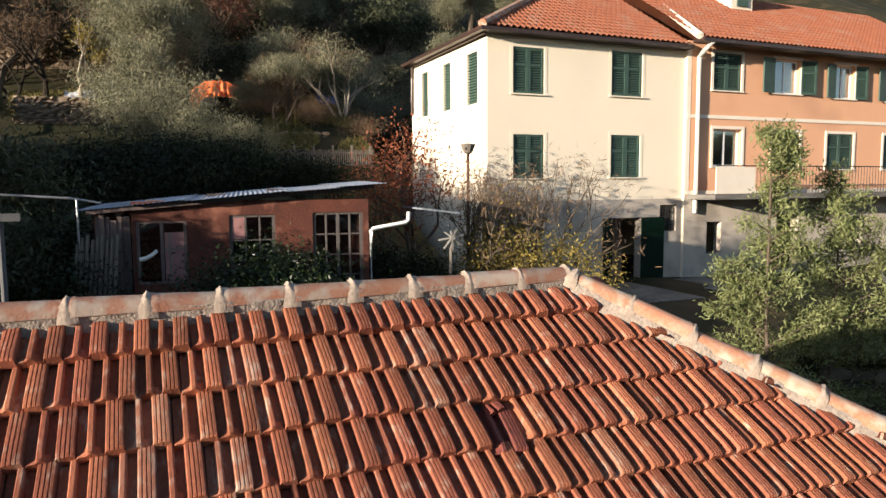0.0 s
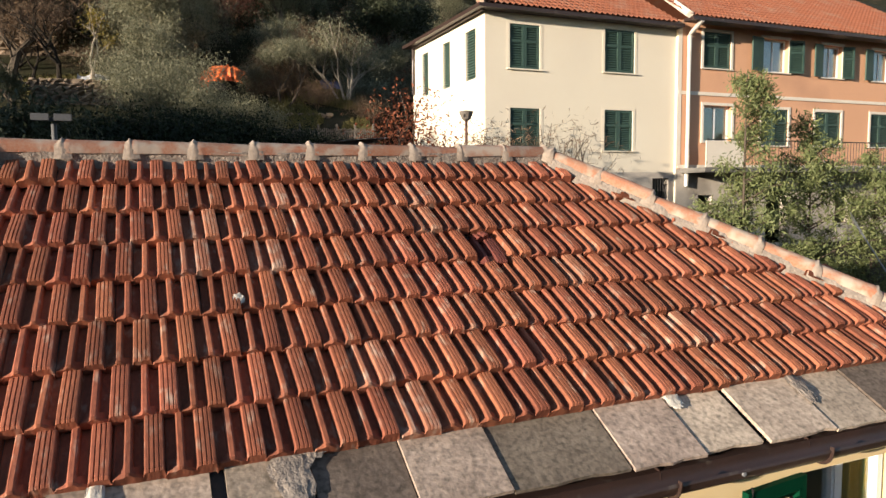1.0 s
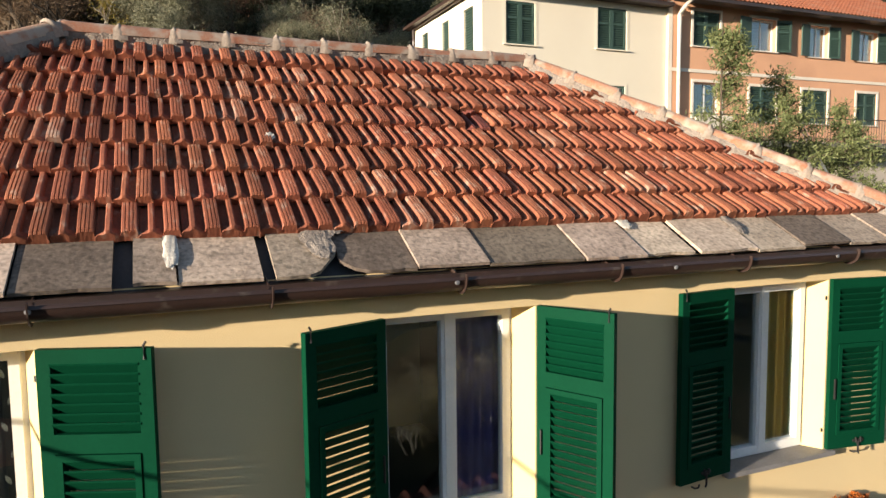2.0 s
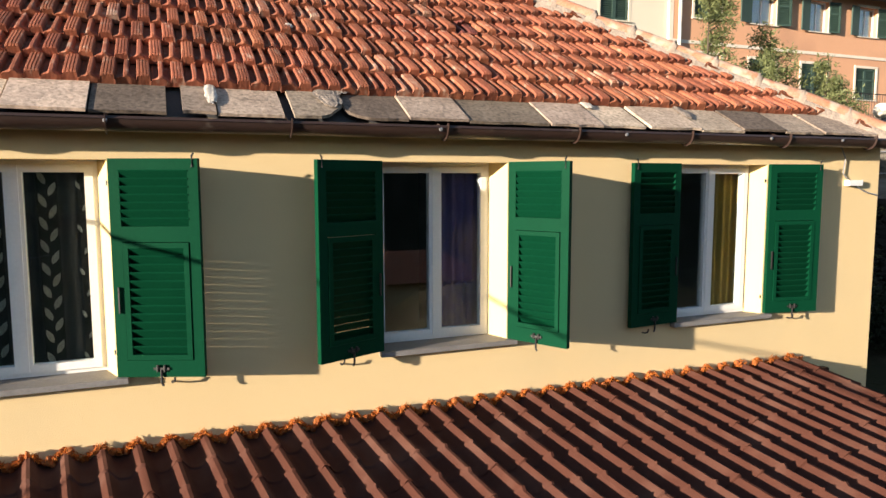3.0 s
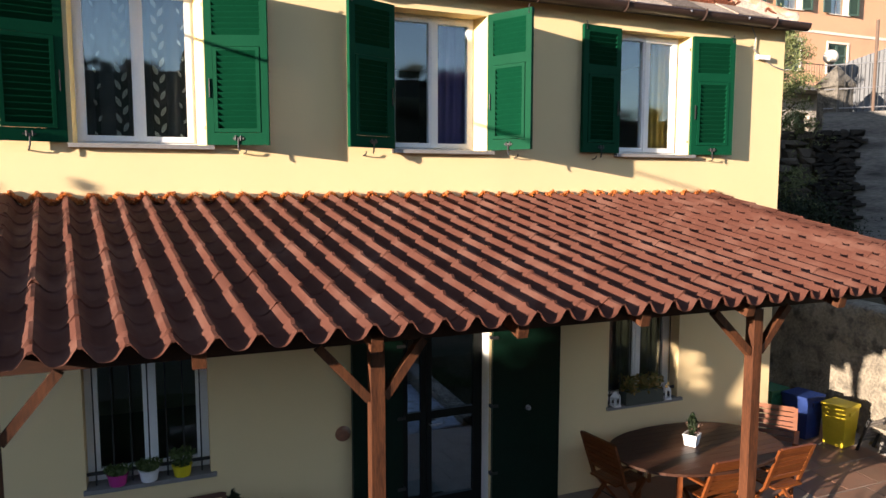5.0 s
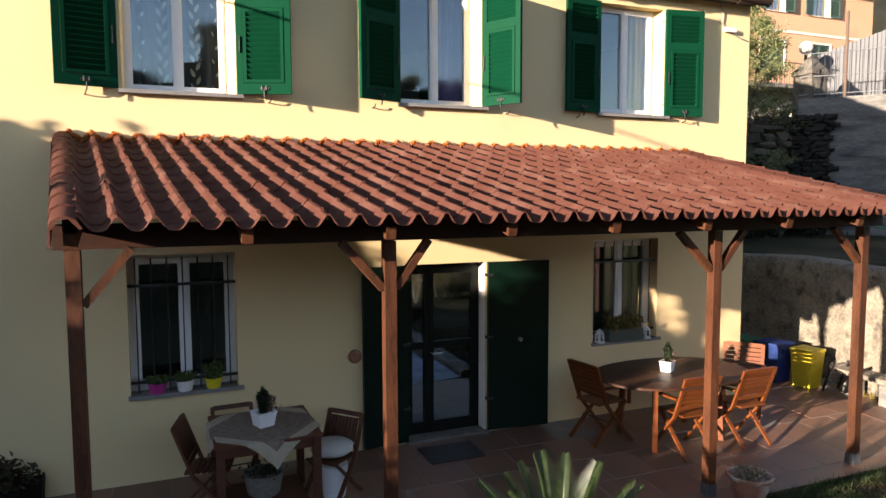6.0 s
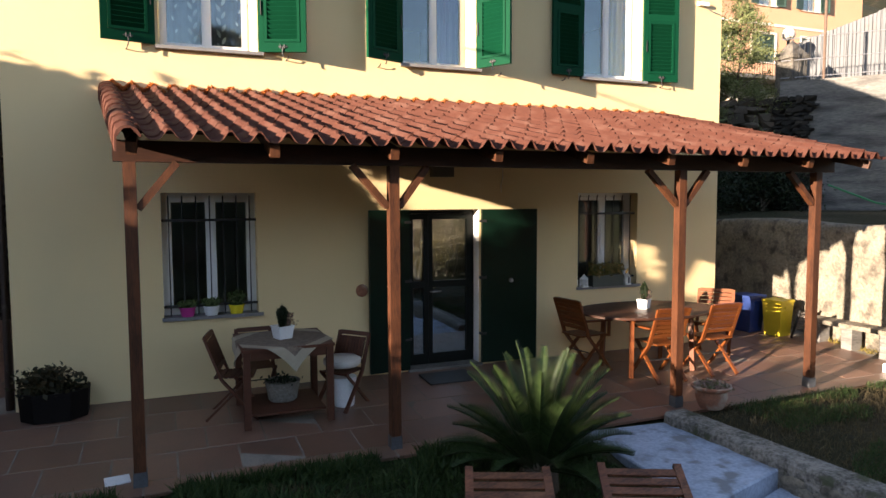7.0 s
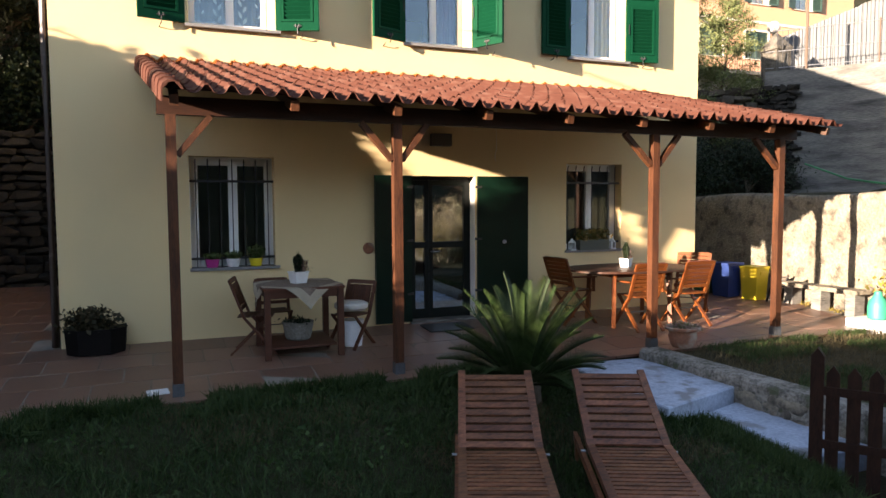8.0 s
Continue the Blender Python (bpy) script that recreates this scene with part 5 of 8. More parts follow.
for i in range(6):      # overlapping corrugated sheets, a little higher at the back
    a0, a1 = -0.18 + i * 0.80, -0.18 + i * 0.80 + 0.88
    tip = rng.gauss(0, 0.012)
    bm = bmesh.new()
    n = 44
    rows_ = []
    for f, yy, zz in ((0, -0.30 + rng.gauss(0, 0.05), 0.0), (1, 1.0, 0.03), (2, 2.5, 0.055)):
        rows_.append([bm.verts.new(SHED @ Vector((a0 + (a1 - a0) * q / n, yy, 7.165 + 0.083 * (a0 + (a1 - a0) * q / n) + zz + 0.010 * (i % 2) + tip * q / n + 0.006 * math.sin(q * 2 * math.pi / 4)))) for q in range(n + 1)])
    for q, w in zip(rows_, rows_[1:]):
        for v in range(n):
            bm.faces.new((q[v], q[v + 1], w[v + 1], w[v]))
    part("roof_sheet", bm, TIN_LIGHT, shed, "weathered blue-grey corrugated roof sheet")
for a0, b0, yy in ((1.72, 2.1, 0.9), (2.75, 3.1, 0.5), (0.8, 1.1, 0.3)):
    bm = bmesh.new()
    zz = 7.165 + 0.083 * a0 + 0.023 * (yy + 0.3)
    add_box(bm, a0, b0, yy, yy + 0.35, zz + 0.012, zz + 0.05, SHED)
    part("patch", bm, PLANK, shed, "dark board weighing down the roof sheets")
bm = bmesh.new()
add_beam(bm, SHED @ Vector((0.0, -0.10, 7.13)), SHED @ Vector((4.5, -0.10, 7.50)), 0.06, 0.07)
part("eaves_beam", bm, PLANK, shed)
for (a, b, z0, z1), nx, nz, mat in zip(holes, (2, 3, 4), (1, 2, 4), (PLANK, FRAMEWOOD, FRAMEWOOD)):
    bm = bmesh.new()
    for i in range(nx + 1):
        u = a + (b - a - 0.05) * i / nx
        slim = 0.011 if 0 < i < nx and 2 * i != nx else 0.0
        add_box(bm, u + slim, u + 0.05 - slim, 0.02, 0.07, z0, z1, SHED)
    for i in range(nz + 1):
        z = z0 + (z1 - z0 - 0.04) * i / nz
        for k in range(nx):
            u0 = a + (b - a - 0.05) * k / nx + 0.05
            slim = 0.009 if 0 < i < nz else 0.0
            add_box(bm, u0, a + (b - a - 0.05) * (k + 1) / nx, 0.025, 0.065, z + slim, z + 0.04 - slim, SHED)
    w = part("window", bm, mat, shed, "old grey wooden window frame")
    bm = bmesh.new()
    add_box(bm, a + 0.03, b - 0.03, 0.04, 0.046, z0 + 0.02, z1 - 0.02, SHED)
    part("pane", bm, GLASS, w).visible_shadow = False
PINKBOARD = material("faded_pink_board", (0.30, 0.15, 0.14), (0.22, 0.10, 0.10), scale=3, fine=30, rough=0.8, bump=0.2)
bm = bmesh.new()
add_box(bm, 2.15, 2.38, 0.028, 0.038, 6.64, 7.0, SHED)
part("panel", bm, PINKBOARD, shed, "faded pink board in the window")
bm = bmesh.new()
add_box(bm, 1.10, 1.40, 0.028, 0.038, 6.0, 6.78, SHED)
part("panel", bm, PINKBOARD, shed, "faded board behind the window frame")
bm = bmesh.new()
add_box(bm, 1.16, 1.19, 0.018, 0.028, 6.0, 6.78, SHED)
add_box(bm, 1.10, 1.40, 0.012, 0.018, 6.50, 6.53, SHED)
part("muntin", bm, OLDWOOD, shed)
bm = bmesh.new()
add_tube(bm, [SHED @ Vector(p) for p in ((0.72, 0.0, 6.36), (0.80, 0.0, 6.37), (0.90, 0.0, 6.42), (0.98, 0.0, 6.49))], 0.035, 8, 0.028)
part("pipe_end", bm, WHITE, shed, "short bent white plastic pipe")
for i in range(9):
    bm = bmesh.new()
    a = -0.05 + 0.05 * i * 1.4
    add_beam(bm, SHED @ Vector((a - 0.25, -0.35, 4.5)), SHED @ Vector((a - 0.08, -0.1, 6.7 + 0.04 * (i % 3))), 0.035, 0.04)
    part("leaning_pole", bm, OLDWOOD, shed)
bm = bmesh.new()
add_tube(bm, [SHED @ Vector(p) for p in ((0.2, 0.0, 7.27), (-0.2, -0.1, 7.35), (-1.2, -0.2, 7.42), (-2.8, -0.2, 7.46))], 0.018, 6)
add_tube(bm, [SHED @ Vector(p) for p in ((-0.12, -0.1, 4.5), (-0.12, -0.1, 7.33))], 0.018, 6)
part("wire_pole", bm, STEEL, shed, "thin steel pole and rail beside the shed")
bm = bmesh.new()
add_tube(bm, [SHED @ Vector(p) for p in ((4.44, -0.1, 5.6), (4.44, -0.1, 6.72), (4.48, -0.1, 6.77), (5.05, -0.1, 6.86), (5.11, -0.1, 6.90), (5.12, -0.1, 7.05))], 0.035, 8)
part("drain_pipe", bm, WHITE, shed, "white plastic drain pipe", smooth=50)
bm = bmesh.new()
add_box(bm, 4.4, 5.1, -0.3, 1.2, 7.18, 7.21, SHED @ Matrix.Rotation(radians(7), 4, 'Y') @ Matrix.Translation((0, 0, 0.50)))
part("canopy", bm, TIN, shed)

# ---- small things behind the roof ----
LAMPGREY = material("dull_grey_metal", (0.075, 0.076, 0.08), (0.05, 0.05, 0.053), scale=6, fine=60, rough=0.7, bump=0.1)
pole = thing("floodlight", "grey floodlight on a thin steel pole", "lamp")
bm = bmesh.new()
add_tube(bm, [(-1.88, 4.45, 4.3), (-1.88, 4.45, 7.24)], 0.024, 10)
part("pole", bm, LAMPGREY, pole)
bm = bmesh.new()
add_box(bm, -2.05, -1.74, 4.42, 4.45, 7.255, 7.285)
part("bar", bm, LAMPGREY, pole)
for a in (-2.05, -1.87):
    bm = bmesh.new()
    add_box(bm, a, a + 0.14, 4.36, 4.415, 7.255, 7.315)
    part("lamp_head", bm, LAMPGREY, pole, bevel=0.006)
post = thing("street_lamp", "brown lamp post with a round hood before the cream house", "lamp")
lx, ly = ahead(25.1, 15.5)
bm = bmesh.new()
add_tube(bm, [(lx, ly, 4.5), (lx, ly, 8.2)], 0.045, 8, 0.035)
part("pole", bm, material("rusty_brown", (0.14, 0.06, 0.04), (0.09, 0.045, 0.03), scale=8, rough=0.8), post)
bm = bmesh.new()
add_lathe(bm, [(0.05, 8.2), (0.10, 8.24), (0.16, 8.38), (0.17, 8.42), (0.05, 8.44)], 12, (lx, ly, 0))
part("hood", bm, OLDWOOD, post)
tarp = thing("tarpaulin", "crumpled orange tarpaulin draped over a hillside hut", "tarpaulin")
tx, ty = ahead(5.2, 28.4)
TARP = material("orange_tarpaulin", (0.78, 0.17, 0.035), (0.62, 0.11, 0.025), scale=3, fine=20, rough=0.6, bump=0.5, bump_size=0.05)
bm = bmesh.new()
tz = ground_z(tx, ty) - 0.35
gridv = []
for j in range(27):
    gridv.append([])
    for i in range(45):
        u, v = i / 44, j / 26
        # a vault over the hut; the hem hangs lower at both ends
        arch = math.sin(math.pi * min(1.0, max(0.0, 0.04 + 0.92 * u))) ** 0.55
        hang = 0.62 + 0.95 * smooth(0.24, 0.0, u) + 0.75 * smooth(0.80, 1.0, u) + 0.16 * noise.noise(Vector((u * 9, 0, 2)))
        crease = 0.18 * noise.noise(Vector((u * 22, v * 2.5, 3))) + 0.20 * noise.noise(Vector((u * 9, v * 3, 8)))
        over = min(1.0, v / 0.4)
        fall = max(0.0, (v - 0.4) / 0.6)
        gridv[-1].append(bm.verts.new((tx - 1.1 + 2.2 * u + 0.08 * crease, ty + 0.9 - 0.9 * over - 0.2 * fall + 1.3 * crease * (0.3 + fall), tz + 0.75 + 0.75 * arch - 0.10 * over - hang * fall + 0.5 * crease)))
for q, w in zip(gridv, gridv[1:]):
    for i in range(44):
        bm.faces.new((q[i], q[i + 1], w[i + 1], w[i]))
part("sheet", bm, TARP, tarp, smooth=True)
for i in (-0.95, 0.95):
    bm = bmesh.new()
    add_tube(bm, [(tx + i, ty + 0.35, tz - 0.5), (tx + i, ty + 0.35, tz + 0.8)], 0.04, 6)
    part("stake", bm, OLDWOOD, tarp)
# near-black board fills the opening in place of its shade
bm = bmesh.new()
add_box(bm, tx - 0.95, tx + 0.95, ty + 0.30, ty + 0.40, tz - 0.4, tz + 1.15)
part("back_board", bm, UNLIT, tarp, "near-black board for the darkness under the tarpaulin")


def rubble_wall(name, label, a, b, z0, z1, thick, seed, size=0.32, mat=None, flat=1.0):
    """A dry-stone wall between two plan points, one stone at a time on shared stone shapes."""
    rng = random.Random(seed)
    ob = thing(name, label, "wall", kind="structure")
    a, b = Vector((*a, 0)), Vector((*b, 0))
    d = (b - a).normalized()
    n = Vector((d.y, -d.x, 0))
    core = bmesh.new()
    add_beam(core, Vector((a.x, a.y, (z0 + z1) / 2)) - n * (thick / 2 + 0.04), Vector((b.x, b.y, (z0 + z1) / 2)) - n * (thick / 2 + 0.04), thick, z1 - z0 - 0.04)
    part("core", core, mat or STONE, ob)
    shapes = []
    for k in range(9):
        bm = bmesh.new()
        for q in range(22):
            p = Vector((rng.uniform(-1, 1), rng.uniform(-1, 1), rng.uniform(-1, 1)))
            p *= 0.5 / max(abs(p.x), abs(p.y), abs(p.z)) * rng.uniform(0.9, 1.04)
            bm.verts.new(p)
        bmesh.ops.convex_hull(bm, input=bm.verts)
        bmesh.ops.delete(bm, geom=[v for v in bm.verts if not v.link_faces], context='VERTS')
        shapes.append(mesh_of("stone", bm, mat or STONE))
    ln = (b - a).length
    z = z0
    turn = Matrix.Rotation(math.atan2(d.y, d.x), 4, 'Z')
    while z < z1:
        h = size * rng.uniform(0.32, 0.62)
        s = -rng.random() * 0.2
        while s < ln:
            w = size * rng.uniform(0.6, 1.6)
            p = a + d * (s + w / 2) + n * rng.uniform(-0.02, 0.03) * flat
            part("stone", rng.choice(shapes), None, ob, m=Matrix.Translation((p.x, p.y, z + h / 2)) @ turn @ pose(0, 0, 0, rng.gauss(0, 4), rng.gauss(0, 5), rng.gauss(0, 4)) @ Matrix.Diagonal((w * (1.18 - 0.14 * flat), 0.24, h * rng.uniform(0.85, 1.2) * (1.2 - 0.2 * flat), 1)))
            s += w
        z += h
    return ob


TERRACE = material("tan_terrace_stone", (0.27, 0.20, 0.14), (0.15, 0.112, 0.083), scale=4, fine=30, rough=0.95, bump=0.7, mix=0.8, spread=0.3, bump_size=0.02, spec=0.1)
(ax_, ay_), (bx_, by_) = ahead(-8.6, 27.2), ahead(1.2, 26.6)
rubble_wall("terrace_wall", "sunlit tan dry-stone terrace wall on the hillside", (ax_, ay_), (bx_, by_), 9.15, 10.55, 0.5, 84, size=0.26, mat=TERRACE, flat=0.3)
(ax_, ay_), (bx_, by_) = ahead(-12.0, 34.5), ahead(-3.0, 33.5)
rubble_wall("terrace_wall", "tall tan terrace wall behind bare trees", (ax_, ay_), (bx_, by_), 12.4, 14.6, 0.5, 85, size=0.42, mat=TERRACE, flat=0.3)
(ax_, ay_), (bx_, by_) = ahead(9.0, 25.6), ahead(13.2, 25.4)
rubble_wall("terrace_wall", "low heap of pale terrace stones", (ax_, ay_), (bx_, by_), 8.7, 9.35, 0.4, 86, size=0.30, mat=TERRACE)
fence = thing("garden_fence", "weathered wooden picket fence below the olive terrace", "fence")
(ax_, ay_), (bx_, by_) = ahead(9.3, 23.2), ahead(17.2, 23.2)
count = 46
for i in range(count + 1):
    x, y = ax_ + (bx_ - ax_) * i / count, ay_ + (by_ - ay_) * i / count
    bm = bmesh.new()
    z = 8.12 + 0.05 * noise.noise(Vector((i * 0.7, 0, 4)))
    if i % 9 == 0:
        add_beam(bm, (x, y, z - 0.55), (x, y, z + 0.72), 0.06, 0.06)
        part("post", bm, OLDWOOD, fence)
    else:
        add_box(bm, x - 0.018, x + 0.018, y - 0.012, y + 0.012, z, z + 0.58)
        part("picket", bm, OLDWOOD, fence)
for z in (8.22, 8.60):
    bm = bmesh.new()
    add_beam(bm, (ax_, ay_ + 0.03, z), (bx_, by_ + 0.03, z), 0.03, 0.05)
    part("rail", bm, OLDWOOD, fence)
HILLGRASS = leaf_material("hillside_grass", (0.10, 0.095, 0.030), (0.20, 0.165, 0.065), rough=0.8, through_light=0.3)
for a0, a1, d0, d1, count in ((-9.0, 1.0, 27.4, 30.5, 9000), (8.5, 18.5, 24.0, 29.5, 12000), (-12.0, 2.0, 34.5, 37.0, 5000)):
    rng = random.Random(int(d0 * 10))
    pts = []
    for i in range(count):
        x, y = ahead(rng.uniform(a0, a1), rng.uniform(d0, d1))
        if noise.noise(Vector((x * 0.5, y * 0.5, 6))) > -0.25:
            pts.append((x, y, ground_z(x, y) + 0.09))
    tagged(new("hill_grass", leaf_mesh("hill_grass", pts, 0.28, rng, HILLGRASS, 0.12, droop=(0, 0, 1.2))), "yellow-green grass on the hillside terrace", "grass", kind="stuff")
WHITESHEET = material("white_plastic_sheet", (0.55, 0.55, 0.55), (0.42, 0.43, 0.46), scale=4, fine=30, rough=0.5, bump=0.4, bump_size=0.03)
BLUESHEET = material("blue_plastic_sheet", (0.06, 0.09, 0.22), (0.05, 0.06, 0.14), scale=4, fine=30, rough=0.5, bump=0.4, bump_size=0.03)
for a, d, w, dd, mat, label in ((-4.6, 29.0, 1.0, 0.5, WHITESHEET, "crumpled white plastic sheet on the terrace grass"), (-2.9, 28.8, 0.8, 0.5, WHITESHEET, "pale plastic sheet lying on the terrace"), (13.6, 28.6, 0.9, 0.6, BLUESHEET, "dark blue plastic sheet under the olive tree")):
    x0, y0 = ahead(a, d)
    cover = thing("plastic_sheet", label, "tarpaulin")
    bm = bmesh.new()
    gridv = [[bm.verts.new((x0 - w / 2 + w * i / 12, y0 - dd / 2 + dd * j / 8, ground_z(x0, y0) + 0.05 + 0.40 * (j / 8) + 0.16 * noise.noise(Vector((i * 0.45, j * 0.6, a))))) for i in range(13)] for j in range(9)]
    for q, v in zip(gridv, gridv[1:]):
        for i in range(12):
            bm.faces.new((q[i], q[i + 1], v[i + 1], v[i]))
    part("sheet", bm, mat, cover, smooth=True)
WHEELPAINT = material("weathered_wheel_paint", (0.30, 0.29, 0.27), (0.20, 0.19, 0.17), scale=8, fine=40, rough=0.9, bump=0.2, mix=0.8)
wheel = thing("spoked_wheel", "grey-white eight-spoked wheel leaning in the shade by the cream house", "wheel")
wx_, wy_ = ahead(23.75, 12.6)
for i in range(8):
    bm = bmesh.new()
    q = math.pi * i / 4 + 0.15
    add_beam(bm, (wx_, wy_, 6.54), (wx_ + 0.26 * math.cos(q), wy_ + 0.05, 6.54 + 0.26 * math.sin(q)), 0.03, 0.02, up=(0, 1, 0))
    part("spoke", bm, WHEELPAINT, wheel)
bm = bmesh.new()
add_tube(bm, [(wx_, wy_ + 0.02, 6.54), (wx_, wy_ - 0.04, 6.54)], 0.05, 10)
part("hub", bm, WHEELPAINT, wheel)
bm = bmesh.new()
add_tube(bm, [(wx_, wy_ + 0.08, 4.4), (wx_, wy_ + 0.06, 6.54)], 0.03, 8)
part("stand", bm, OLDWOOD, wheel)

# ---- trees near the houses ----
t1 = thing("conifer", "tall feathery silver-green tree with a forked top", "tree")
rng = random.Random(52)
bm = bmesh.new()
pts = []
for cx, cy, top, r0 in ((-1.05, 0.0, 8.35, 1.35), (0.55, 0.1, 7.7, 1.55), (1.6, -0.3, 7.2, 1.3)):
    add_tube(bm, [(cx * 0.3, cy * 0.3, 1.5), (cx * 0.8, cy, 3.5), (cx, cy, 5.5), (cx, cy, top)], 0.05, 8, 0.010)
    for i in range(95):
        z = 2.3 + (top - 2.3) * (1 - (1 - rng.random()) ** 0.8)
        f = (top - z) / (top - 2.3)
        rr = r0 * (0.12 + 0.95 * f ** 0.75) * rng.uniform(0.55, 1.1)
        a = rng.uniform(0, 2 * math.pi)
        tip = Vector((cx + rr * math.cos(a), cy + rr * math.sin(a), z + 0.25 * rr))
        root = Vector((cx, cy, z - 0.2 * rr))
        mid = root.lerp(tip, 0.6) + Vector((0, 0, 0.12 * rr))
        add_tube(bm, [root, mid, tip], 0.014, 4, 0.005, cap=False)
        for k in range(230):
            t = rng.uniform(0.25, 1.05)
            p = root.lerp(mid, t / 0.6) if t < 0.6 else mid.lerp(tip, (t - 0.6) / 0.4)
            s = 0.10 * (1.2 - 0.5 * t)
            pts.append(tuple(p + Vector((rng.gauss(0, s), rng.gauss(0, s), rng.gauss(-0.03, s)))))
part("trunk", bm, BARK, t1, smooth=50)
part("crown", leaf_mesh("crown", pts, 0.085, rng, FEATHER, 0.26, droop=(0, 0, 0.5)), None, t1)
t1.matrix_basis = Matrix.Translation((8.55, 5.5, 0.0))

bush = make_tree("shrub", "large yellow-green shrub with bare upright twigs", 61, 2.6, GOLDEN, 2900, 0.075, 0.30, depth=3, stems=5, category="shrub", spread=0.5)
bx_, by_ = ahead(29.2, 14.3)
bush.matrix_basis = Matrix.Translation((bx_, by_, 4.6)) @ Matrix.Scale(1.0, 4)
copy_thing(bush, Matrix.Translation((bx_ + 0.95, by_ - 0.5, 4.5)) @ Matrix.Rotation(2.0, 4, 'Z') @ Matrix.Scale(0.85, 4))
copy_thing(bush, Matrix.Translation((bx_ - 0.85, by_ - 0.1, 4.5)) @ Matrix.Rotation(4.1, 4, 'Z') @ Matrix.Scale(0.85, 4))
tw = make_tree("shrub", "leafless upright twigs of a winter shrub", 62, 3.0, TWIG, 1900, 0.14, 0.24, depth=3, stems=5, category="shrub", aspect=0.08, spread=0.4)
tw.matrix_basis = Matrix.Translation((bx_ - 0.5, by_ + 0.5, 4.6)) @ Matrix.Scale(1.2, 4)
copy_thing(tw, Matrix.Translation((bx_ + 0.6, by_ + 0.3, 4.6)) @ Matrix.Rotation(1.3, 4, 'Z') @ Matrix.Scale(1.05, 4))
red = make_tree("tree", "small persimmon tree with russet autumn leaves", 63, 3.6, RUSSET, 3400, 0.075, 0.32, depth=3, stems=2)
rx_, ry_ = ahead(20.3, 15.6)
red.matrix_basis = Matrix.Translation((rx_, ry_, 4.6)) @ Matrix.Scale(1.2, 4)
dark = make_tree("shrub", "glossy dark citrus shrub in front of the shed", 64, 1.9, CITRUS, 26000, 0.05, 0.22, depth=2, stems=4, category="shrub", spread=0.9)
sx_, sy_ = ahead(9.2, 10.1)
dark.matrix_basis = Matrix.Translation((sx_, sy_, 4.6)) @ Matrix.Scale(1.3, 4)
for a, d, s in ((7.0, 10.0, 0.95), (10.8, 10.2, 1.15), (11.6, 10.5, 1.05), (-6.5, 13.0, 1.2), (-9.0, 15.5, 1.4), (16.8, 14.2, 0.9), (21.0, 13.6, 0.8), (36.0, 13.0, 0.7), (40.0, 11.5, 0.8)):
    x, y = ahead(a, d)
    c = copy_thing(dark, Matrix.Translation((x, y, ground_z(x, y) - 0.1)) @ Matrix.Scale(s, 4))
    tagged(c, "dark evergreen shrub on the terrace")
# shrubs at the lower end of the garden, mirrored in the glazed door
for k, x, y, s in ((7, 5.0, -13.6, 1.3), (7, 6.4, -14.2, 1.5), (4, 7.6, -15.0, 0.9), (7, 8.2, -14.6, 1.4), (3, 4.6, -12.4, 0.45), (3, 5.9, -12.8, 0.5), (3, 7.2, -13.0, 0.5), (7, 3.4, -14.0, 1.2), (3, 2.8, -12.8, 0.5), (7, 10.0, -15.5, 1.5), (6, 5.2, -10.9, 0.35), (6, 4.1, -10.8, 0.3), (3, 6.3, -10.8, 0.35)):
    plant(kinds[k], x, y, s, x * 2.1, 0.05)
twigs = make_tree("shrub", "bare pale-twigged shrub at the end of the garden", 71, 2.0, leaf_material("pale_twig", (0.34, 0.25, 0.13), (0.52, 0.41, 0.24), through_light=0.2), 1500, 0.20, 0.22, depth=3, stems=4, category="shrub", aspect=0.06, bark=PALEBARK, droop=(0, 0, 1.0))
for x, y, s in ((3.6, -10.0, 0.95), (4.9, -10.9, 1.1)):
    plant(twigs, x, y, s, x * 3.3, 0.05)
twigs.matrix_basis = Matrix.Translation((6.2, -11.2, ground_z(6.2, -11.2) - 0.05))
for x, y, s, turn in ((4.3, -10.5, 0.5, 0.4), (5.3, -10.8, 0.55, 2.2), (3.5, -10.6, 0.45, 4.0)):
    copy_thing(bush, Matrix.Translation((x, y, ground_z(x, y) - 0.05)) @ Matrix.Rotation(turn, 4, 'Z') @ Matrix.Scale(s, 4))
# shrubs over the stone wall and beside the house
for x, y, s in ((-6.8, 5.9, 0.8), (-5.6, 6.0, 0.9), (-8.2, 6.2, 1.0), (-4.9, 6.6, 1.0)):
    c = copy_thing(kinds[3], Matrix.Translation((x, y, ground_z(x, y) - 0.2)) @ Matrix.Scale(s, 4))
    tagged(c, "dark ivy-like shrub above the dry-stone wall")


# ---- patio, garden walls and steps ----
# stone darkened for the shade beside the house; also the mossy wall end
SHADE_MOSS_STONE = material("shade_moss_dark_stone", (0.034, 0.029, 0.023), (0.016, 0.014, 0.012), scale=5, fine=40, rough=0.9, bump=0.8, mix=0.8, spread=0.35, bump_size=0.014, spec=0.2)
rubble_wall("wall_west", "dark dry-stone retaining wall beside the house", (-8.5, 4.62), (-4.3, 4.62), 0.30, 2.85, 0.3, 81, mat=SHADE_MOSS_STONE)
bm = bmesh.new()
RETAIN = material("rough_plastered_stone", (0.26, 0.222, 0.168), (0.135, 0.115, 0.09), scale=3.5, fine=26, rough=0.95, bump=1.0, mix=0.5, stain=(0.075, 0.066, 0.054), stain_scale=5, stain_at=(0.53, 0.68), bump_size=0.03, spec=0.1)
rows_ = []
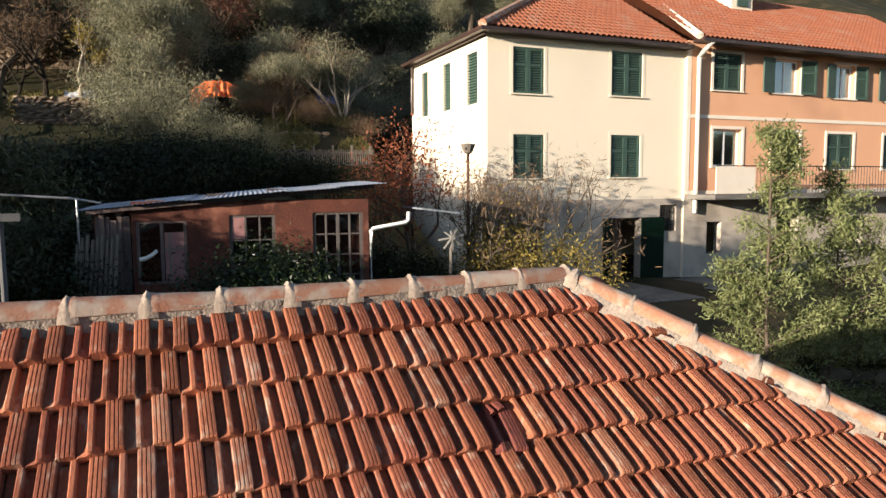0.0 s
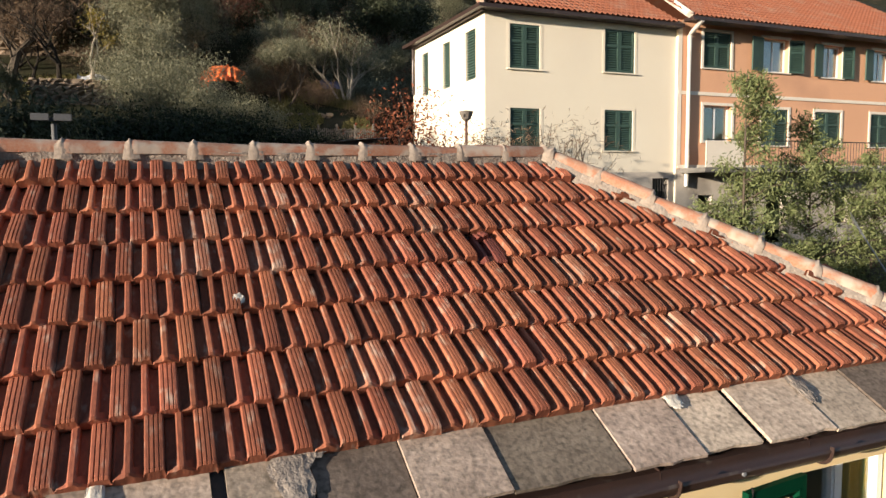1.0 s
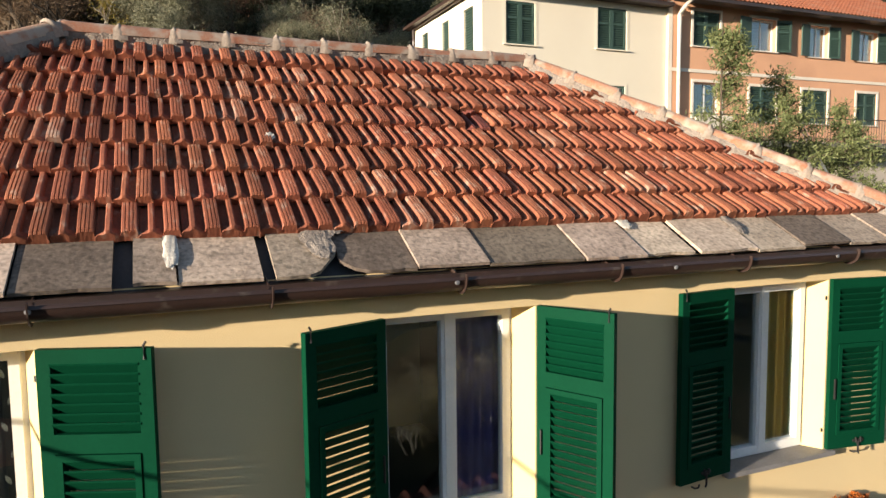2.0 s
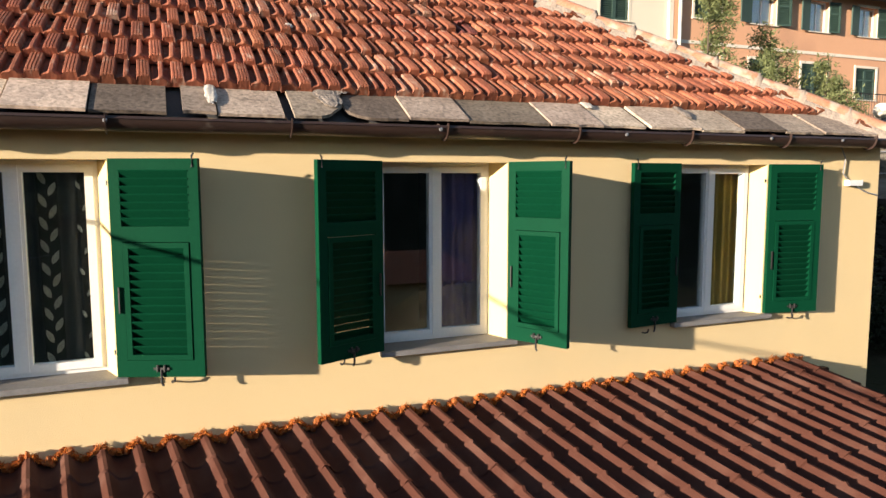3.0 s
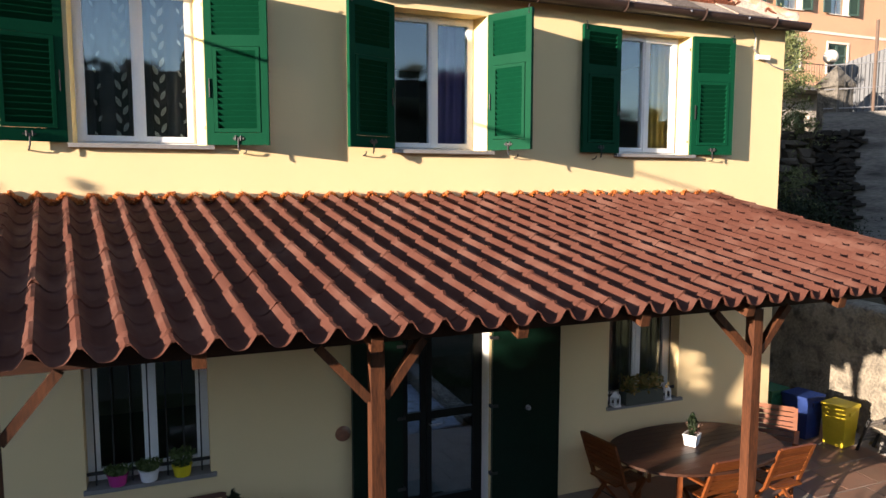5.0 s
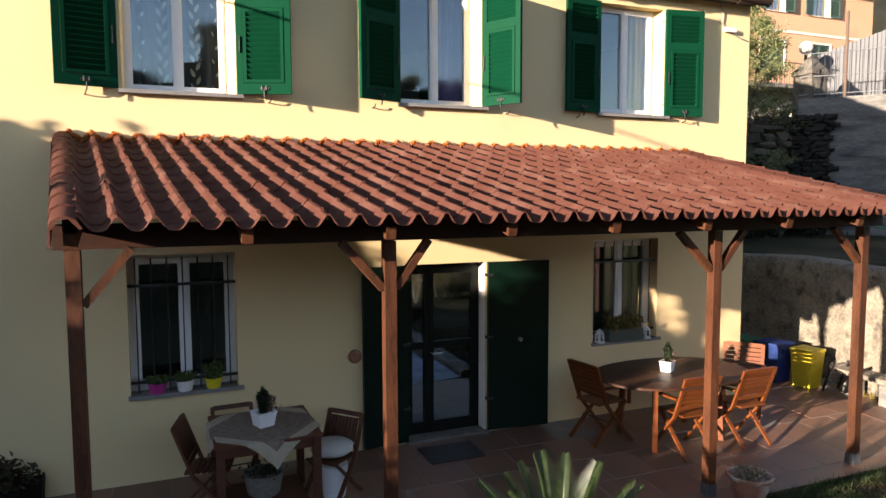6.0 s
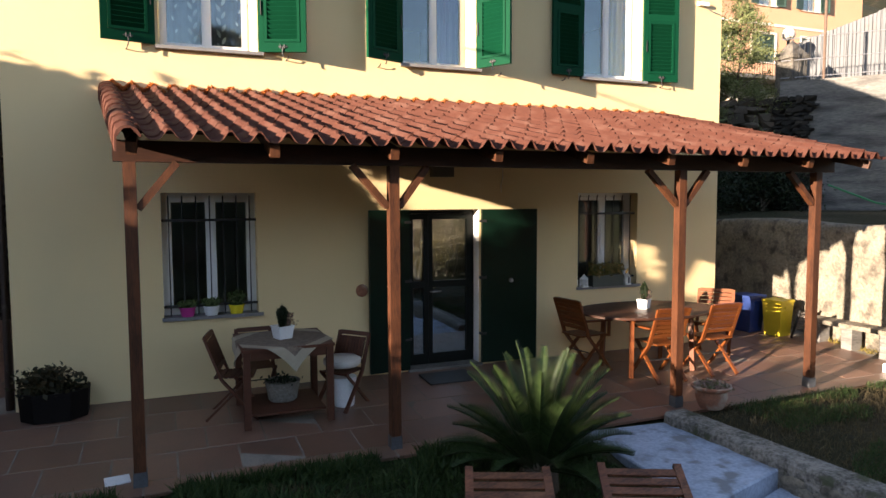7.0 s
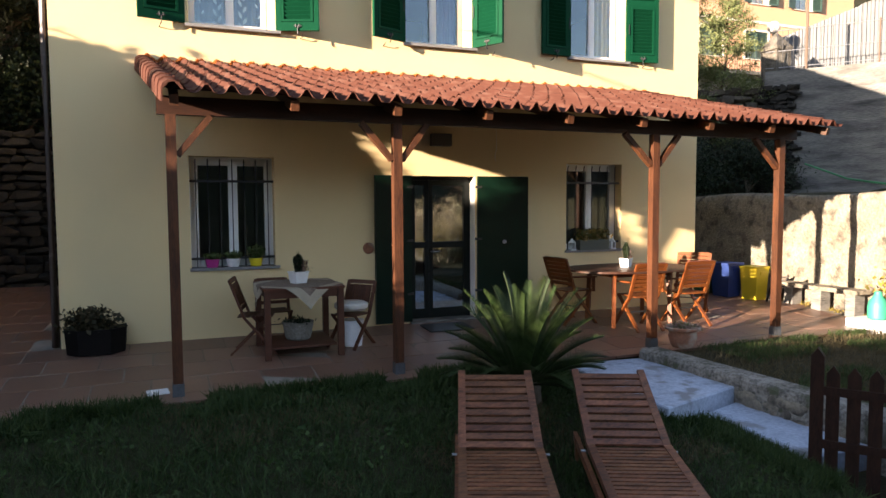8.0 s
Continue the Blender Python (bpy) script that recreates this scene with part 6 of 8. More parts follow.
for i in range(95):
    y = -3.2 + 8.2 * i / 94
    col = []
    for j in range(20):
        z = -0.2 + (1.98 + 0.03 * math.sin(y * 2.1)) * j / 19
        x = 6.20 + 0.05 * noise.noise(Vector((y * 2.2, z * 2.2, 4))) + 0.022 * noise.noise(Vector((y * 8, z * 8, 1)))
        col.append(bm.verts.new((x, y, z)))
    t = col[-1].co
    col.append(bm.verts.new((t.x + 0.06, y, t.z + 0.035)))
    col.append(bm.verts.new((t.x + 0.40, y, t.z + 0.03)))
    col.append(bm.verts.new((t.x + 0.42, y, -0.2)))
    rows_.append(col)
for q, w in zip(rows_, rows_[1:]):
    for j in range(len(q) - 1):
        bm.faces.new((q[j], q[j + 1], w[j + 1], w[j]))
bm.faces.new(rows_[0])
bm.faces.new(rows_[-1][::-1])
bmesh.ops.recalc_face_normals(bm, faces=bm.faces)
solid("wall_east", bm, RETAIN, "rough plastered stone retaining wall along the patio", smooth=True)

# upper concrete wall, its pillar and the fenced terrace
CA, CB = Vector((10.75, 4.55, 0)), Vector((15.4, -0.97, 0))
cd = (CB - CA).normalized()
cn = Vector((cd.y, -cd.x, 0))
bm = bmesh.new()
add_beam(bm, CA + Vector((0, 0, 3.3)), CB + Vector((0, 0, 3.3)), 0.35, 3.2)
upper = solid("wall_upper", bm, CONCRETE, "stained grey concrete retaining wall")
bm = bmesh.new()
for k in range(7):
    z = 2.1 + k * 0.42
    add_beam(bm, CA + cn * 0.176 + Vector((0, 0, z)), CB + cn * 0.176 + Vector((0, 0, z)), 0.006, 0.012)
part("board_mark", bm, CONCRETE, upper)
pillar = thing("stone_pillar", "weathered stone gate pillar with a pointed cap", "pillar")
bm = bmesh.new()
pc = CA + Vector((0.36, 0.02, 0.0))
add_box(bm, pc.x - 0.24, pc.x + 0.24, pc.y - 0.24, pc.y + 0.24, 1.8, 5.50)
bmesh.ops.subdivide_edges(bm, edges=bm.edges, cuts=7, use_grid_fill=True)
for v in bm.verts:
    v.co += Vector((1, 1, 0.3)) * 0.06 * noise.noise(v.co * 3.1)
PILLAR = material("lichened_pillar_stone", (0.17, 0.152, 0.128), (0.06, 0.054, 0.046), scale=5, fine=26, rough=0.95, bump=0.9, mix=0.5, bump_size=0.03, spec=0.1)
part("shaft", bm, PILLAR, pillar)
bm = bmesh.new()
ring = [bm.verts.new(pc + Vector((u, v, w))) for w, s in ((5.46, 0.27), (5.54, 0.27)) for u, v in ((-s, -s), (s, -s), (s, s), (-s, s))]
tip = bm.verts.new(pc + Vector((0.02, 0.01, 5.94)))
for k in range(4):
    bm.faces.new((ring[k], ring[(k + 1) % 4], ring[4 + (k + 1) % 4], ring[4 + k]))
    bm.faces.new((ring[4 + k], ring[4 + (k + 1) % 4], tip))
bm.faces.new(ring[3::-1])
part("cap", bm, PILLAR, pillar, "pointed weathered stone cap")
rubble_wall("wall_stairs", "crumbling dry-stone wall below the pillar", (9.1, 5.7), (10.6, 4.6), 1.75, 4.4, 0.3, 82, size=0.36)
rubble_wall("wall_pier", "dark mossy dry-stone end of the concrete wall", tuple((CA + cn * 0.19)[:2]), tuple((CA + cd * 0.6 + cn * 0.19)[:2]), 1.8, 4.5, 0.05, 87, size=0.19, mat=SHADE_MOSS_STONE, flat=0.3)
globe = thing("street_lamp", "globe lamp on a dark post", "lamp")
gp = Vector((11.7, 5.2, 0))
bm = bmesh.new()
add_tube(bm, [gp + Vector((0, 0, 4.4)), gp + Vector((0, 0, 6.1))], 0.035, 8)
part("pole", bm, BLACK, globe)
bm = bmesh.new()
bmesh.ops.create_uvsphere(bm, u_segments=16, v_segments=10, radius=0.16, matrix=Matrix.Translation(gp + Vector((0, 0, 6.25))))
part("globe", bm, TRIM, globe, smooth=True)
fence = thing("railing", "thin iron railing with rusty posts on the concrete wall", "fence")
for i in range(5):
    p = CA + cd * (0.9 + 1.5 * i)
    bm = bmesh.new()
    add_tube(bm, [p + Vector((0, 0, 4.88)), p + Vector((0, 0, 5.95 if i else 6.75))], 0.020 if i else 0.032, 8)
    part("post", bm, material("rusty_iron", (0.12, 0.075, 0.05), (0.09, 0.06, 0.045), scale=9, rough=0.9), fence)
for z in (5.0, 5.4, 5.9):
    bm = bmesh.new()
    add_tube(bm, [CA + Vector((0, 0, z)), CB + Vector((0, 0, z))], 0.012, 5)
    part("rail", bm, STEEL, fence)
for i in range(11):
    p = CA + cd * (0.25 + 0.12 * i)
    bm = bmesh.new()
    add_tube(bm, [p + Vector((0, 0, 4.9)), p + Vector((0, 0, 5.9))], 0.008, 4)
    part("bar", bm, BLACK, fence)
GALV = material("galvanised_sheet", (0.105, 0.108, 0.112), (0.085, 0.088, 0.092), scale=2, fine=30, rough=0.5, bump=0.1, stain=(0.09, 0.08, 0.07), stain_scale=2.5, stain_at=(0.6, 0.75))
screen = thing("screen", "pale grey corrugated metal fence panels", "fence")
for k in range(4):
    bm = bmesh.new()
    base = CA - cn * 2.2 + cd * (0.1 + 2.0 * k)
    n = 48
    vs = []
    for i in range(n + 1):
        p = base + cd * (2.06 * (i + (0.5 if i % 2 else 0.0)) / n) + cn * (0.004 * k + 0.014 * (1 if i % 4 > 1 else -1))
        top = 6.15 + 0.34 * (2.0 * k + 2.0 * i / n)
        vs.append((bm.verts.new(p + Vector((0, 0, 4.5))), bm.verts.new(p + Vector((0, 0, top)))))
    for q, w in zip(vs, vs[1:]):
        bm.faces.new((q[0], w[0], w[1], q[1]))
    part("panel", bm, GALV, screen)
for x, y, s in ((9.4, 3.9, 0.6), (7.2, 3.9, 0.6), (7.9, 4.6, 0.7)):
    c = copy_thing(kinds[3], Matrix.Translation((x, y, 1.7)) @ Matrix.Scale(s, 4))
    tagged(c, "dark green shrub on the terrace above the patio")

pipe = thing("handrail", "thin green tube rail sloping along the bank", "rail")
bm = bmesh.new()
add_tube(bm, [(8.0, 1.0, 2.40), (8.0, 0.12, 2.09), (8.0, -0.58, 1.98), (8.0, -1.6, 1.92)], 0.018, 8)
part("tube", bm, material("green_tube_paint", (0.02, 0.20, 0.07), (0.015, 0.15, 0.05), scale=8, fine=50, rough=0.5), pipe)

# steps and edging
BLUE = material("painted_grey_concrete", (0.40, 0.455, 0.55), (0.25, 0.29, 0.355), scale=3.5, fine=30, rough=0.8, bump=0.4, mix=0.5, stain=(0.19, 0.20, 0.215), stain_scale=4.5, stain_at=(0.52, 0.64), bump_size=0.006)


def slab_mesh(corners, z0, z1):
    bm = bmesh.new()
    lo, hi = [bm.verts.new((*p, z0)) for p in corners], [bm.verts.new((*p, z1)) for p in corners]
    bm.faces.new(hi)
    bm.faces.new(lo[::-1])
    for i in range(len(lo)):
        j = (i + 1) % len(lo)
        bm.faces.new((lo[i], lo[j], hi[j], hi[i]))
    bmesh.ops.recalc_face_normals(bm, faces=bm.faces)
    return bm


steps = thing("garden_steps", "grey-blue concrete garden steps", "steps", kind="structure")
part("step", slab_mesh([(0.70, -2.28), (1.60, -2.36), (1.68, -3.66), (0.64, -3.97)], -0.5, -0.025), BLUE, steps, bevel=0.012)
part("step", slab_mesh([(1.08, -3.86), (1.68, -3.67), (1.74, -4.95), (1.20, -4.95)], -0.6, -0.17), BLUE, steps, bevel=0.012)
bm = bmesh.new()
ed = []
for i in range(60):
    t = i / 59
    c = Vector((1.63 + 0.16 * t, -2.36 - 3.6 * t, 0))
    o = 0.02 * noise.noise(Vector((c.y * 5, 0, 0)))
    ed.append([bm.verts.new(c + Vector(p)) for p in ((-0.04 + o, 0, -0.7), (-0.04 + o * 1.5, 0, -0.05), (-0.03 + o, 0, 0.05 + o * 0.6), (0.0, 0, 0.075 + o * 0.5), (0.22, 0, 0.08), (0.26, 0, 0.02), (0.27, 0, -0.7))])
for q, w in zip(ed, ed[1:]):
    for j in range(6):
        bm.faces.new((q[j], q[j + 1], w[j + 1], w[j]))
bm.faces.new(ed[0])
bmesh.ops.recalc_face_normals(bm, faces=bm.faces)
KERB = material("worn_pale_kerb", (0.27, 0.245, 0.21), (0.08, 0.07, 0.058), scale=6, fine=34, rough=0.95, bump=1.0, mix=0.42, stain=(0.08, 0.085, 0.05), stain_scale=6, stain_at=(0.56, 0.66), bump_size=0.02, spec=0.15)
solid("kerb", bm, KERB, "worn concrete and stone garden edging")
rng = random.Random(4)
edging = thing("edging_stones", "pale stones set in the garden edging", "stones", kind="structure")
for i in range(34):
    y = -3.75 - 2.0 * rng.random()
    x = 1.59 + 0.044 * (-2.36 - y)
    bm = bmesh.new()
    bmesh.ops.create_icosphere(bm, subdivisions=2, radius=0.5, matrix=pose(x + 0.012, y, -0.02 - 0.28 * rng.random()) @ Matrix.Diagonal((0.06, rng.uniform(0.10, 0.24), rng.uniform(0.07, 0.13), 1)))
    for v in bm.verts:
        v.co += Vector((1, 0.4, 0.7)) * 0.012 * noise.noise(v.co * 14)
    part("stone", bm, RETAIN, edging, smooth=40)

# ---- added shading hedge and lawn ----
# unseen hedge; its heights along y are shaped to cast the patio's shade
SHADE_HEDGE = [(9.0, 4.4), (3.0, 4.3), (-0.8, 4.15), (-1.5, 4.12), (-1.95, 4.08), (-2.10, 3.80), (-2.24, 3.28), (-2.78, 3.22), (-2.86, 3.72), (-3.20, 3.68), (-3.28, 3.12), (-3.4, 3.0), (-3.8, 2.7), (-4.2, 1.95), (-4.6, 1.9), (-5.4, 1.95), (-6.2, 2.05), (-7.2, 2.4), (-9.0, 2.6), (-10.8, 2.5), (-12.2, 1.9), (-18.0, 1.8)]


def hedge_top(y):
    for (a, za), (b, zb) in zip(SHADE_HEDGE, SHADE_HEDGE[1:]):
        if b <= y <= a:
            return zb + (za - zb) * (y - b) / (a - b)
    return 2.5


rng = random.Random(91)
hedge = thing("hedge", "unseen evergreen hedge added to shade the patio and lawn", "hedge")
bm = bmesh.new()
cols = []
for i in range(150):
    y = 8.8 - 26.5 * i / 149
    t = hedge_top(y) - 0.14 + 0.16 * noise.noise(Vector((y * 2.3, 0, 5)))
    g = ground_z(-8, y)
    cols.append([bm.verts.new((-8 + u + 0.15 * noise.noise(Vector((y * 1.5, z, u))), y, z)) for u, z in ((-0.5, g - 0.3), (-0.5, g + (t - g) * 0.5), (-0.42, t - 0.25), (-0.1, t), (0.15, t), (0.42, t - 0.25), (0.5, g + (t - g) * 0.5), (0.5, g - 0.3))])
for q, w in zip(cols, cols[1:]):
    for j in range(7):
        bm.faces.new((q[j], q[j + 1], w[j + 1], w[j]))
part("core", bm, BARK, hedge)
pts = []
for i in range(15000):
    y = 8.6 - 26 * rng.random()
    t, g = hedge_top(y), ground_z(-8, y)
    if rng.random() < 0.55:
        pts.append((-8 + rng.gauss(0, 0.28), y, t - 0.2 + rng.gauss(0, 0.14)))
    else:
        pts.append((-8 + rng.choice((-1, 1)) * (0.5 + rng.gauss(0, 0.06)), y, g + (t - g) * rng.random()))
part("leaves", leaf_mesh("leaves", pts, 0.13, rng, EVERGREEN), None, hedge)

GRASS = leaf_material("grass_blade", (0.012, 0.034, 0.008), (0.056, 0.088, 0.026), rough=0.6, through_light=0.25)
DRY = leaf_material("dry_grass_blade", (0.060, 0.047, 0.024), (0.125, 0.098, 0.052), rough=0.8, through_light=0.25)
rng = random.Random(17)


def turf(name, label, count, spot, mat, length, keep=lambda x, y: True):
    pts = []
    while len(pts) < count:
        x, y = spot()
        if keep(x, y):
            pts.append((x, y, ground_z(x, y) + length * 0.36))
    me = leaf_mesh(name, pts, length, rng, mat, 0.065, droop=(0, 0, 1.7))
    tagged(new(name, me), label, "grass", kind="stuff")


off_steps = lambda x, y: not (0.55 < x < 1.85 and y > -4.0) and not (0.98 < x < 1.85) and not (x < -0.3 and y > -2.28)
turf("grass", "dense green lawn grass", 70000, lambda: (rng.uniform(-5.2, 1.4), -2.22 - 4.4 * rng.random() ** 1.1), GRASS, 0.085, lambda x, y: off_steps(x, y) and noise.noise(Vector((x * 0.9, y * 0.9, 2))) > -0.45)
turf("tall_grass", "loose longer tufts of lawn grass", 9000, lambda: (rng.uniform(-4.8, 1.0), -2.3 - 3.4 * rng.random()), GRASS, 0.14, lambda x, y: off_steps(x, y) and noise.noise(Vector((x * 1.6, y * 1.6, 7))) > 0.05)
turf("dry_grass", "dry straw-coloured grass on the raised bed", 18000, lambda: (rng.uniform(1.85, 6.1), rng.uniform(-6.0, -2.35)), DRY, 0.09)
turf("grass", "green weeds in the raised bed", 11000, lambda: (rng.uniform(1.85, 6.1), rng.uniform(-5.0, -2.28)), GRASS, 0.11, lambda x, y: noise.noise(Vector((x * 1.2, y * 1.6, 12))) > 0.0)
pts = []
for i in range(11000):
    x, y = rng.uniform(-6.0, 1.4), -2.3 - 3.6 * rng.random()
    if off_steps(x, y) and noise.noise(Vector((x * 1.9, y * 1.9, 21))) > 0.12:
        pts.append((x, y, ground_z(x, y) + 0.05 * rng.random()))
WEED = leaf_material("broad_weed_leaf", (0.022, 0.055, 0.012), (0.065, 0.110, 0.030), rough=0.5, through_light=0.25)
tagged(new("weeds", leaf_mesh("weeds", pts, 0.045, rng, WEED, 0.7)), "low broad-leaved weeds in the lawn", "weeds", kind="stuff")
turf("dry_grass", "dry straw on the lower lawn", 8000, lambda: (rng.uniform(-4.5, 1.0), -2.25 - 2.4 * rng.random()), DRY, 0.10, lambda x, y: off_steps(x, y) and noise.noise(Vector((x * 1.3, y * 1.3, 3))) > 0.1)
turf("tall_grass", "clumps of tall weeds along the patio edge", 9000, lambda: (rng.uniform(-6.5, -0.4), -2.32 - 0.42 * rng.random() ** 1.6), GRASS, 0.20, lambda x, y: noise.noise(Vector((x * 2.1, y * 2.1, 15))) > -0.05)
turf("tall_grass", "long grass at the sides of the garden steps", 5000, lambda: (lambda k: (0.60 - 0.22 * k[0] ** 1.5 + 0.42 * smooth(-3.95, -4.15, k[1]), k[1]))((rng.random(), rng.uniform(-5.3, -3.2))), GRASS, 0.15)
turf("weeds", "green weeds at the foot of the wall", 700, lambda: (6.08 + rng.gauss(0, 0.05), rng.uniform(-2.2, -0.2)), GOLDEN, 0.14)

# ---- sago palm ----
FROND = leaf_material("sago_palm_leaf", (0.009, 0.021, 0.006), (0.040, 0.063, 0.022), rough=0.35, through_light=0.25)
palm = thing("sago_palm", "dark green sago palm with stiff arching fronds", "plant", at=pose(-0.22, -3.05, -0.2) @ Matrix.Scale(1.12, 4))
bm = bmesh.new()
add_lathe(bm, [(0.13, -0.1), (0.15, 0.08), (0.14, 0.2), (0.08, 0.28), (0.0, 0.3)], 12)
part("trunk", bm, BARK, palm, smooth=40)
rng = random.Random(8)
for i in range(46):
    a = i * 2.39996
    tier = i / 46
    up = 1.42 - 1.2 * tier + rng.gauss(0, 0.06)
    ln = 0.84 + 0.10 * rng.random() - 0.26 * tier
    d = Vector((math.cos(a), math.sin(a), 0))
    p, e = Vector((0, 0, 0.22)) + d * 0.05, up
    pts = [p]
    for k in range(14):
        e -= (0.022 + 0.036 * tier) * (k / 7)
        p = p + (d * math.cos(e) + Vector((0, 0, 1)) * math.sin(e)) * ln / 14
        pts.append(p)
    bm = bmesh.new()
    add_tube(bm, pts, 0.008, 5, 0.003, cap=False)
    side = d.cross(Vector((0, 0, 1))).normalized()
    for k in range(46):
        t = 0.14 + 0.86 * k / 45
        f = t * 14
        j = min(int(f), 13)
        c = pts[j].lerp(pts[j + 1], f - j)
        g = (pts[j + 1] - pts[j]).normalized()
        nrm = side.cross(g).normalized()
        w = 0.115 * math.sin(min(1, t * 1.7) * math.pi * 0.5) * (1 - 0.75 * max(0, t - 0.6) / 0.4)
        for s in (-1, 1):
            tip = c + side * s * w + g * w * 0.75 + nrm * w * 0.55
            q = [bm.verts.new(v) for v in (c - g * 0.007, c + g * 0.009, tip)]
            bm.faces.new(q)
    part("frond", bm, FROND, palm)

# ---- furniture ----
# the top slats are darker than the table's legs and aprons
TABLETOP = material("dark_tabletop", (0.060, 0.024, 0.013), (0.038, 0.015, 0.009), scale=5, fine=30, rough=0.5, bump=0.15, mix=0.6, spread=0.16, streak=(1, 3, 5), bump_size=0.002, spec=0.3)
TEAK = material("oiled_teak", (0.165, 0.046, 0.0115), (0.095, 0.026, 0.007), scale=5, fine=30, rough=0.4, bump=0.15, mix=0.6, spread=0.16, streak=(1, 3, 5), bump_size=0.002, spec=0.3)
DARKTEAK = material("dark_stained_wood", (0.105, 0.036, 0.017), (0.062, 0.021, 0.011), scale=5, fine=30, rough=0.6, bump=0.15, mix=1.0, spread=0.16, streak=(1, 3, 5), bump_size=0.002, spec=0.3)


def folding_chair(mat, label, upright_slats=False, arms=True):
    """A folding chair that faces -y: crossed legs, slatted seat and back."""
    ch = thing("folding_chair", label, "chair")
    for s in (-1, 1):
        x = s * 0.225
        bm = bmesh.new()
        for p, q in (((x, -0.27, 0.0), (x, 0.10, 0.44)), ((x, 0.10, 0.44), (x, 0.27, 0.90))):
            add_beam(bm, p, q, 0.026, 0.045, up=(1, 0, 0))
        part("leg", bm, mat, ch, bevel=0.004)
        bm = bmesh.new()
        x = s * 0.195
        add_beam(bm, (x, 0.27, 0.0), (x, -0.20, 0.46), 0.024, 0.042, up=(1, 0, 0))
        part("leg", bm, mat, ch, bevel=0.004)
        if arms:
            bm = bmesh.new()
            add_beam(bm, (s * 0.25, -0.24, 0.64), (s * 0.25, 0.17, 0.655), 0.050, 0.022)
            part("armrest", bm, mat, ch, bevel=0.005)
            bm = bmesh.new()
            add_beam(bm, (s * 0.25, -0.20, 0.44), (s * 0.25, -0.20, 0.64), 0.024, 0.036, up=(0, 1, 0))
            part("arm_post", bm, mat, ch)
    for i in range(8):
        bm = bmesh.new()
        y = -0.22 + 0.052 * i
        add_box(bm, -0.185, 0.185, y, y + 0.044, 0.445, 0.463)
        part("seat_slat", bm, mat, ch)
    lean = Matrix.Translation((0, 0.155, 0.59)) @ Matrix.Rotation(radians(-20.3), 4, 'X')
    if upright_slats:
        for i in range(8):
            bm = bmesh.new()
            x = -0.19 + 0.048 * i
            add_box(bm, x, x + 0.036, -0.010, 0.010, 0.0, 0.27, lean)
            part("back_slat", bm, mat, ch)
    else:
        for i in range(5):
            bm = bmesh.new()
            z = 0.005 + 0.056 * i
            add_box(bm, -0.212, 0.212, -0.010, 0.010, z, z + 0.046, lean)
            part("back_slat", bm, mat, ch)
    for z, h in ((-0.06, 0.045), (0.285, 0.055)):
        bm = bmesh.new()
        add_box(bm, -0.212, 0.212, -0.012, 0.012, z, z + h, lean)
        part("back_rail", bm, mat, ch, bevel=0.004)
    bm = bmesh.new()
    add_tube(bm, [(-0.235, 0.035, 0.235), (0.235, 0.035, 0.235)], 0.008, 6)
    part("pivot_rod", bm, BLACK, ch)
    return ch


base = folding_chair(TEAK, "slatted teak folding armchair at the oval table")
base.matrix_basis = pose(1.83, -0.60, floor_z(-0.60), 0, 0, 98) @ Matrix.Scale(0.98, 4)
tagged(base, group="chairs round the oval table")
for x, y, turn in ((2.50, -1.20, 178), (3.30, -1.18, 180), (3.84, -0.66, 309)):
    copy_thing(base, pose(x, y, floor_z(y), 0, 0, turn) @ Matrix.Scale(0.98, 4))
small = folding_chair(DARKTEAK, "dark slatted folding chair at the small table", upright_slats=True, arms=False)
small.matrix_basis = pose(-2.31, -0.76, floor_z(-0.76), 0, 0, 77) @ Matrix.Scale(0.9, 4)
tagged(small, group="chairs round the small table")
copy_thing(small, pose(-1.25, -0.86, floor_z(-0.86), 0, 0, -50) @ Matrix.Scale(0.9, 4))
broken = copy_thing(small, pose(-2.04, -0.36, floor_z(-0.36), 0, 0, 4) @ Matrix.Scale(0.88, 4))
for ch in list(broken.children):
    if ch.name.startswith("back_slat"):
        bpy.data.objects.remove(ch)
tagged(broken, "dark folding chair with an open back behind the small table")

oval = thing("oval_table", "oval slatted teak garden table", "table", at=pose(2.60, -0.85, floor_z(-0.85)))
n, a, b = 13, 0.92, 0.61
for i in range(n):
    y0, y1 = -b + 2 * b * i / n + 0.002, -b + 2 * b * (i + 1) / n - 0.002
    bm = bmesh.new()
    top = []
    for y in (y0, (y0 + y1) / 2, y1):
        half = a * (1 - min(0.995, abs(y / b)) ** 2.3) ** (1 / 2.3)
        top.append((half, y))
    ring = [(-h, y) for h, y in top] + [(h, y) for h, y in top[::-1]]
    lo, hi = [bm.verts.new((*p, 0.725)) for p in ring], [bm.verts.new((*p, 0.75)) for p in ring]
    bm.faces.new(hi[::-1])
    bm.faces.new(lo)
    for k in range(len(ring)):
        q = (k + 1) % len(ring)
        bm.faces.new((lo[k], hi[k], hi[q], lo[q]))
    bmesh.ops.recalc_face_normals(bm, faces=bm.faces)
    part("top_slat", bm, TABLETOP, oval)
for s in (-1, 1):
    for r in (-1, 1):
        bm = bmesh.new()
        add_beam(bm, (s * 0.46, r * 0.30, 0), (s * 0.44, r * 0.27, 0.70), 0.055, 0.055)
        part("leg", bm, TEAK, oval, bevel=0.006)
    bm = bmesh.new()
    add_beam(bm, (s * 0.44, -0.32, 0.685), (s * 0.44, 0.32, 0.685), 0.03, 0.07)
    part("apron", bm, TEAK, oval)
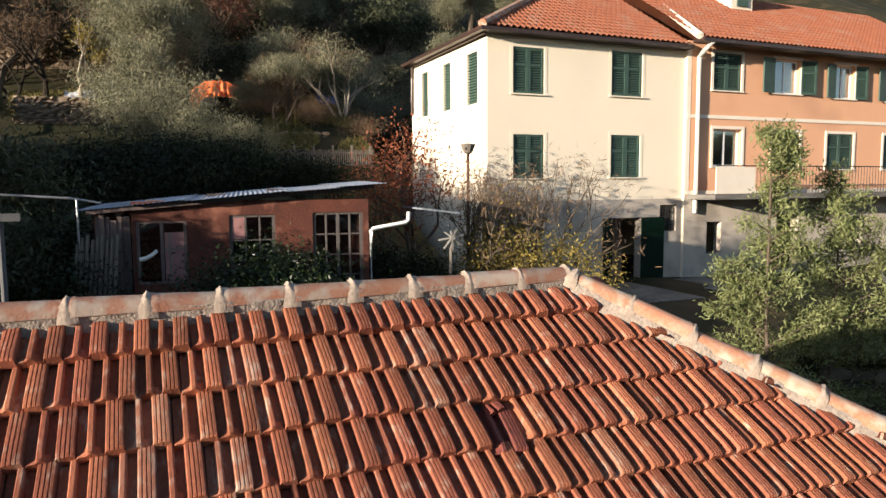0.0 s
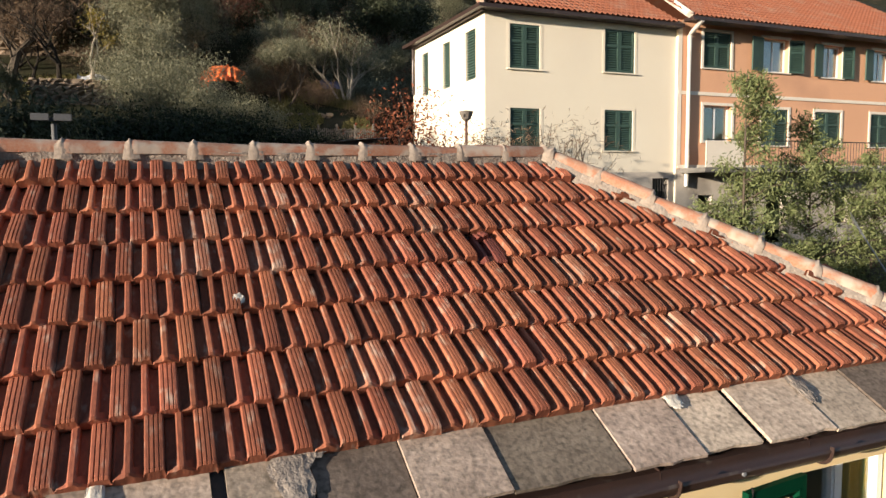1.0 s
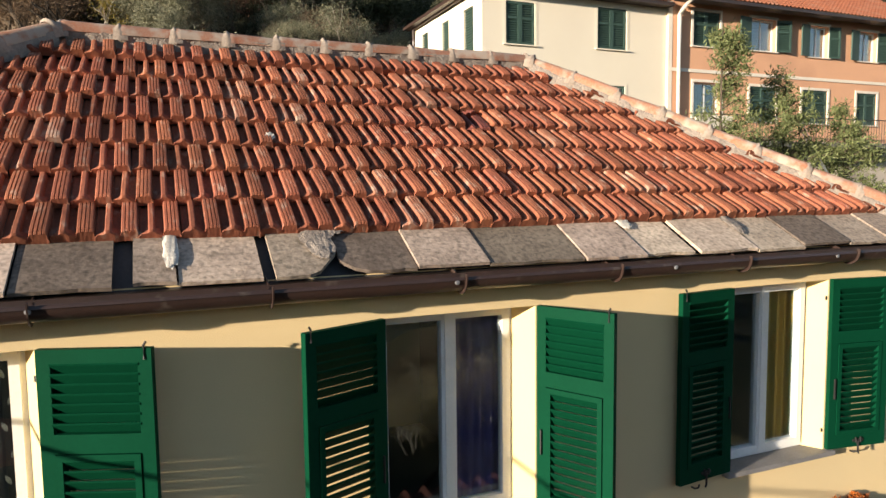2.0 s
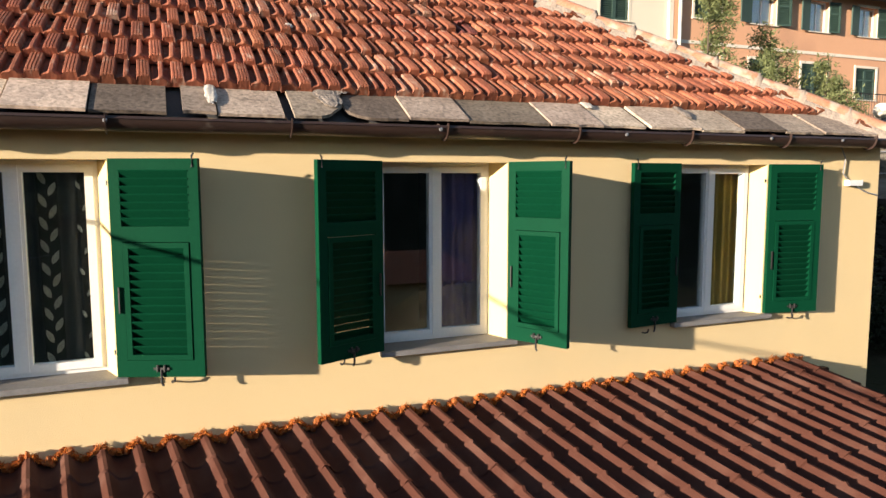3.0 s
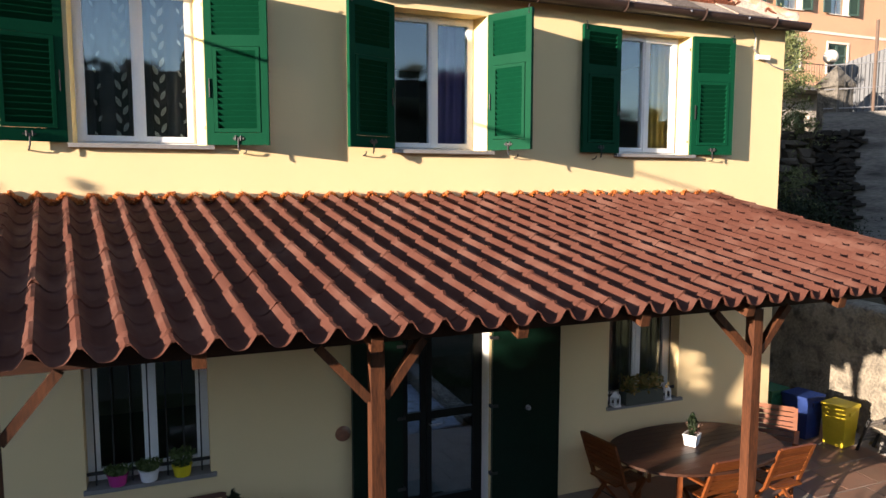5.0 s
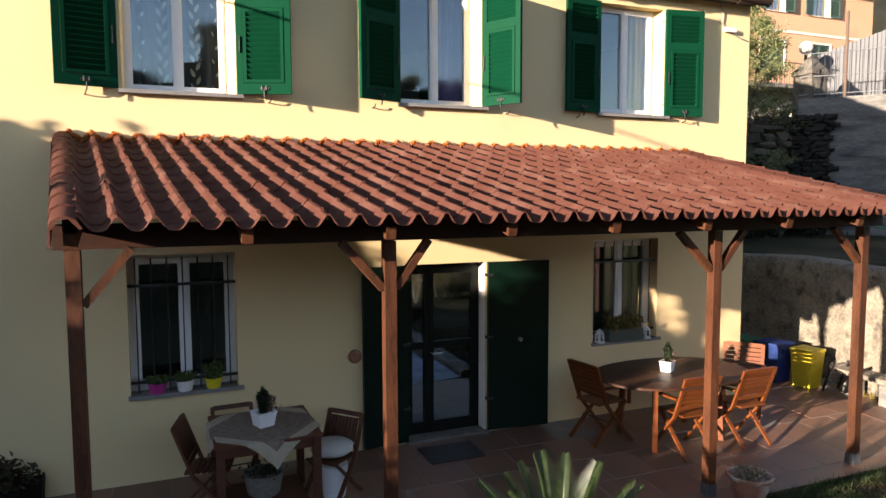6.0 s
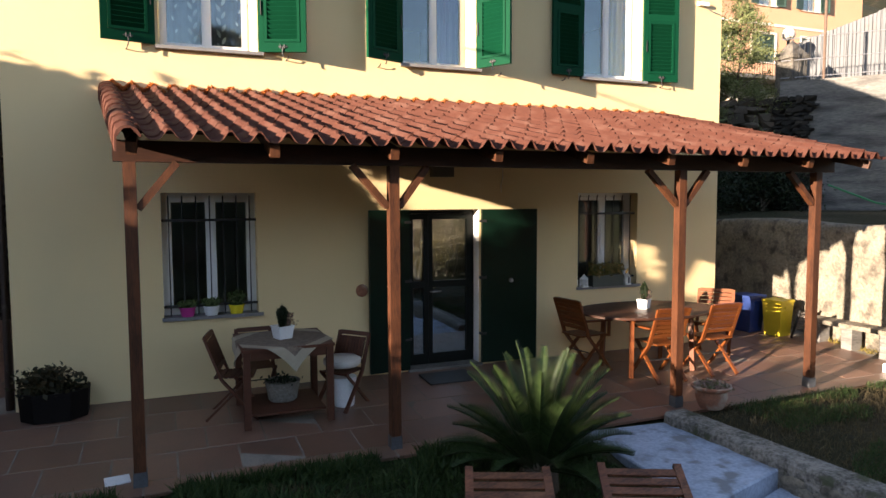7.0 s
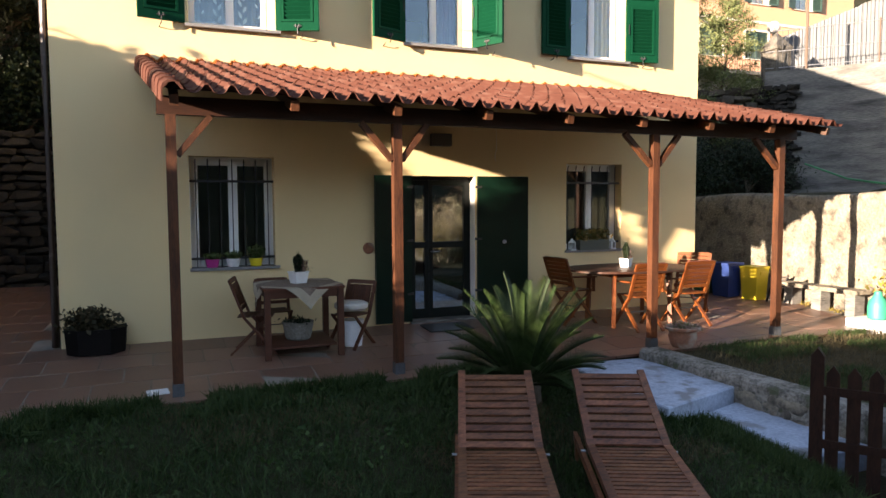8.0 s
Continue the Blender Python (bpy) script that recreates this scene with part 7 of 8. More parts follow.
for r in (-1, 1):
    bm = bmesh.new()
    add_beam(bm, (-0.42, r * 0.27, 0.685), (0.42, r * 0.27, 0.685), 0.03, 0.07)
    part("apron", bm, TEAK, oval)

tbl = thing("small_table", "square dark-stained wooden table", "table", at=pose(-1.86, -0.88, floor_z(-0.88)))
bm = bmesh.new()
add_box(bm, -0.43, 0.43, -0.43, 0.43, 0.725, 0.75)
part("tabletop", bm, DARKTEAK, tbl, bevel=0.006)
for sx in (-1, 1):
    for sy in (-1, 1):
        bm = bmesh.new()
        add_box(bm, sx * 0.385 - 0.032, sx * 0.385 + 0.032, sy * 0.385 - 0.032, sy * 0.385 + 0.032, 0, 0.724)
        part("leg", bm, DARKTEAK, tbl, bevel=0.005)
for sx, sy in ((0, 1), (0, -1), (1, 0), (-1, 0)):
    bm = bmesh.new()
    if sx == 0:
        add_box(bm, -0.35, 0.35, sy * 0.385 - 0.011, sy * 0.385 + 0.011, 0.64, 0.724)
    else:
        add_box(bm, sx * 0.385 - 0.011, sx * 0.385 + 0.011, -0.35, 0.35, 0.64, 0.724)
    part("apron", bm, DARKTEAK, tbl)
bm = bmesh.new()
add_box(bm, -0.35, 0.35, -0.35, 0.35, 0.10, 0.12)
part("shelf", bm, DARKTEAK, tbl)

# a patterned cloth laid cornerwise
CLOTH = material("brown_patterned_cloth", (0.21, 0.155, 0.115), (0.11, 0.078, 0.06), scale=16, fine=60, rough=0.95, bump=0.3, mix=0.5, bump_size=0.003)
HEM = material("beige_cloth_border", (0.36, 0.30, 0.22), (0.30, 0.25, 0.185), scale=14, fine=90, rough=0.95, bump=0.3, bump_size=0.003)
bm = bmesh.new()
N = 36
gv = []
for j in range(N + 1):
    gv.append([])
    for i in range(N + 1):
        u, v = (i / N - 0.5) * 0.98, (j / N - 0.5) * 0.98
        x, y = (u - v) * 0.7071, (u + v) * 0.7071
        over = max(abs(x), abs(y)) - 0.437
        z = 0.7545
        if over > 0:
            k = 0.437 / max(abs(x), abs(y))
            x, y, z = x * (k + (1 - k) * 0.12), y * (k + (1 - k) * 0.12), z - over * 0.93
            x += 0.012 * math.sin(y * 30) * over * 8 * (abs(x) > 0.4)
        gv[-1].append(bm.verts.new((x, y, z)))
for j in range(N):
    for i in range(N):
        f = bm.faces.new((gv[j][i], gv[j][i + 1], gv[j + 1][i + 1], gv[j + 1][i]))
        f.material_index = 1 if min(i, j, N - 1 - i, N - 1 - j) < 4 else 0
        f.smooth = True
cl = solid("tablecloth", bm, [CLOTH, HEM], "brown patterned tablecloth with a beige border", "tablecloth", kind="thing", m=pose(-1.86, -0.88, floor_z(-0.88), 0, 0, 6))
del cl["kind"]


HEATHER = leaf_material("heather_leaf", (0.10, 0.055, 0.05), (0.20, 0.12, 0.09))


def pot_plant(name, label, at, pot_mat, w, h, leaf_mat, leaf, count, grow, square=False, rim=True, spiky=False):
    ob = thing(name, label, "plant pot", at=at)
    bm = bmesh.new()
    prof = [(w * 0.36, 0), (w * 0.40, 0.004), (w * 0.5, h * 0.92), (w * 0.53, h * 0.92 if rim else h), (w * 0.53, h), (w * 0.46, h), (w * 0.44, h * 0.85), (0.0, h * 0.84)]
    if square:
        prof = [(r * 1.38, z) for r, z in prof]
    add_lathe(bm, prof, 4 if square else 22)
    if square:
        for v in bm.verts:
            v.co = Matrix.Rotation(radians(45), 3, 'Z') @ v.co
    part("pot", bm, pot_mat, ob, smooth=35)
    rng = random.Random(int(w * 1000) + count)
    pts = []
    for i in range(count):
        a, r = rng.uniform(0, 6.3), math.sqrt(rng.random())
        z = rng.random()
        k = 0.25 if spiky else 0.55
        pts.append((math.cos(a) * r * w * k * (0.6 + 0.7 * z), math.sin(a) * r * w * k * (0.6 + 0.7 * z), h * 0.86 + grow * z * (1 - 0.4 * r)))
    part("plant", leaf_mesh("plant", pts, leaf, rng, leaf_mat, 0.4, droop=(0, 0, 1.0)), None, ob)
    if spiky:
        sprigs = [(w * 0.30 + rng.gauss(0, 0.028), rng.gauss(0, 0.03), h * 0.9 + grow * 0.55 * rng.random()) for _ in range(420)]
        part("heather", leaf_mesh("heather", sprigs, 0.035, rng, HEATHER, 0.25, droop=(0.2, 0, 1.1)), None, ob, "dry pinkish-brown heather sprigs")
    return ob


def paint(name, c):
    return material(name, c, [v * 0.85 for v in c], scale=8, fine=60, rough=0.5, bump=0.08)


PINK, YELLOW, WHITEPOT = paint("magenta_plastic", (0.45, 0.03, 0.22)), paint("yellow_plastic", (0.70, 0.55, 0.02)), paint("white_ceramic", (0.74, 0.74, 0.74))
GREENLEAF = leaf_material("pot_plant_leaf", (0.04, 0.07, 0.02), (0.11, 0.15, 0.05))
for x, m, nm, gr in ((-2.70, PINK, "magenta plastic flower pot on the window sill", 0.10), (-2.46, WHITEPOT, "white flower pot on the window sill", 0.12), (-2.20, YELLOW, "yellow flower pot on the window sill", 0.20)):
    pot_plant("flower_pot", nm, pose(x, 0.02, 0.945), m, 0.16, 0.10, GREENLEAF, 0.05, 260, gr)
pot_plant("flower_pot", "white square pot with cactus and heather on small table", pose(-1.86, -0.92, floor_z(-0.88) + 0.757, 0, 0, 20), WHITEPOT, 0.17, 0.13, EVERGREEN, 0.045, 900, 0.24, square=True, spiky=True)
pot_plant("flower_pot", "white square pot with cactus and heather on oval table", pose(2.57, -0.82, floor_z(-0.85) + 0.75, 0, 0, 30), WHITEPOT, 0.14, 0.12, EVERGREEN, 0.045, 800, 0.24, square=True, spiky=True)
TERRA = material("old_terracotta", (0.30, 0.118, 0.064), (0.18, 0.075, 0.045), scale=6, fine=40, rough=0.9, bump=0.4, stain=(0.38, 0.30, 0.24), stain_scale=5, stain_at=(0.5, 0.65))
urn = thing("terracotta_pot", "weathered terracotta pot with a small succulent", "plant pot", at=pose(2.20, -2.36, 0.05) @ Matrix.Scale(0.86, 4))
bm = bmesh.new()
add_lathe(bm, [(0.13, 0), (0.15, 0.03), (0.185, 0.14), (0.175, 0.20), (0.18, 0.215), (0.225, 0.235), (0.235, 0.265), (0.215, 0.275), (0.19, 0.26), (0.17, 0.22), (0, 0.215)], 28)
part("pot", bm, TERRA, urn, smooth=40)
rng = random.Random(3)
part("plant", leaf_mesh("plant", [(rng.gauss(0, 0.08), rng.gauss(0, 0.08), 0.24 + 0.08 * rng.random()) for _ in range(300)], 0.045, rng, leaf_material("succulent_leaf", (0.10, 0.13, 0.05), (0.35, 0.22, 0.20)), 0.6), None, urn)
trough = thing("planter", "dark angular trough planter with trailing leaves", "planter", at=pose(-3.93, -0.27, floor_z(-0.27) - 0.0))
bm = bmesh.new()
ring = [(-0.30, -0.04), (-0.16, -0.19), (0.16, -0.19), (0.30, -0.04), (0.30, 0.16), (-0.30, 0.16)]
lo, hi, inn = [bm.verts.new((x * 0.94, y * 0.94, 0)) for x, y in ring], [bm.verts.new((x, y, 0.27)) for x, y in ring], [bm.verts.new((x * 0.9, y * 0.9, 0.23)) for x, y in ring]
hi2 = [bm.verts.new((x * 0.92, y * 0.9, 0.27)) for x, y in ring]
for i in range(6):
    j = (i + 1) % 6
    bm.faces.new((lo[i], lo[j], hi[j], hi[i]))
    bm.faces.new((hi[i], hi[j], hi2[j], hi2[i]))
    bm.faces.new((hi2[i], hi2[j], inn[j], inn[i]))
bm.faces.new(lo[::-1])
bm.faces.new(inn)
part("trough", bm, material("dark_brown_plastic", (0.008, 0.006, 0.005), (0.005, 0.004, 0.004), scale=8, fine=50, rough=0.7, bump=0.1, spec=0.12), trough)
part("plant", leaf_mesh("plant", [(-0.05 + rng.gauss(0, 0.12), rng.gauss(0, 0.07), 0.25 + 0.24 * rng.random() ** 1.7) for _ in range(800)], 0.065, rng, leaf_material("trailing_leaf", (0.022, 0.026, 0.012), (0.075, 0.055, 0.028)), 0.6), None, trough)
box_ = thing("window_box", "dark window box of mixed flowers on the sill", "planter", at=pose(2.60, 0.02, 1.0))
bm = bmesh.new()
add_box(bm, -0.25, 0.25, -0.07, 0.07, 0.0, 0.15)
part("box", bm, paint("grey_green_plastic", (0.045, 0.06, 0.05)), box_, bevel=0.01)
part("plant", leaf_mesh("plant", [(rng.uniform(-0.27, 0.27), rng.gauss(0, 0.06), 0.15 + 0.15 * rng.random()) for _ in range(520)], 0.05, rng, leaf_material("mixed_flower_leaf", (0.05, 0.09, 0.02), (0.32, 0.20, 0.07)), 0.6), None, box_)
for x in (2.24, 2.93):
    ln = thing("lantern", "small white metal lantern on the window sill", "lantern", at=pose(x, -0.0, 1.0), group="lanterns on the sill")
    bm = bmesh.new()
    add_box(bm, -0.045, 0.045, -0.045, 0.045, 0, 0.02)
    for sx in (-1, 1):
        for sy in (-1, 1):
            add_box(bm, sx * 0.034 - 0.006, sx * 0.034 + 0.006, sy * 0.034 - 0.006, sy * 0.034 + 0.006, 0.02, 0.11)
    part("cage", bm, WHITEPOT, ln)
    bm = bmesh.new()
    add_lathe(bm, [(0.068, 0.11), (0.06, 0.12), (0.02, 0.155), (0.012, 0.17), (0.0, 0.172)], 4)
    part("roof", bm, WHITEPOT, ln)

# waste bins, bench, stool and floor items
for x, y, w, h, c, nm in ((5.66, -0.08, 0.31, 0.50, (0.56, 0.41, 0.02), "yellow"), (5.45, 0.30, 0.36, 0.52, (0.006, 0.026, 0.125), "dark blue"), (5.22, 0.66, 0.36, 0.52, (0.012, 0.10, 0.04), "dark green")):
    bn = thing("waste_bin", nm + " plastic waste bin with a lid", "bin", at=pose(x, y, floor_z(y), 0, 0, 8), group="waste bins by the wall")
    m = paint(nm.replace(" ", "_") + "_bin", c)
    bm = bmesh.new()
    lo, hi = [[bm.verts.new((sx * w * k, sy * w * k, z)) for sx, sy in ((-1, -1), (1, -1), (1, 1), (-1, 1))] for k, z in ((0.41, 0.0), (0.5, h))]
    for i in range(4):
        j = (i + 1) % 4
        bm.faces.new((lo[i], lo[j], hi[j], hi[i]))
    bm.faces.new(lo[::-1])
    bm.faces.new(hi)
    part("body", bm, m, bn, bevel=0.02)
    bm = bmesh.new()
    add_box(bm, -w * 0.53, w * 0.53, -w * 0.53, w * 0.53, h + 0.003, h + 0.04)
    part("lid", bm, m, bn, bevel=0.012)
    bm = bmesh.new()
    add_box(bm, -w * 0.2, w * 0.2, -w * 0.53, -w * 0.46, h - 0.09, h - 0.04)
    part("grip", bm, m, bn)
bench = thing("stone_bench", "low bench of a pale stone slab on blocks along the wall", "bench")
bm = bmesh.new()
add_box(bm, 5.82, 6.12, -1.75, -0.38, 0.36, 0.42)
part("slab", bm, RETAIN, bench, bevel=0.01)
for y in (-0.55, -1.05, -1.6):
    bm = bmesh.new()
    add_box(bm, 5.88, 6.08, y - 0.08, y + 0.08, floor_z(y) - 0.03, 0.36)
    part("block", bm, CONCRETE, bench, bevel=0.01)
crate = thing("slatted_crate", "folded grey slatted garden chair against the wall", "chair", at=pose(5.85, -0.42, floor_z(-0.42)))
for i in range(6):
    bm = bmesh.new()
    add_box(bm, -0.16, 0.16, -0.015 + 0.02 * i, 0.0 + 0.02 * i, 0.38 - 0.05 * i, 0.41 - 0.05 * i)
    part("slat", bm, OLDWOOD, crate)
for s in (-1, 1):
    bm = bmesh.new()
    add_beam(bm, (s * 0.15, 0.12, 0.0), (s * 0.15, -0.02, 0.43), 0.02, 0.03)
    part("leg", bm, BLACK, crate)
plinth = thing("plinth", "low white painted concrete plinth", "plinth")
bm = bmesh.new()
add_box(bm, 5.35, 6.15, -2.55, -1.95, -0.1, 0.11)
part("block", bm, WHITEPOT, plinth, bevel=0.01)
jug = thing("watering_can", "turquoise green plastic watering can on the plinth", "watering can", at=pose(5.60, -2.22, 0.11))
bm = bmesh.new()
add_lathe(bm, [(0.10, 0), (0.12, 0.02), (0.125, 0.16), (0.11, 0.24), (0.055, 0.32), (0.045, 0.37), (0.03, 0.375), (0.0, 0.36)], 18)
part("body", bm, paint("turquoise_plastic", (0.02, 0.26, 0.16)), jug, smooth=40)
bm = bmesh.new()
add_tube(bm, [(0.10, 0, 0.1), (0.18, 0, 0.22), (0.20, 0, 0.34)], 0.018, 8)
part("spout", bm, paint("turquoise_plastic", (0.02, 0.26, 0.16)), jug)
pl = make_tree("shrub", "potted yellow-green leafy shrub by the wall", 71, 1.0, GOLDEN, 900, 0.09, 0.13, depth=2, stems=3, category="shrub")
pl.matrix_basis = Matrix.Translation((5.98, -2.2, 0.11)) @ Matrix.Scale(0.95, 4)
stool = thing("storage_bin", "white plastic bin with a round white cushion", "bin", at=pose(-1.24, -0.86, floor_z(-0.86)))
bm = bmesh.new()
add_lathe(bm, [(0.10, 0), (0.105, 0.02), (0.13, 0.30), (0.0, 0.30)], 18)
part("bin", bm, WHITEPOT, stool, smooth=40)
cush = thing("cushion", "round white seat cushion on a folding chair", "cushion", at=pose(-1.26, -0.88, floor_z(-0.88) + 0.42))
bm = bmesh.new()
add_lathe(bm, [(0.16, 0.0), (0.19, 0.03), (0.19, 0.075), (0.15, 0.095), (0.0, 0.10)], 24)
part("pad", bm, paint("off_white_fabric", (0.62, 0.60, 0.56)), cush, smooth=50)
bask = thing("basket", "grey woven basket of plants under the small table", "basket", at=pose(-1.86, -0.84, floor_z(-0.84) + 0.12))
bm = bmesh.new()
add_lathe(bm, [(0.12, 0), (0.14, 0.02), (0.17, 0.18), (0.175, 0.20), (0.16, 0.20), (0.14, 0.16), (0.0, 0.15)], 20)
part("body", bm, material("grey_wicker", (0.22, 0.20, 0.17), (0.12, 0.11, 0.09), scale=30, fine=90, rough=0.9, bump=0.8), bask)
part("plant", leaf_mesh("plant", [(rng.gauss(0, 0.08), rng.gauss(0, 0.08), 0.18 + 0.05 * rng.random()) for _ in range(110)], 0.045, rng, EVERGREEN, 0.5), None, bask)
bm = bmesh.new()
add_box(bm, -0.30, 0.30, -0.20, 0.20, 0.0, 0.014)
mat_ = solid("doormat", bm, paint("dark_bristle", (0.025, 0.022, 0.02)), "dark bristle doormat before the door", "doormat", kind="thing", m=pose(0.12, -0.40, floor_z(-0.40) + 0.006, 3.1))
del mat_["kind"]
bm = bmesh.new()
add_box(bm, -0.09, 0.09, -0.07, 0.07, 0.0, 0.012)
cover = solid("drain_cover", bm, WHITEPOT, "white square drain cover set in the paving", "drain cover", kind="thing", bevel=0.003, m=pose(-3.30, -1.93, floor_z(-1.93) + 0.004, 3.1, 0, 8))
del cover["kind"]
# wall fittings
bm = bmesh.new()
add_lathe(bm, [(0.075, 0), (0.07, 0.012), (0.05, 0.02), (0.0, 0.022)], 20)
disc = solid("wall_plaque", bm, TERRA, "round terracotta plaque on the wall beside the door", "plaque", kind="thing", m=pose(-0.80, 0.0, 1.12, 90))
del disc["kind"]
lamp = thing("wall_lamp", "small dark wall lamp above the door with its cable", "lamp")
bm = bmesh.new()
add_box(bm, 0.05, 0.32, -0.11, 0.0, 2.44, 2.60)
part("housing", bm, paint("dark_grey_plastic", (0.05, 0.045, 0.04)), lamp, bevel=0.01)
bm = bmesh.new()
add_tube(bm, [(1.02, -0.01, 2.95), (1.02, -0.01, 2.42), (0.99, -0.02, 2.34), (1.0, -0.02, 2.26)], 0.007, 6)
part("cable", bm, TRIM, lamp)
cables = thing("aerial_cable", "thin grey cables strung from the house corner", "cable")
for dz, sag in ((0.0, 0.12), (0.04, 0.25)):
    bm = bmesh.new()
    add_tube(bm, [Vector((4.09, -0.03, 4.87)).lerp(Vector((13.5, 9.0, 7.2 + dz * 8)), k / 12) - Vector((0, 0, sag * 4 * (k / 12) * (1 - k / 12))) for k in range(13)], 0.008, 5)
    part("wire", bm, STEEL, cables)
bm = bmesh.new()
add_tube(bm, [(3.95, -0.01, 5.22), (4.02, -0.02, 5.08), (4.0, -0.02, 4.95), (4.09, -0.02, 4.87), (4.3, -0.02, 4.78), (4.46, -0.02, 4.75)], 0.006, 5)
part("wire", bm, STEEL, cables)
bm = bmesh.new()
add_box(bm, 4.05, 4.22, -0.05, 0.0, 4.84, 4.89)
part("insulator", bm, WHITE, cables)

line = thing("service_cable", "twisted black service cable from the eaves out over the garden", "cable")
bm = bmesh.new()
add_tube(bm, [Vector((-4.265, -0.06, 5.14)).lerp(Vector((-4.32, -14.0, 3.1)), k / 16) - Vector((0, 0, 1.2 * (k / 16) * (1 - k / 16))) for k in range(17)], 0.014, 6)
part("wire", bm, BLACK, line)

# ---- sun loungers ----
LOUNGEWOOD = material("sun_bleached_brown_wood", (0.215, 0.080, 0.038), (0.062, 0.023, 0.012), scale=5, fine=24, rough=0.5, bump=0.3, mix=0.5, spread=0.28, streak=(1, 3, 5), bump_size=0.002, spec=0.35)


def lounger(label):
    """A slatted lounger, head at the origin, foot along -y, back raised."""
    lg = thing("sun_lounger", label, "sun lounger")
    zs = 0.27
    fold, foot = -0.86, -2.05
    head = 0.60
    for s in (-1, 1):
        x = s * 0.265
        bm = bmesh.new()
        add_beam(bm, (x, fold + 0.01, zs), (x, 0, head), 0.055, 0.035)
        part("back_rail", bm, LOUNGEWOOD, lg, bevel=0.005)
        bm = bmesh.new()
        add_beam(bm, (x, fold, zs), (x, foot, zs - 0.02), 0.055, 0.04)
        part("seat_rail", bm, LOUNGEWOOD, lg, bevel=0.005)
        bm = bmesh.new()
        add_beam(bm, (s * 0.30, -0.30, 0.16), (s * 0.30, foot, 0.16), 0.030, 0.06)
        part("side_rail", bm, LOUNGEWOOD, lg, bevel=0.005)
        for y in (-0.45, -1.95):
            bm = bmesh.new()
            add_box(bm, s * 0.30 - 0.02, s * 0.30 + 0.02, y - 0.025, y + 0.025, 0.0, 0.19)
            part("leg", bm, LOUNGEWOOD, lg)
        bm = bmesh.new()
        add_beam(bm, (s * 0.22, -0.42, 0.17), (s * 0.22, -0.33, 0.46), 0.025, 0.035)
        part("prop", bm, LOUNGEWOOD, lg)
        bm = bmesh.new()
        add_tube(bm, [(s * 0.30, fold, zs - 0.03), (s * 0.335, fold, zs - 0.03)], 0.009, 8)
        part("bolt", bm, STEEL, lg)
    d = Vector((0, -fold, head - zs)).normalized()
    for i in range(10):
        t = 0.05 + 0.088 * i
        c = Vector((0, fold, zs)) + d * t
        bm = bmesh.new()
        add_beam(bm, c + Vector((-0.238, 0, 0)), c + Vector((0.238, 0, 0)), 0.061, 0.018, up=d.cross(Vector((1, 0, 0))))
        part("back_slat", bm, LOUNGEWOOD, lg, bevel=0.003)
    for i in range(19):
        y = fold - 0.05 - 0.06 * i
        bm = bmesh.new()
        add_box(bm, -0.238, 0.238, y - 0.0205, y + 0.0205, zs - 0.012, zs + 0.008)
        part("seat_slat", bm, LOUNGEWOOD, lg)
    return lg


lg = lounger("brown slatted wooden sun lounger with a raised back on the lawn")
turn_ = math.degrees(math.atan2(-0.46, 0.89))
lg.matrix_basis = pose(-0.76, -3.55, -0.28, 0, 0, turn_ + 4)
tagged(lg, group="sun loungers on the lawn")
copy_thing(lg, pose(0.145, -3.81, -0.30, 0, 0, turn_ + 2))

# ---- picket fence ----
pf = thing("picket_fence", "dark brown wooden picket fence beside the steps", "fence")
PICKET = material("dark_brown_fence_stain", (0.030, 0.013, 0.008), (0.014, 0.007, 0.005), scale=6, fine=30, rough=0.8, bump=0.3, streak=(4, 4, 0.8), spec=0.12)
p0, p1 = Vector((1.03, -5.04, 0)), Vector((1.75, -6.05, 0))
fd = (p1 - p0).normalized()
for z in (-0.02, 0.36):
    bm = bmesh.new()
    add_beam(bm, p0 + Vector((0, 0, z)), p1 + Vector((0, 0, z)), 0.025, 0.06)
    part("rail", bm, PICKET, pf)
    bm = bmesh.new()
    add_beam(bm, p1 + Vector((0, 0, z)), p0 + fd * 5.6 + Vector((0, 0, z - 0.6)), 0.025, 0.06)
    part("rail", bm, PICKET, pf)
for i in range(44):
    c = p0 + fd * (0.128 * i - (0.03 if i else 0.0)) + Vector((-fd.y, fd.x, 0)) * 0.02
    bm = bmesh.new()
    w = 0.042
    drop = 0.02 * max(0, i - 8)
    top = (0.66 if i == 0 else 0.54) - drop
    th = 0.035 if i == 0 else 0.014
    ring = [(-w, -0.35 - drop), (w, -0.35 - drop), (w, top - 0.06), (0.0, top), (-w, top - 0.06)]
    n_ = Vector((-fd.y, fd.x, 0))
    f0, f1 = [[bm.verts.new(c + fd * u + n_ * s * th + Vector((0, 0, z))) for u, z in ring] for s in (-1, 1)]
    bm.faces.new(f0)
    bm.faces.new(f1[::-1])
    for k in range(5):
        q = (k + 1) % 5
        bm.faces.new((f0[k], f1[k], f1[q], f0[q]))
    bmesh.ops.recalc_face_normals(bm, faces=bm.faces)
    part("picket", bm, PICKET, pf)

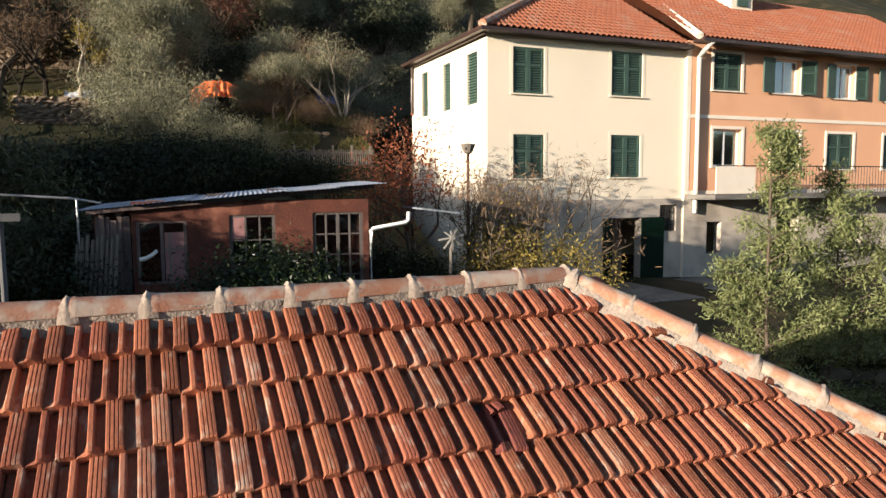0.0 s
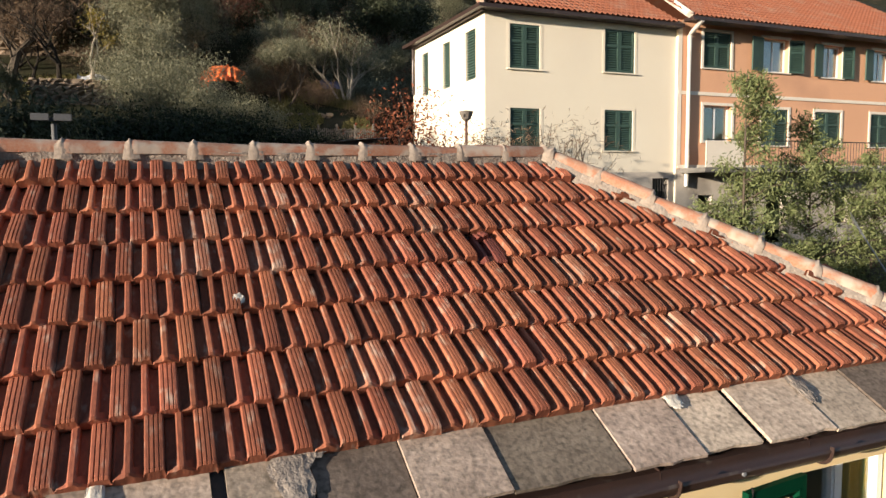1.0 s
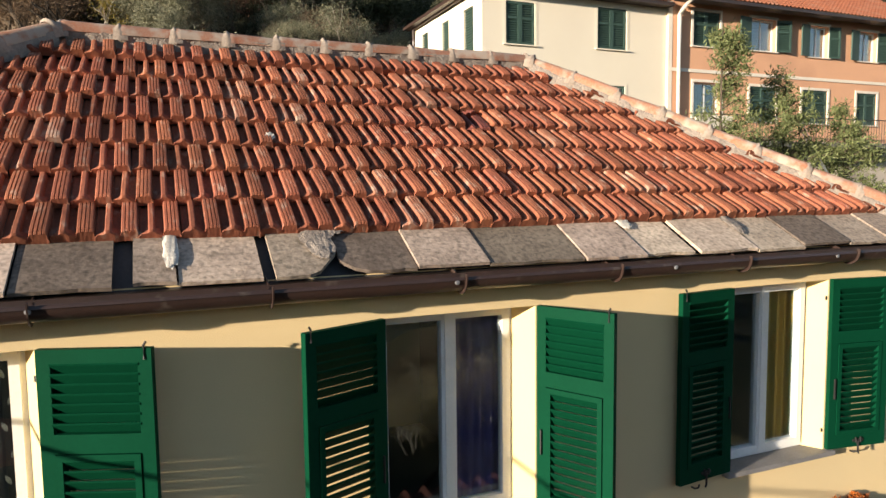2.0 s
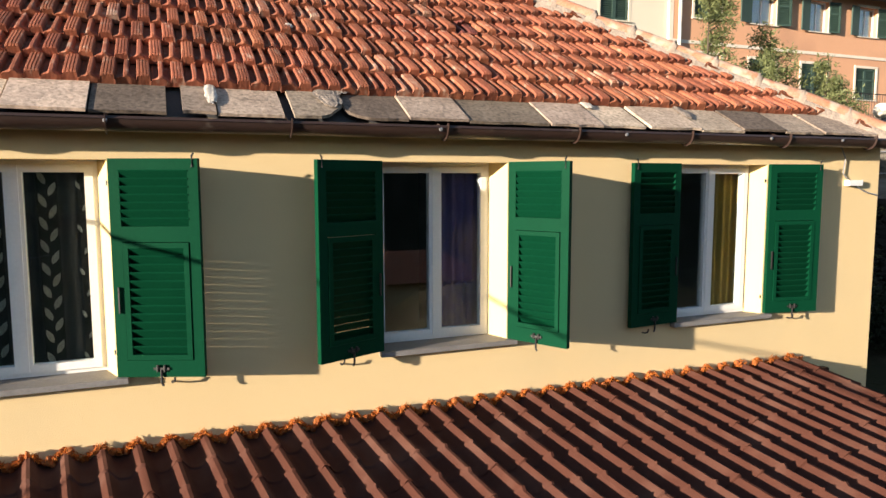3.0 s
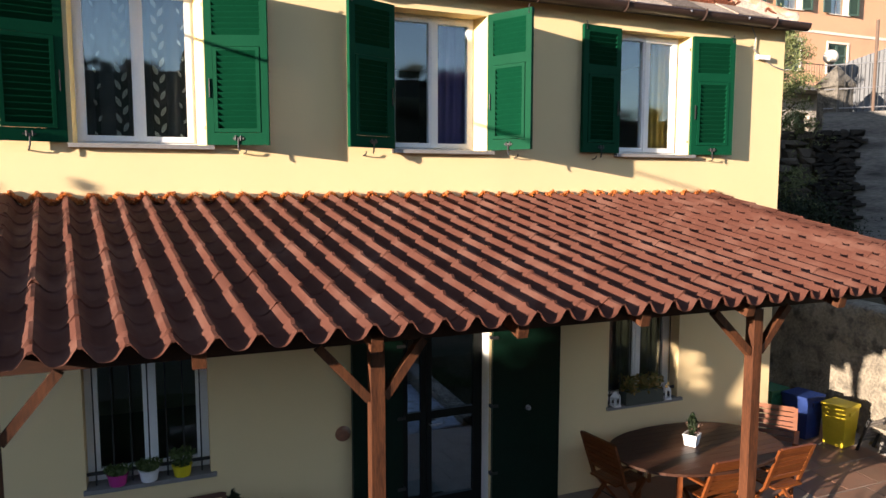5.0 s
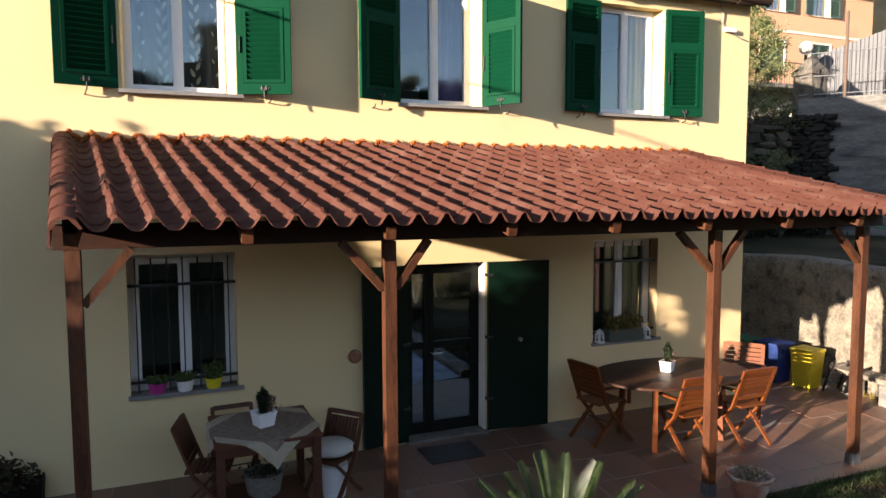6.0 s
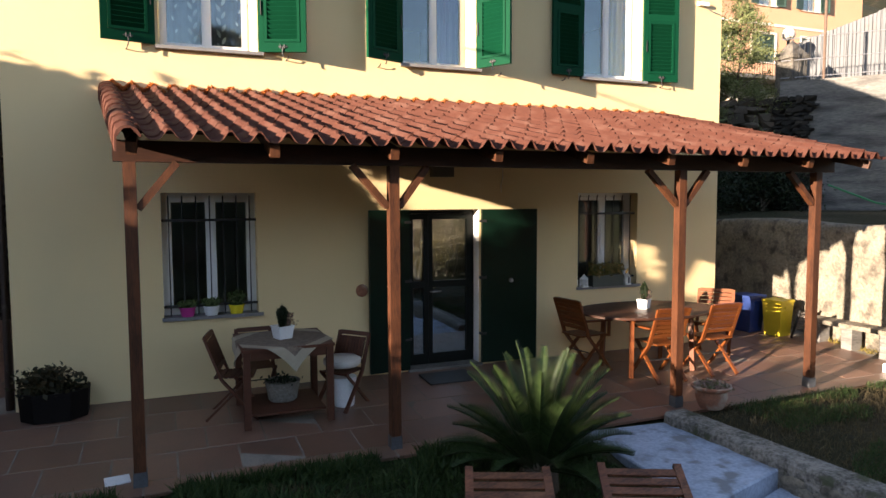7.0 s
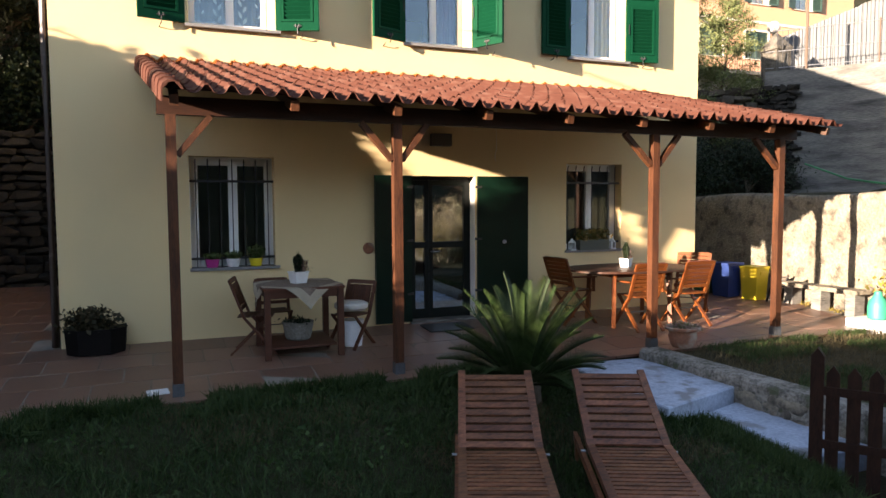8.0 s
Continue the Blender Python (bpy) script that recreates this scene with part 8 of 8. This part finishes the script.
# ---- curtains behind the panes ----
def curtain(x0, x1, y, z0, z1, mat, label, folds, depth=0.03):
    bm = bmesh.new()
    n = folds * 6
    cols = []
    for i in range(n + 1):
        x = x0 + (x1 - x0) * i / n
        cols.append([bm.verts.new((x + 0.004 * math.sin(z * 7 + i), y + depth * math.sin(i * 2 * math.pi / 6), z)) for z in (z0, (z0 + z1) / 2, z1)])
    for q, w in zip(cols, cols[1:]):
        for j in range(2):
            bm.faces.new((q[j], w[j], w[j + 1], q[j + 1]))
    ob = solid("curtain", bm, mat, label, "curtain", kind="thing", smooth=True)
    del ob["kind"]
    return ob


GREYC = material("grey_sheer", (0.080, 0.074, 0.066), (0.058, 0.054, 0.048), scale=4, fine=90, rough=0.9, bump=0.1)
LEAFC = material("pale_leaf_print", (0.46, 0.42, 0.34), (0.40, 0.37, 0.30), scale=9, fine=60, rough=0.9, bump=0.05)
cur = curtain(-2.87, -1.99, 0.275, 3.78, 5.0, GREYC, "grey sheer curtain printed with pale leaf stems", 7, 0.012)
DARKSTRIP = material("dark_sheer_stripe", (0.030, 0.028, 0.022), (0.022, 0.02, 0.016), scale=6, fine=90, rough=0.9, bump=0.1)
for sx, wide in ((-2.735, 0.036), (-2.555, 0.105), (-2.265, 0.11), (-2.085, 0.036)):
    bm = bmesh.new()
    add_box(bm, sx - wide / 2, sx + wide / 2, 0.2565, 0.2585, 3.79, 4.99)
    part("stripe", bm, DARKSTRIP, cur, "dark sheer stripe")
    for i in range(17 if wide > 0.1 else 9):
        z = 3.83 + (0.068 * i if wide > 0.1 else 0.13 * i)
        s = 1 if i % 2 else -1
        k = 1.0 if wide > 0.1 else 0.6
        bm = bmesh.new()
        c = Vector((sx + s * 0.026 * k, 0.254, z))
        up, rt = Vector((s * 0.42, 0, 0.91)), Vector((0.91, 0, -s * 0.42))
        bm.faces.new([bm.verts.new(c + up * a * k + rt * b * k) for a, b in ((-0.046, 0), (-0.024, 0.014), (0.004, 0.018), (0.026, 0.012), (0.048, 0), (0.026, -0.012), (0.004, -0.018), (-0.024, -0.014))])
        part("printed_leaf", bm, LEAFC, cur)
curtain(0.20, 0.60, 0.285, 3.76, 5.0, material("purple_curtain", (0.14, 0.10, 0.27), (0.10, 0.07, 0.20), scale=4, fine=60, rough=0.9, bump=0.1), "gathered purple curtain behind the window", 5, 0.018)
curtain(2.72, 3.04, 0.225, 3.76, 5.0, material("yellow_curtain", (0.55, 0.33, 0.05), (0.44, 0.26, 0.04), scale=4, fine=60, rough=0.9, bump=0.1), "gathered mustard yellow curtain behind the window", 4, 0.014)
curtain(2.2, 3.05, 0.30, 1.02, 2.24, GREYC, "pale net curtain behind the barred window", 6, 0.02)


# ---- roof pieces ----
rng = random.Random(11)
tile_me, pale_me, ridge_me = tile_mesh(TILE), tile_mesh(PALETILE), ridge_mesh()
SLOPE = Matrix.Rotation(PITCH, 4, 'X')
TW, DY = 0.196, 0.246
for c, phase in enumerate((0.092, 0.160, 0.055, 0.092, 0.172, 0.045, 0.094, 0.160)):
    y = 0.24 + c * DY - 0.018 * (c == 7)
    first = hip_l(y + 0.05)
    x = phase - 0.190 + TW * math.ceil((first - phase + 0.190) / TW)
    while x < hip_x(y + 0.05) - 0.06:
        if not (c == 4 and abs(x - 0.76) < TW * 0.5):
            m = Matrix.Translation((x + rng.gauss(0, 0.002), y + rng.gauss(0, 0.005), roof_z(y) - 0.036 + rng.gauss(0, 0.003) + 0.016 * (c == 7))) @ SLOPE @ pose(0, 0, 0, rng.gauss(0, 0.4), rng.gauss(0, 0.5), rng.gauss(0, 0.6))
            part("tile", pale_me if rng.random() < 0.05 else tile_me, None, roof, m=m)
        x += TW
# the gap in the roof: a sunken newer tile and a broken piece above it
newer = tile_mesh(REDTILE)
part("tile", newer, None, roof, "sunken dark red tile in a gap of the roof", m=Matrix.Translation((0.765, 1.20, roof_z(1.20) - 0.050)) @ SLOPE @ pose(0, 0, 0, -0.5, 2, -5))
part("tile", newer, None, roof, "broken piece of a red tile", m=Matrix.Translation((0.84, 1.40, roof_z(1.40) - 0.046)) @ SLOPE @ pose(0, 0, 0, 4, -6, 9) @ Matrix.Diagonal((0.5, 0.22, 0.7, 1)))


def tile_slope(turn, eave, half, shrink, rise, run, label):
    """Tiles of one of the other slopes, joined. eave: middle of its eaves; half: half its length there; shrink: how far an end draws in per metre of run."""
    base = np.array([v.co for v in tile_me.vertices])
    quads = np.array([p.vertices[:] for p in tile_me.polygons])
    tilt = Matrix.Translation(eave) @ Matrix.Rotation(turn, 4, 'Z')
    verts, faces = [], []
    lean = math.atan2(rise, run)
    for c in range(int(run / DY)):
        v = 0.02 + c * DY
        u = -half + shrink * v + 0.03 + (c % 2) * TW / 2
        while u < half - shrink * (v + 0.1) - TW:
            m = tilt @ Matrix.Translation((u, v, v * rise / run - 0.036 + rng.gauss(0, 0.003))) @ Matrix.Rotation(lean, 4, 'X')
            m = np.array(m)
            faces.append(quads + len(verts) * len(base))
            verts.append(base @ m[:3, :3].T + m[:3, 3])
            u += TW
    me = bpy.data.meshes.new("tile_slope")
    me.from_pydata(np.concatenate(verts).tolist(), [], np.concatenate(faces).tolist())
    me.materials.append(TILE)
    tagged(part("tile_slope", me, None, roof, label), kind="stuff")


EZ = roof_z(EAVE_Y)
SIDE_RUN = hip_x(EAVE_Y) - hip_x(RY)
tile_slope(radians(90), (hip_x(EAVE_Y), RY, EZ), RY - EAVE_Y, (RY - EAVE_Y) / SIDE_RUN, RZ - EZ, SIDE_RUN, "tiles of the hip slope")
tile_slope(radians(-90), (hip_l(EAVE_Y), RY, EZ), RY - EAVE_Y, (RY - EAVE_Y) / SIDE_RUN, RZ - EZ, SIDE_RUN, "tiles of the hip slope")
tile_slope(radians(180), ((hip_x(EAVE_Y) + hip_l(EAVE_Y)) / 2, 2 * RY - EAVE_Y, EZ), (hip_x(EAVE_Y) - hip_l(EAVE_Y)) / 2, SIDE_RUN / (RY - EAVE_Y), RZ - EZ, RY - EAVE_Y, "tiles of the rear slope")


def ridge_run(a, b, count, bed):
    """Ridge tiles end to end from a to b, bedded in mortar that is smeared over their joints."""
    a, b = Vector(a), Vector(b)
    d = b - a
    turn = d.to_track_quat('Y', 'Z').to_matrix().to_4x4()
    for i in range(count):
        p = a + d * (i / count)
        part("ridge_tile", ridge_me, None, roof, m=Matrix.Translation(p + Vector((0, 0, rng.gauss(0, 0.004)))) @ turn @ pose(0, 0, 0, rng.gauss(0, 0.7), rng.gauss(0, 2), rng.gauss(0, 0.8)) @ Matrix.Diagonal((1, d.length / count / 0.385, 1, 1)))
    bm = bmesh.new()
    n = int(d.length / 0.018)
    s = d.cross(Vector((0, 0, 1))).normalized()
    rows = []
    for i in range(n + 1):
        p = a + d * (i / n)
        rough = lambda k, f: noise.noise(Vector((p.x * f, p.y * f, k)))
        row = []
        for side in (1, -1):
            q = []
            for u, v in ((bed + 0.010 * rough(3 + side, 24), -0.10), (bed - 0.004 + 0.010 * rough(5 + side, 24), -0.036 + 0.010 * rough(6 + side, 31)), (0.083 + 0.004 * rough(8 + side, 18), 0.014 + 0.014 * rough(9 + side, 13)), (0.068, 0.028)):
                q.append(bm.verts.new(p + s * u * side + Vector((0, 0, v))))
            row.append(q)
        rows.append(row[0] + row[1][::-1])
    for q, w in zip(rows, rows[1:]):
        for i in range(7):
            bm.faces.new((q[i], q[i + 1], w[i + 1], w[i]))
    for v in bm.verts:
        v.co += Vector((0, 0, 1)) * 0.004 * noise.noise(v.co * 40)
    bmesh.ops.recalc_face_normals(bm, faces=bm.faces)
    part("mortar_bed", bm, MORTAR, roof, "rough pale grey mortar under the ridge tiles", smooth=50)
    for i in range(count + 1):     # mortar smeared over each joint, drawn up to a fin at the crest
        p0 = a + d * (i / count)
        across = [math.pi * k / 14 for k in range(15)]
        bm = bmesh.new()
        rings = []
        for u, f, fin in ((-0.026, 0.98, 0.0), (-0.010, 1.03, 0.004), (-0.003, 1.05, 0.013), (0.003, 1.05, 0.012), (0.013, 1.03, 0.004), (0.034, 0.97, 0.0)):
            ring = []
            for k, t in enumerate(across):
                low = 1 - math.sin(t)
                rr = 0.104 * f * (1 + 0.03 * noise.noise(Vector((i * 3.7, u * 30, k * 0.5))))
                skew = u * (0.8 + 0.9 * low) + 0.010 * noise.noise(Vector((i * 5.1, k * 0.6, u * 9)))
                ring.append(bm.verts.new(p0 + turn @ Vector((rr * 0.89 * math.cos(t), skew, rr * 0.86 * max(0.0, math.sin(t)) ** 0.8 + fin * max(0.0, 1 - 1.8 * low) - 0.003 - 0.03 * (k in (0, 14))))))
            rings.append(ring)
        for q, w in zip(rings, rings[1:]):
            for k in range(14):
                bm.faces.new((q[k], q[k + 1], w[k + 1], w[k]))
        bmesh.ops.recalc_face_normals(bm, faces=bm.faces)
        part("joint_mortar", bm, JOINT_MORTAR, roof, "pale mortar smeared over a ridge joint" if i == 0 else "", smooth=60)


ridge_run((-1.96, RY, 6.852), (1.82, RY, 6.858), 10, 0.074)
ridge_run((hip_x(EAVE_Y), EAVE_Y, roof_z(EAVE_Y) - 0.005), (1.86, RY - 0.04, 6.845), 9, 0.095)
ridge_run((hip_l(EAVE_Y), EAVE_Y, roof_z(EAVE_Y) - 0.005), (-2.02, RY - 0.04, 6.845), 9, 0.095)
ridge_run((hip_x(EAVE_Y), 2 * RY - EAVE_Y, EZ - 0.005), (1.86, RY + 0.04, 6.845), 9, 0.095)
ridge_run((hip_l(EAVE_Y), 2 * RY - EAVE_Y, EZ - 0.005), (-2.02, RY + 0.04, 6.845), 9, 0.095)

# slate eaves course
joints = [-4.62, -4.20, -3.72, -3.30, -2.85, -2.42, -2.0, -1.55, -1.31, -0.89, -0.52, -0.11, 0.32, 0.95, 1.40, 1.80, 2.31, 2.75, 3.22, 3.65, 4.10, 4.5]
for i, (a, b) in enumerate(zip(joints, joints[1:])):
    bm = bmesh.new()
    nx, th = 6, 0.022
    gl = {-1.55: 0.048, -0.89: 0.030, 1.80: 0.022}.get(a, 0.003 + 0.005 * rng.random())
    gr = {-1.55: 0.040, -0.89: 0.030, 1.80: 0.018}.get(b, 0.003 + 0.005 * rng.random())
    front = -0.095 + rng.gauss(0, 0.012)
    top, bot = [], []
    for j in range(nx + 1):
        x = a + gl + (b - a - gl - gr) * j / nx
        e = front + 0.012 * noise.noise(Vector((x * 9, i * 3.1, 0)))
        if i == 9 and j >= 4:
            e += (0.03, 0.10, 0.16)[j - 4]
        if i == 10 and j <= 1:
            e += (0.10, 0.03)[j]
        top.append((bm.verts.new((x, e, 0)), bm.verts.new((x, 0.13, 0.002)), bm.verts.new((x, 0.33, 0))))
        bot.append((bm.verts.new((x, e + 0.008, -th)), bm.verts.new((x, 0.13, -th)), bm.verts.new((x, 0.33, -th))))
    for j in range(nx):
        for k in range(2):
            bm.faces.new((top[j][k], top[j + 1][k], top[j + 1][k + 1], top[j][k + 1]))
            bm.faces.new((bot[j][k + 1], bot[j + 1][k + 1], bot[j + 1][k], bot[j][k]))
        bm.faces.new((bot[j][0], bot[j + 1][0], top[j + 1][0], top[j][0]))
    for s, order in ((0, 1), (nx, -1)):
        for k in range(2):
            f = (top[s][k], top[s][k + 1], bot[s][k + 1], bot[s][k])
            bm.faces.new(f[::order])
    lift = 0.012 * (i % 2) + 0.006 * rng.random()
    for v in bm.verts:
        y = v.co.y
        v.co = Vector((v.co.x, y, roof_z(0.25) - 0.052 + (y - 0.25) * 0.54 + v.co.z + lift))
    part("slate_slab", bm, SLATE, roof, "lichen-stained grey slate slab")

# mortar patches over the slab joints
slab_z = lambda y: roof_z(0.25) - 0.052 + (y - 0.25) * 0.54
for x, y, rx, ry, mat in ((-1.335, 0.13, 0.034, 0.15, PALE_MORTAR), (-0.60, 0.17, 0.085, 0.15, MORTAR), (-0.49, 0.28, 0.07, 0.07, MORTAR), (1.44, 0.22, 0.05, 0.07, PALE_MORTAR), (2.33, 0.15, 0.05, 0.10, MORTAR), (-0.70, 1.00, 0.03, 0.03, PALE_MORTAR)):
    bm = bmesh.new()
    bmesh.ops.create_icosphere(bm, subdivisions=3, radius=1.0)
    for v in bm.verts:
        k = 1 + 0.5 * noise.noise(v.co * 2.6 + Vector((x * 9, 0, 0)))
        yy = y + v.co.y * ry * k
        v.co = Vector((x + v.co.x * rx * k, yy, (slab_z(yy) + 0.026 if y < 0.5 else roof_z(yy) + 0.026) + 0.009 * v.co.z + 0.006 * noise.noise(v.co * 9)))
    part("mortar_patch", bm, mat, roof, "lump of pale mortar on the eaves slabs", smooth=60)

# ---- paving ----
rng = random.Random(21)
paving = thing("patio", "terracotta-coloured stone paving slabs with pale joints", "paving", kind="structure")
S = 0.50
SLOPE_F = math.atan(0.054)
bm = bmesh.new()
lo_, hi_ = -2.24, 4.7
vs = [bm.verts.new((x, y, floor_z(y) - 0.0025)) for x, y in ((-9.0, lo_), (6.25, lo_), (6.25, hi_), (-9.0, hi_))]
bm.faces.new(vs)
part("joint_bed", bm, GROUT, paving, "pale mortar joints")
shapes = {}


def paver(w, d):
    k = (round(w, 2), round(d, 2))
    if k not in shapes:
        bm = bmesh.new()
        add_box(bm, -w / 2 + 0.008, w / 2 - 0.008, -d / 2 + 0.008, d / 2 - 0.008, -0.03, 0)
        shapes[k] = mesh_of("paver", bm, PAVER, bevel=0.004)
    return shapes[k]


for j in range(5):
    d = S if j < 4 else 0.24
    y = -j * S - d / 2 - 0.002
    for i in range(30):
        x = -8.86 + i * S + (0.25 if j % 2 else 0)
        if x + S / 2 > 6.2:
            continue
        part("paver", paver(S, d), None, paving, m=Matrix.Translation((x, y, floor_z(y) + rng.gauss(0, 0.0012))) @ pose(0, 0, 0, math.degrees(SLOPE_F) + rng.gauss(0, 0.12), rng.gauss(0, 0.12), 0))
for j in range(9):
    for i in range(5):
        x, y = -6.86 + i * S + (0.25 if j % 2 else 0), 0.25 + j * S
        wide = min(S, XL - 0.01 - (x - S / 2))
        if wide > 0.04:
            x += (wide - S) / 2
            part("paver", paver(wide, S), None, paving, m=Matrix.Translation((x, y, floor_z(y) + rng.gauss(0, 0.0012))) @ pose(0, 0, 0, math.degrees(SLOPE_F), 0, 0))
    for i in range(3):
        x, y = XR + 0.28 + i * S, 0.25 + j * S
        part("paver", paver(S, S), None, paving, m=Matrix.Translation((x, y, floor_z(y) + rng.gauss(0, 0.0012))) @ pose(0, 0, 0, math.degrees(SLOPE_F), 0, 0))
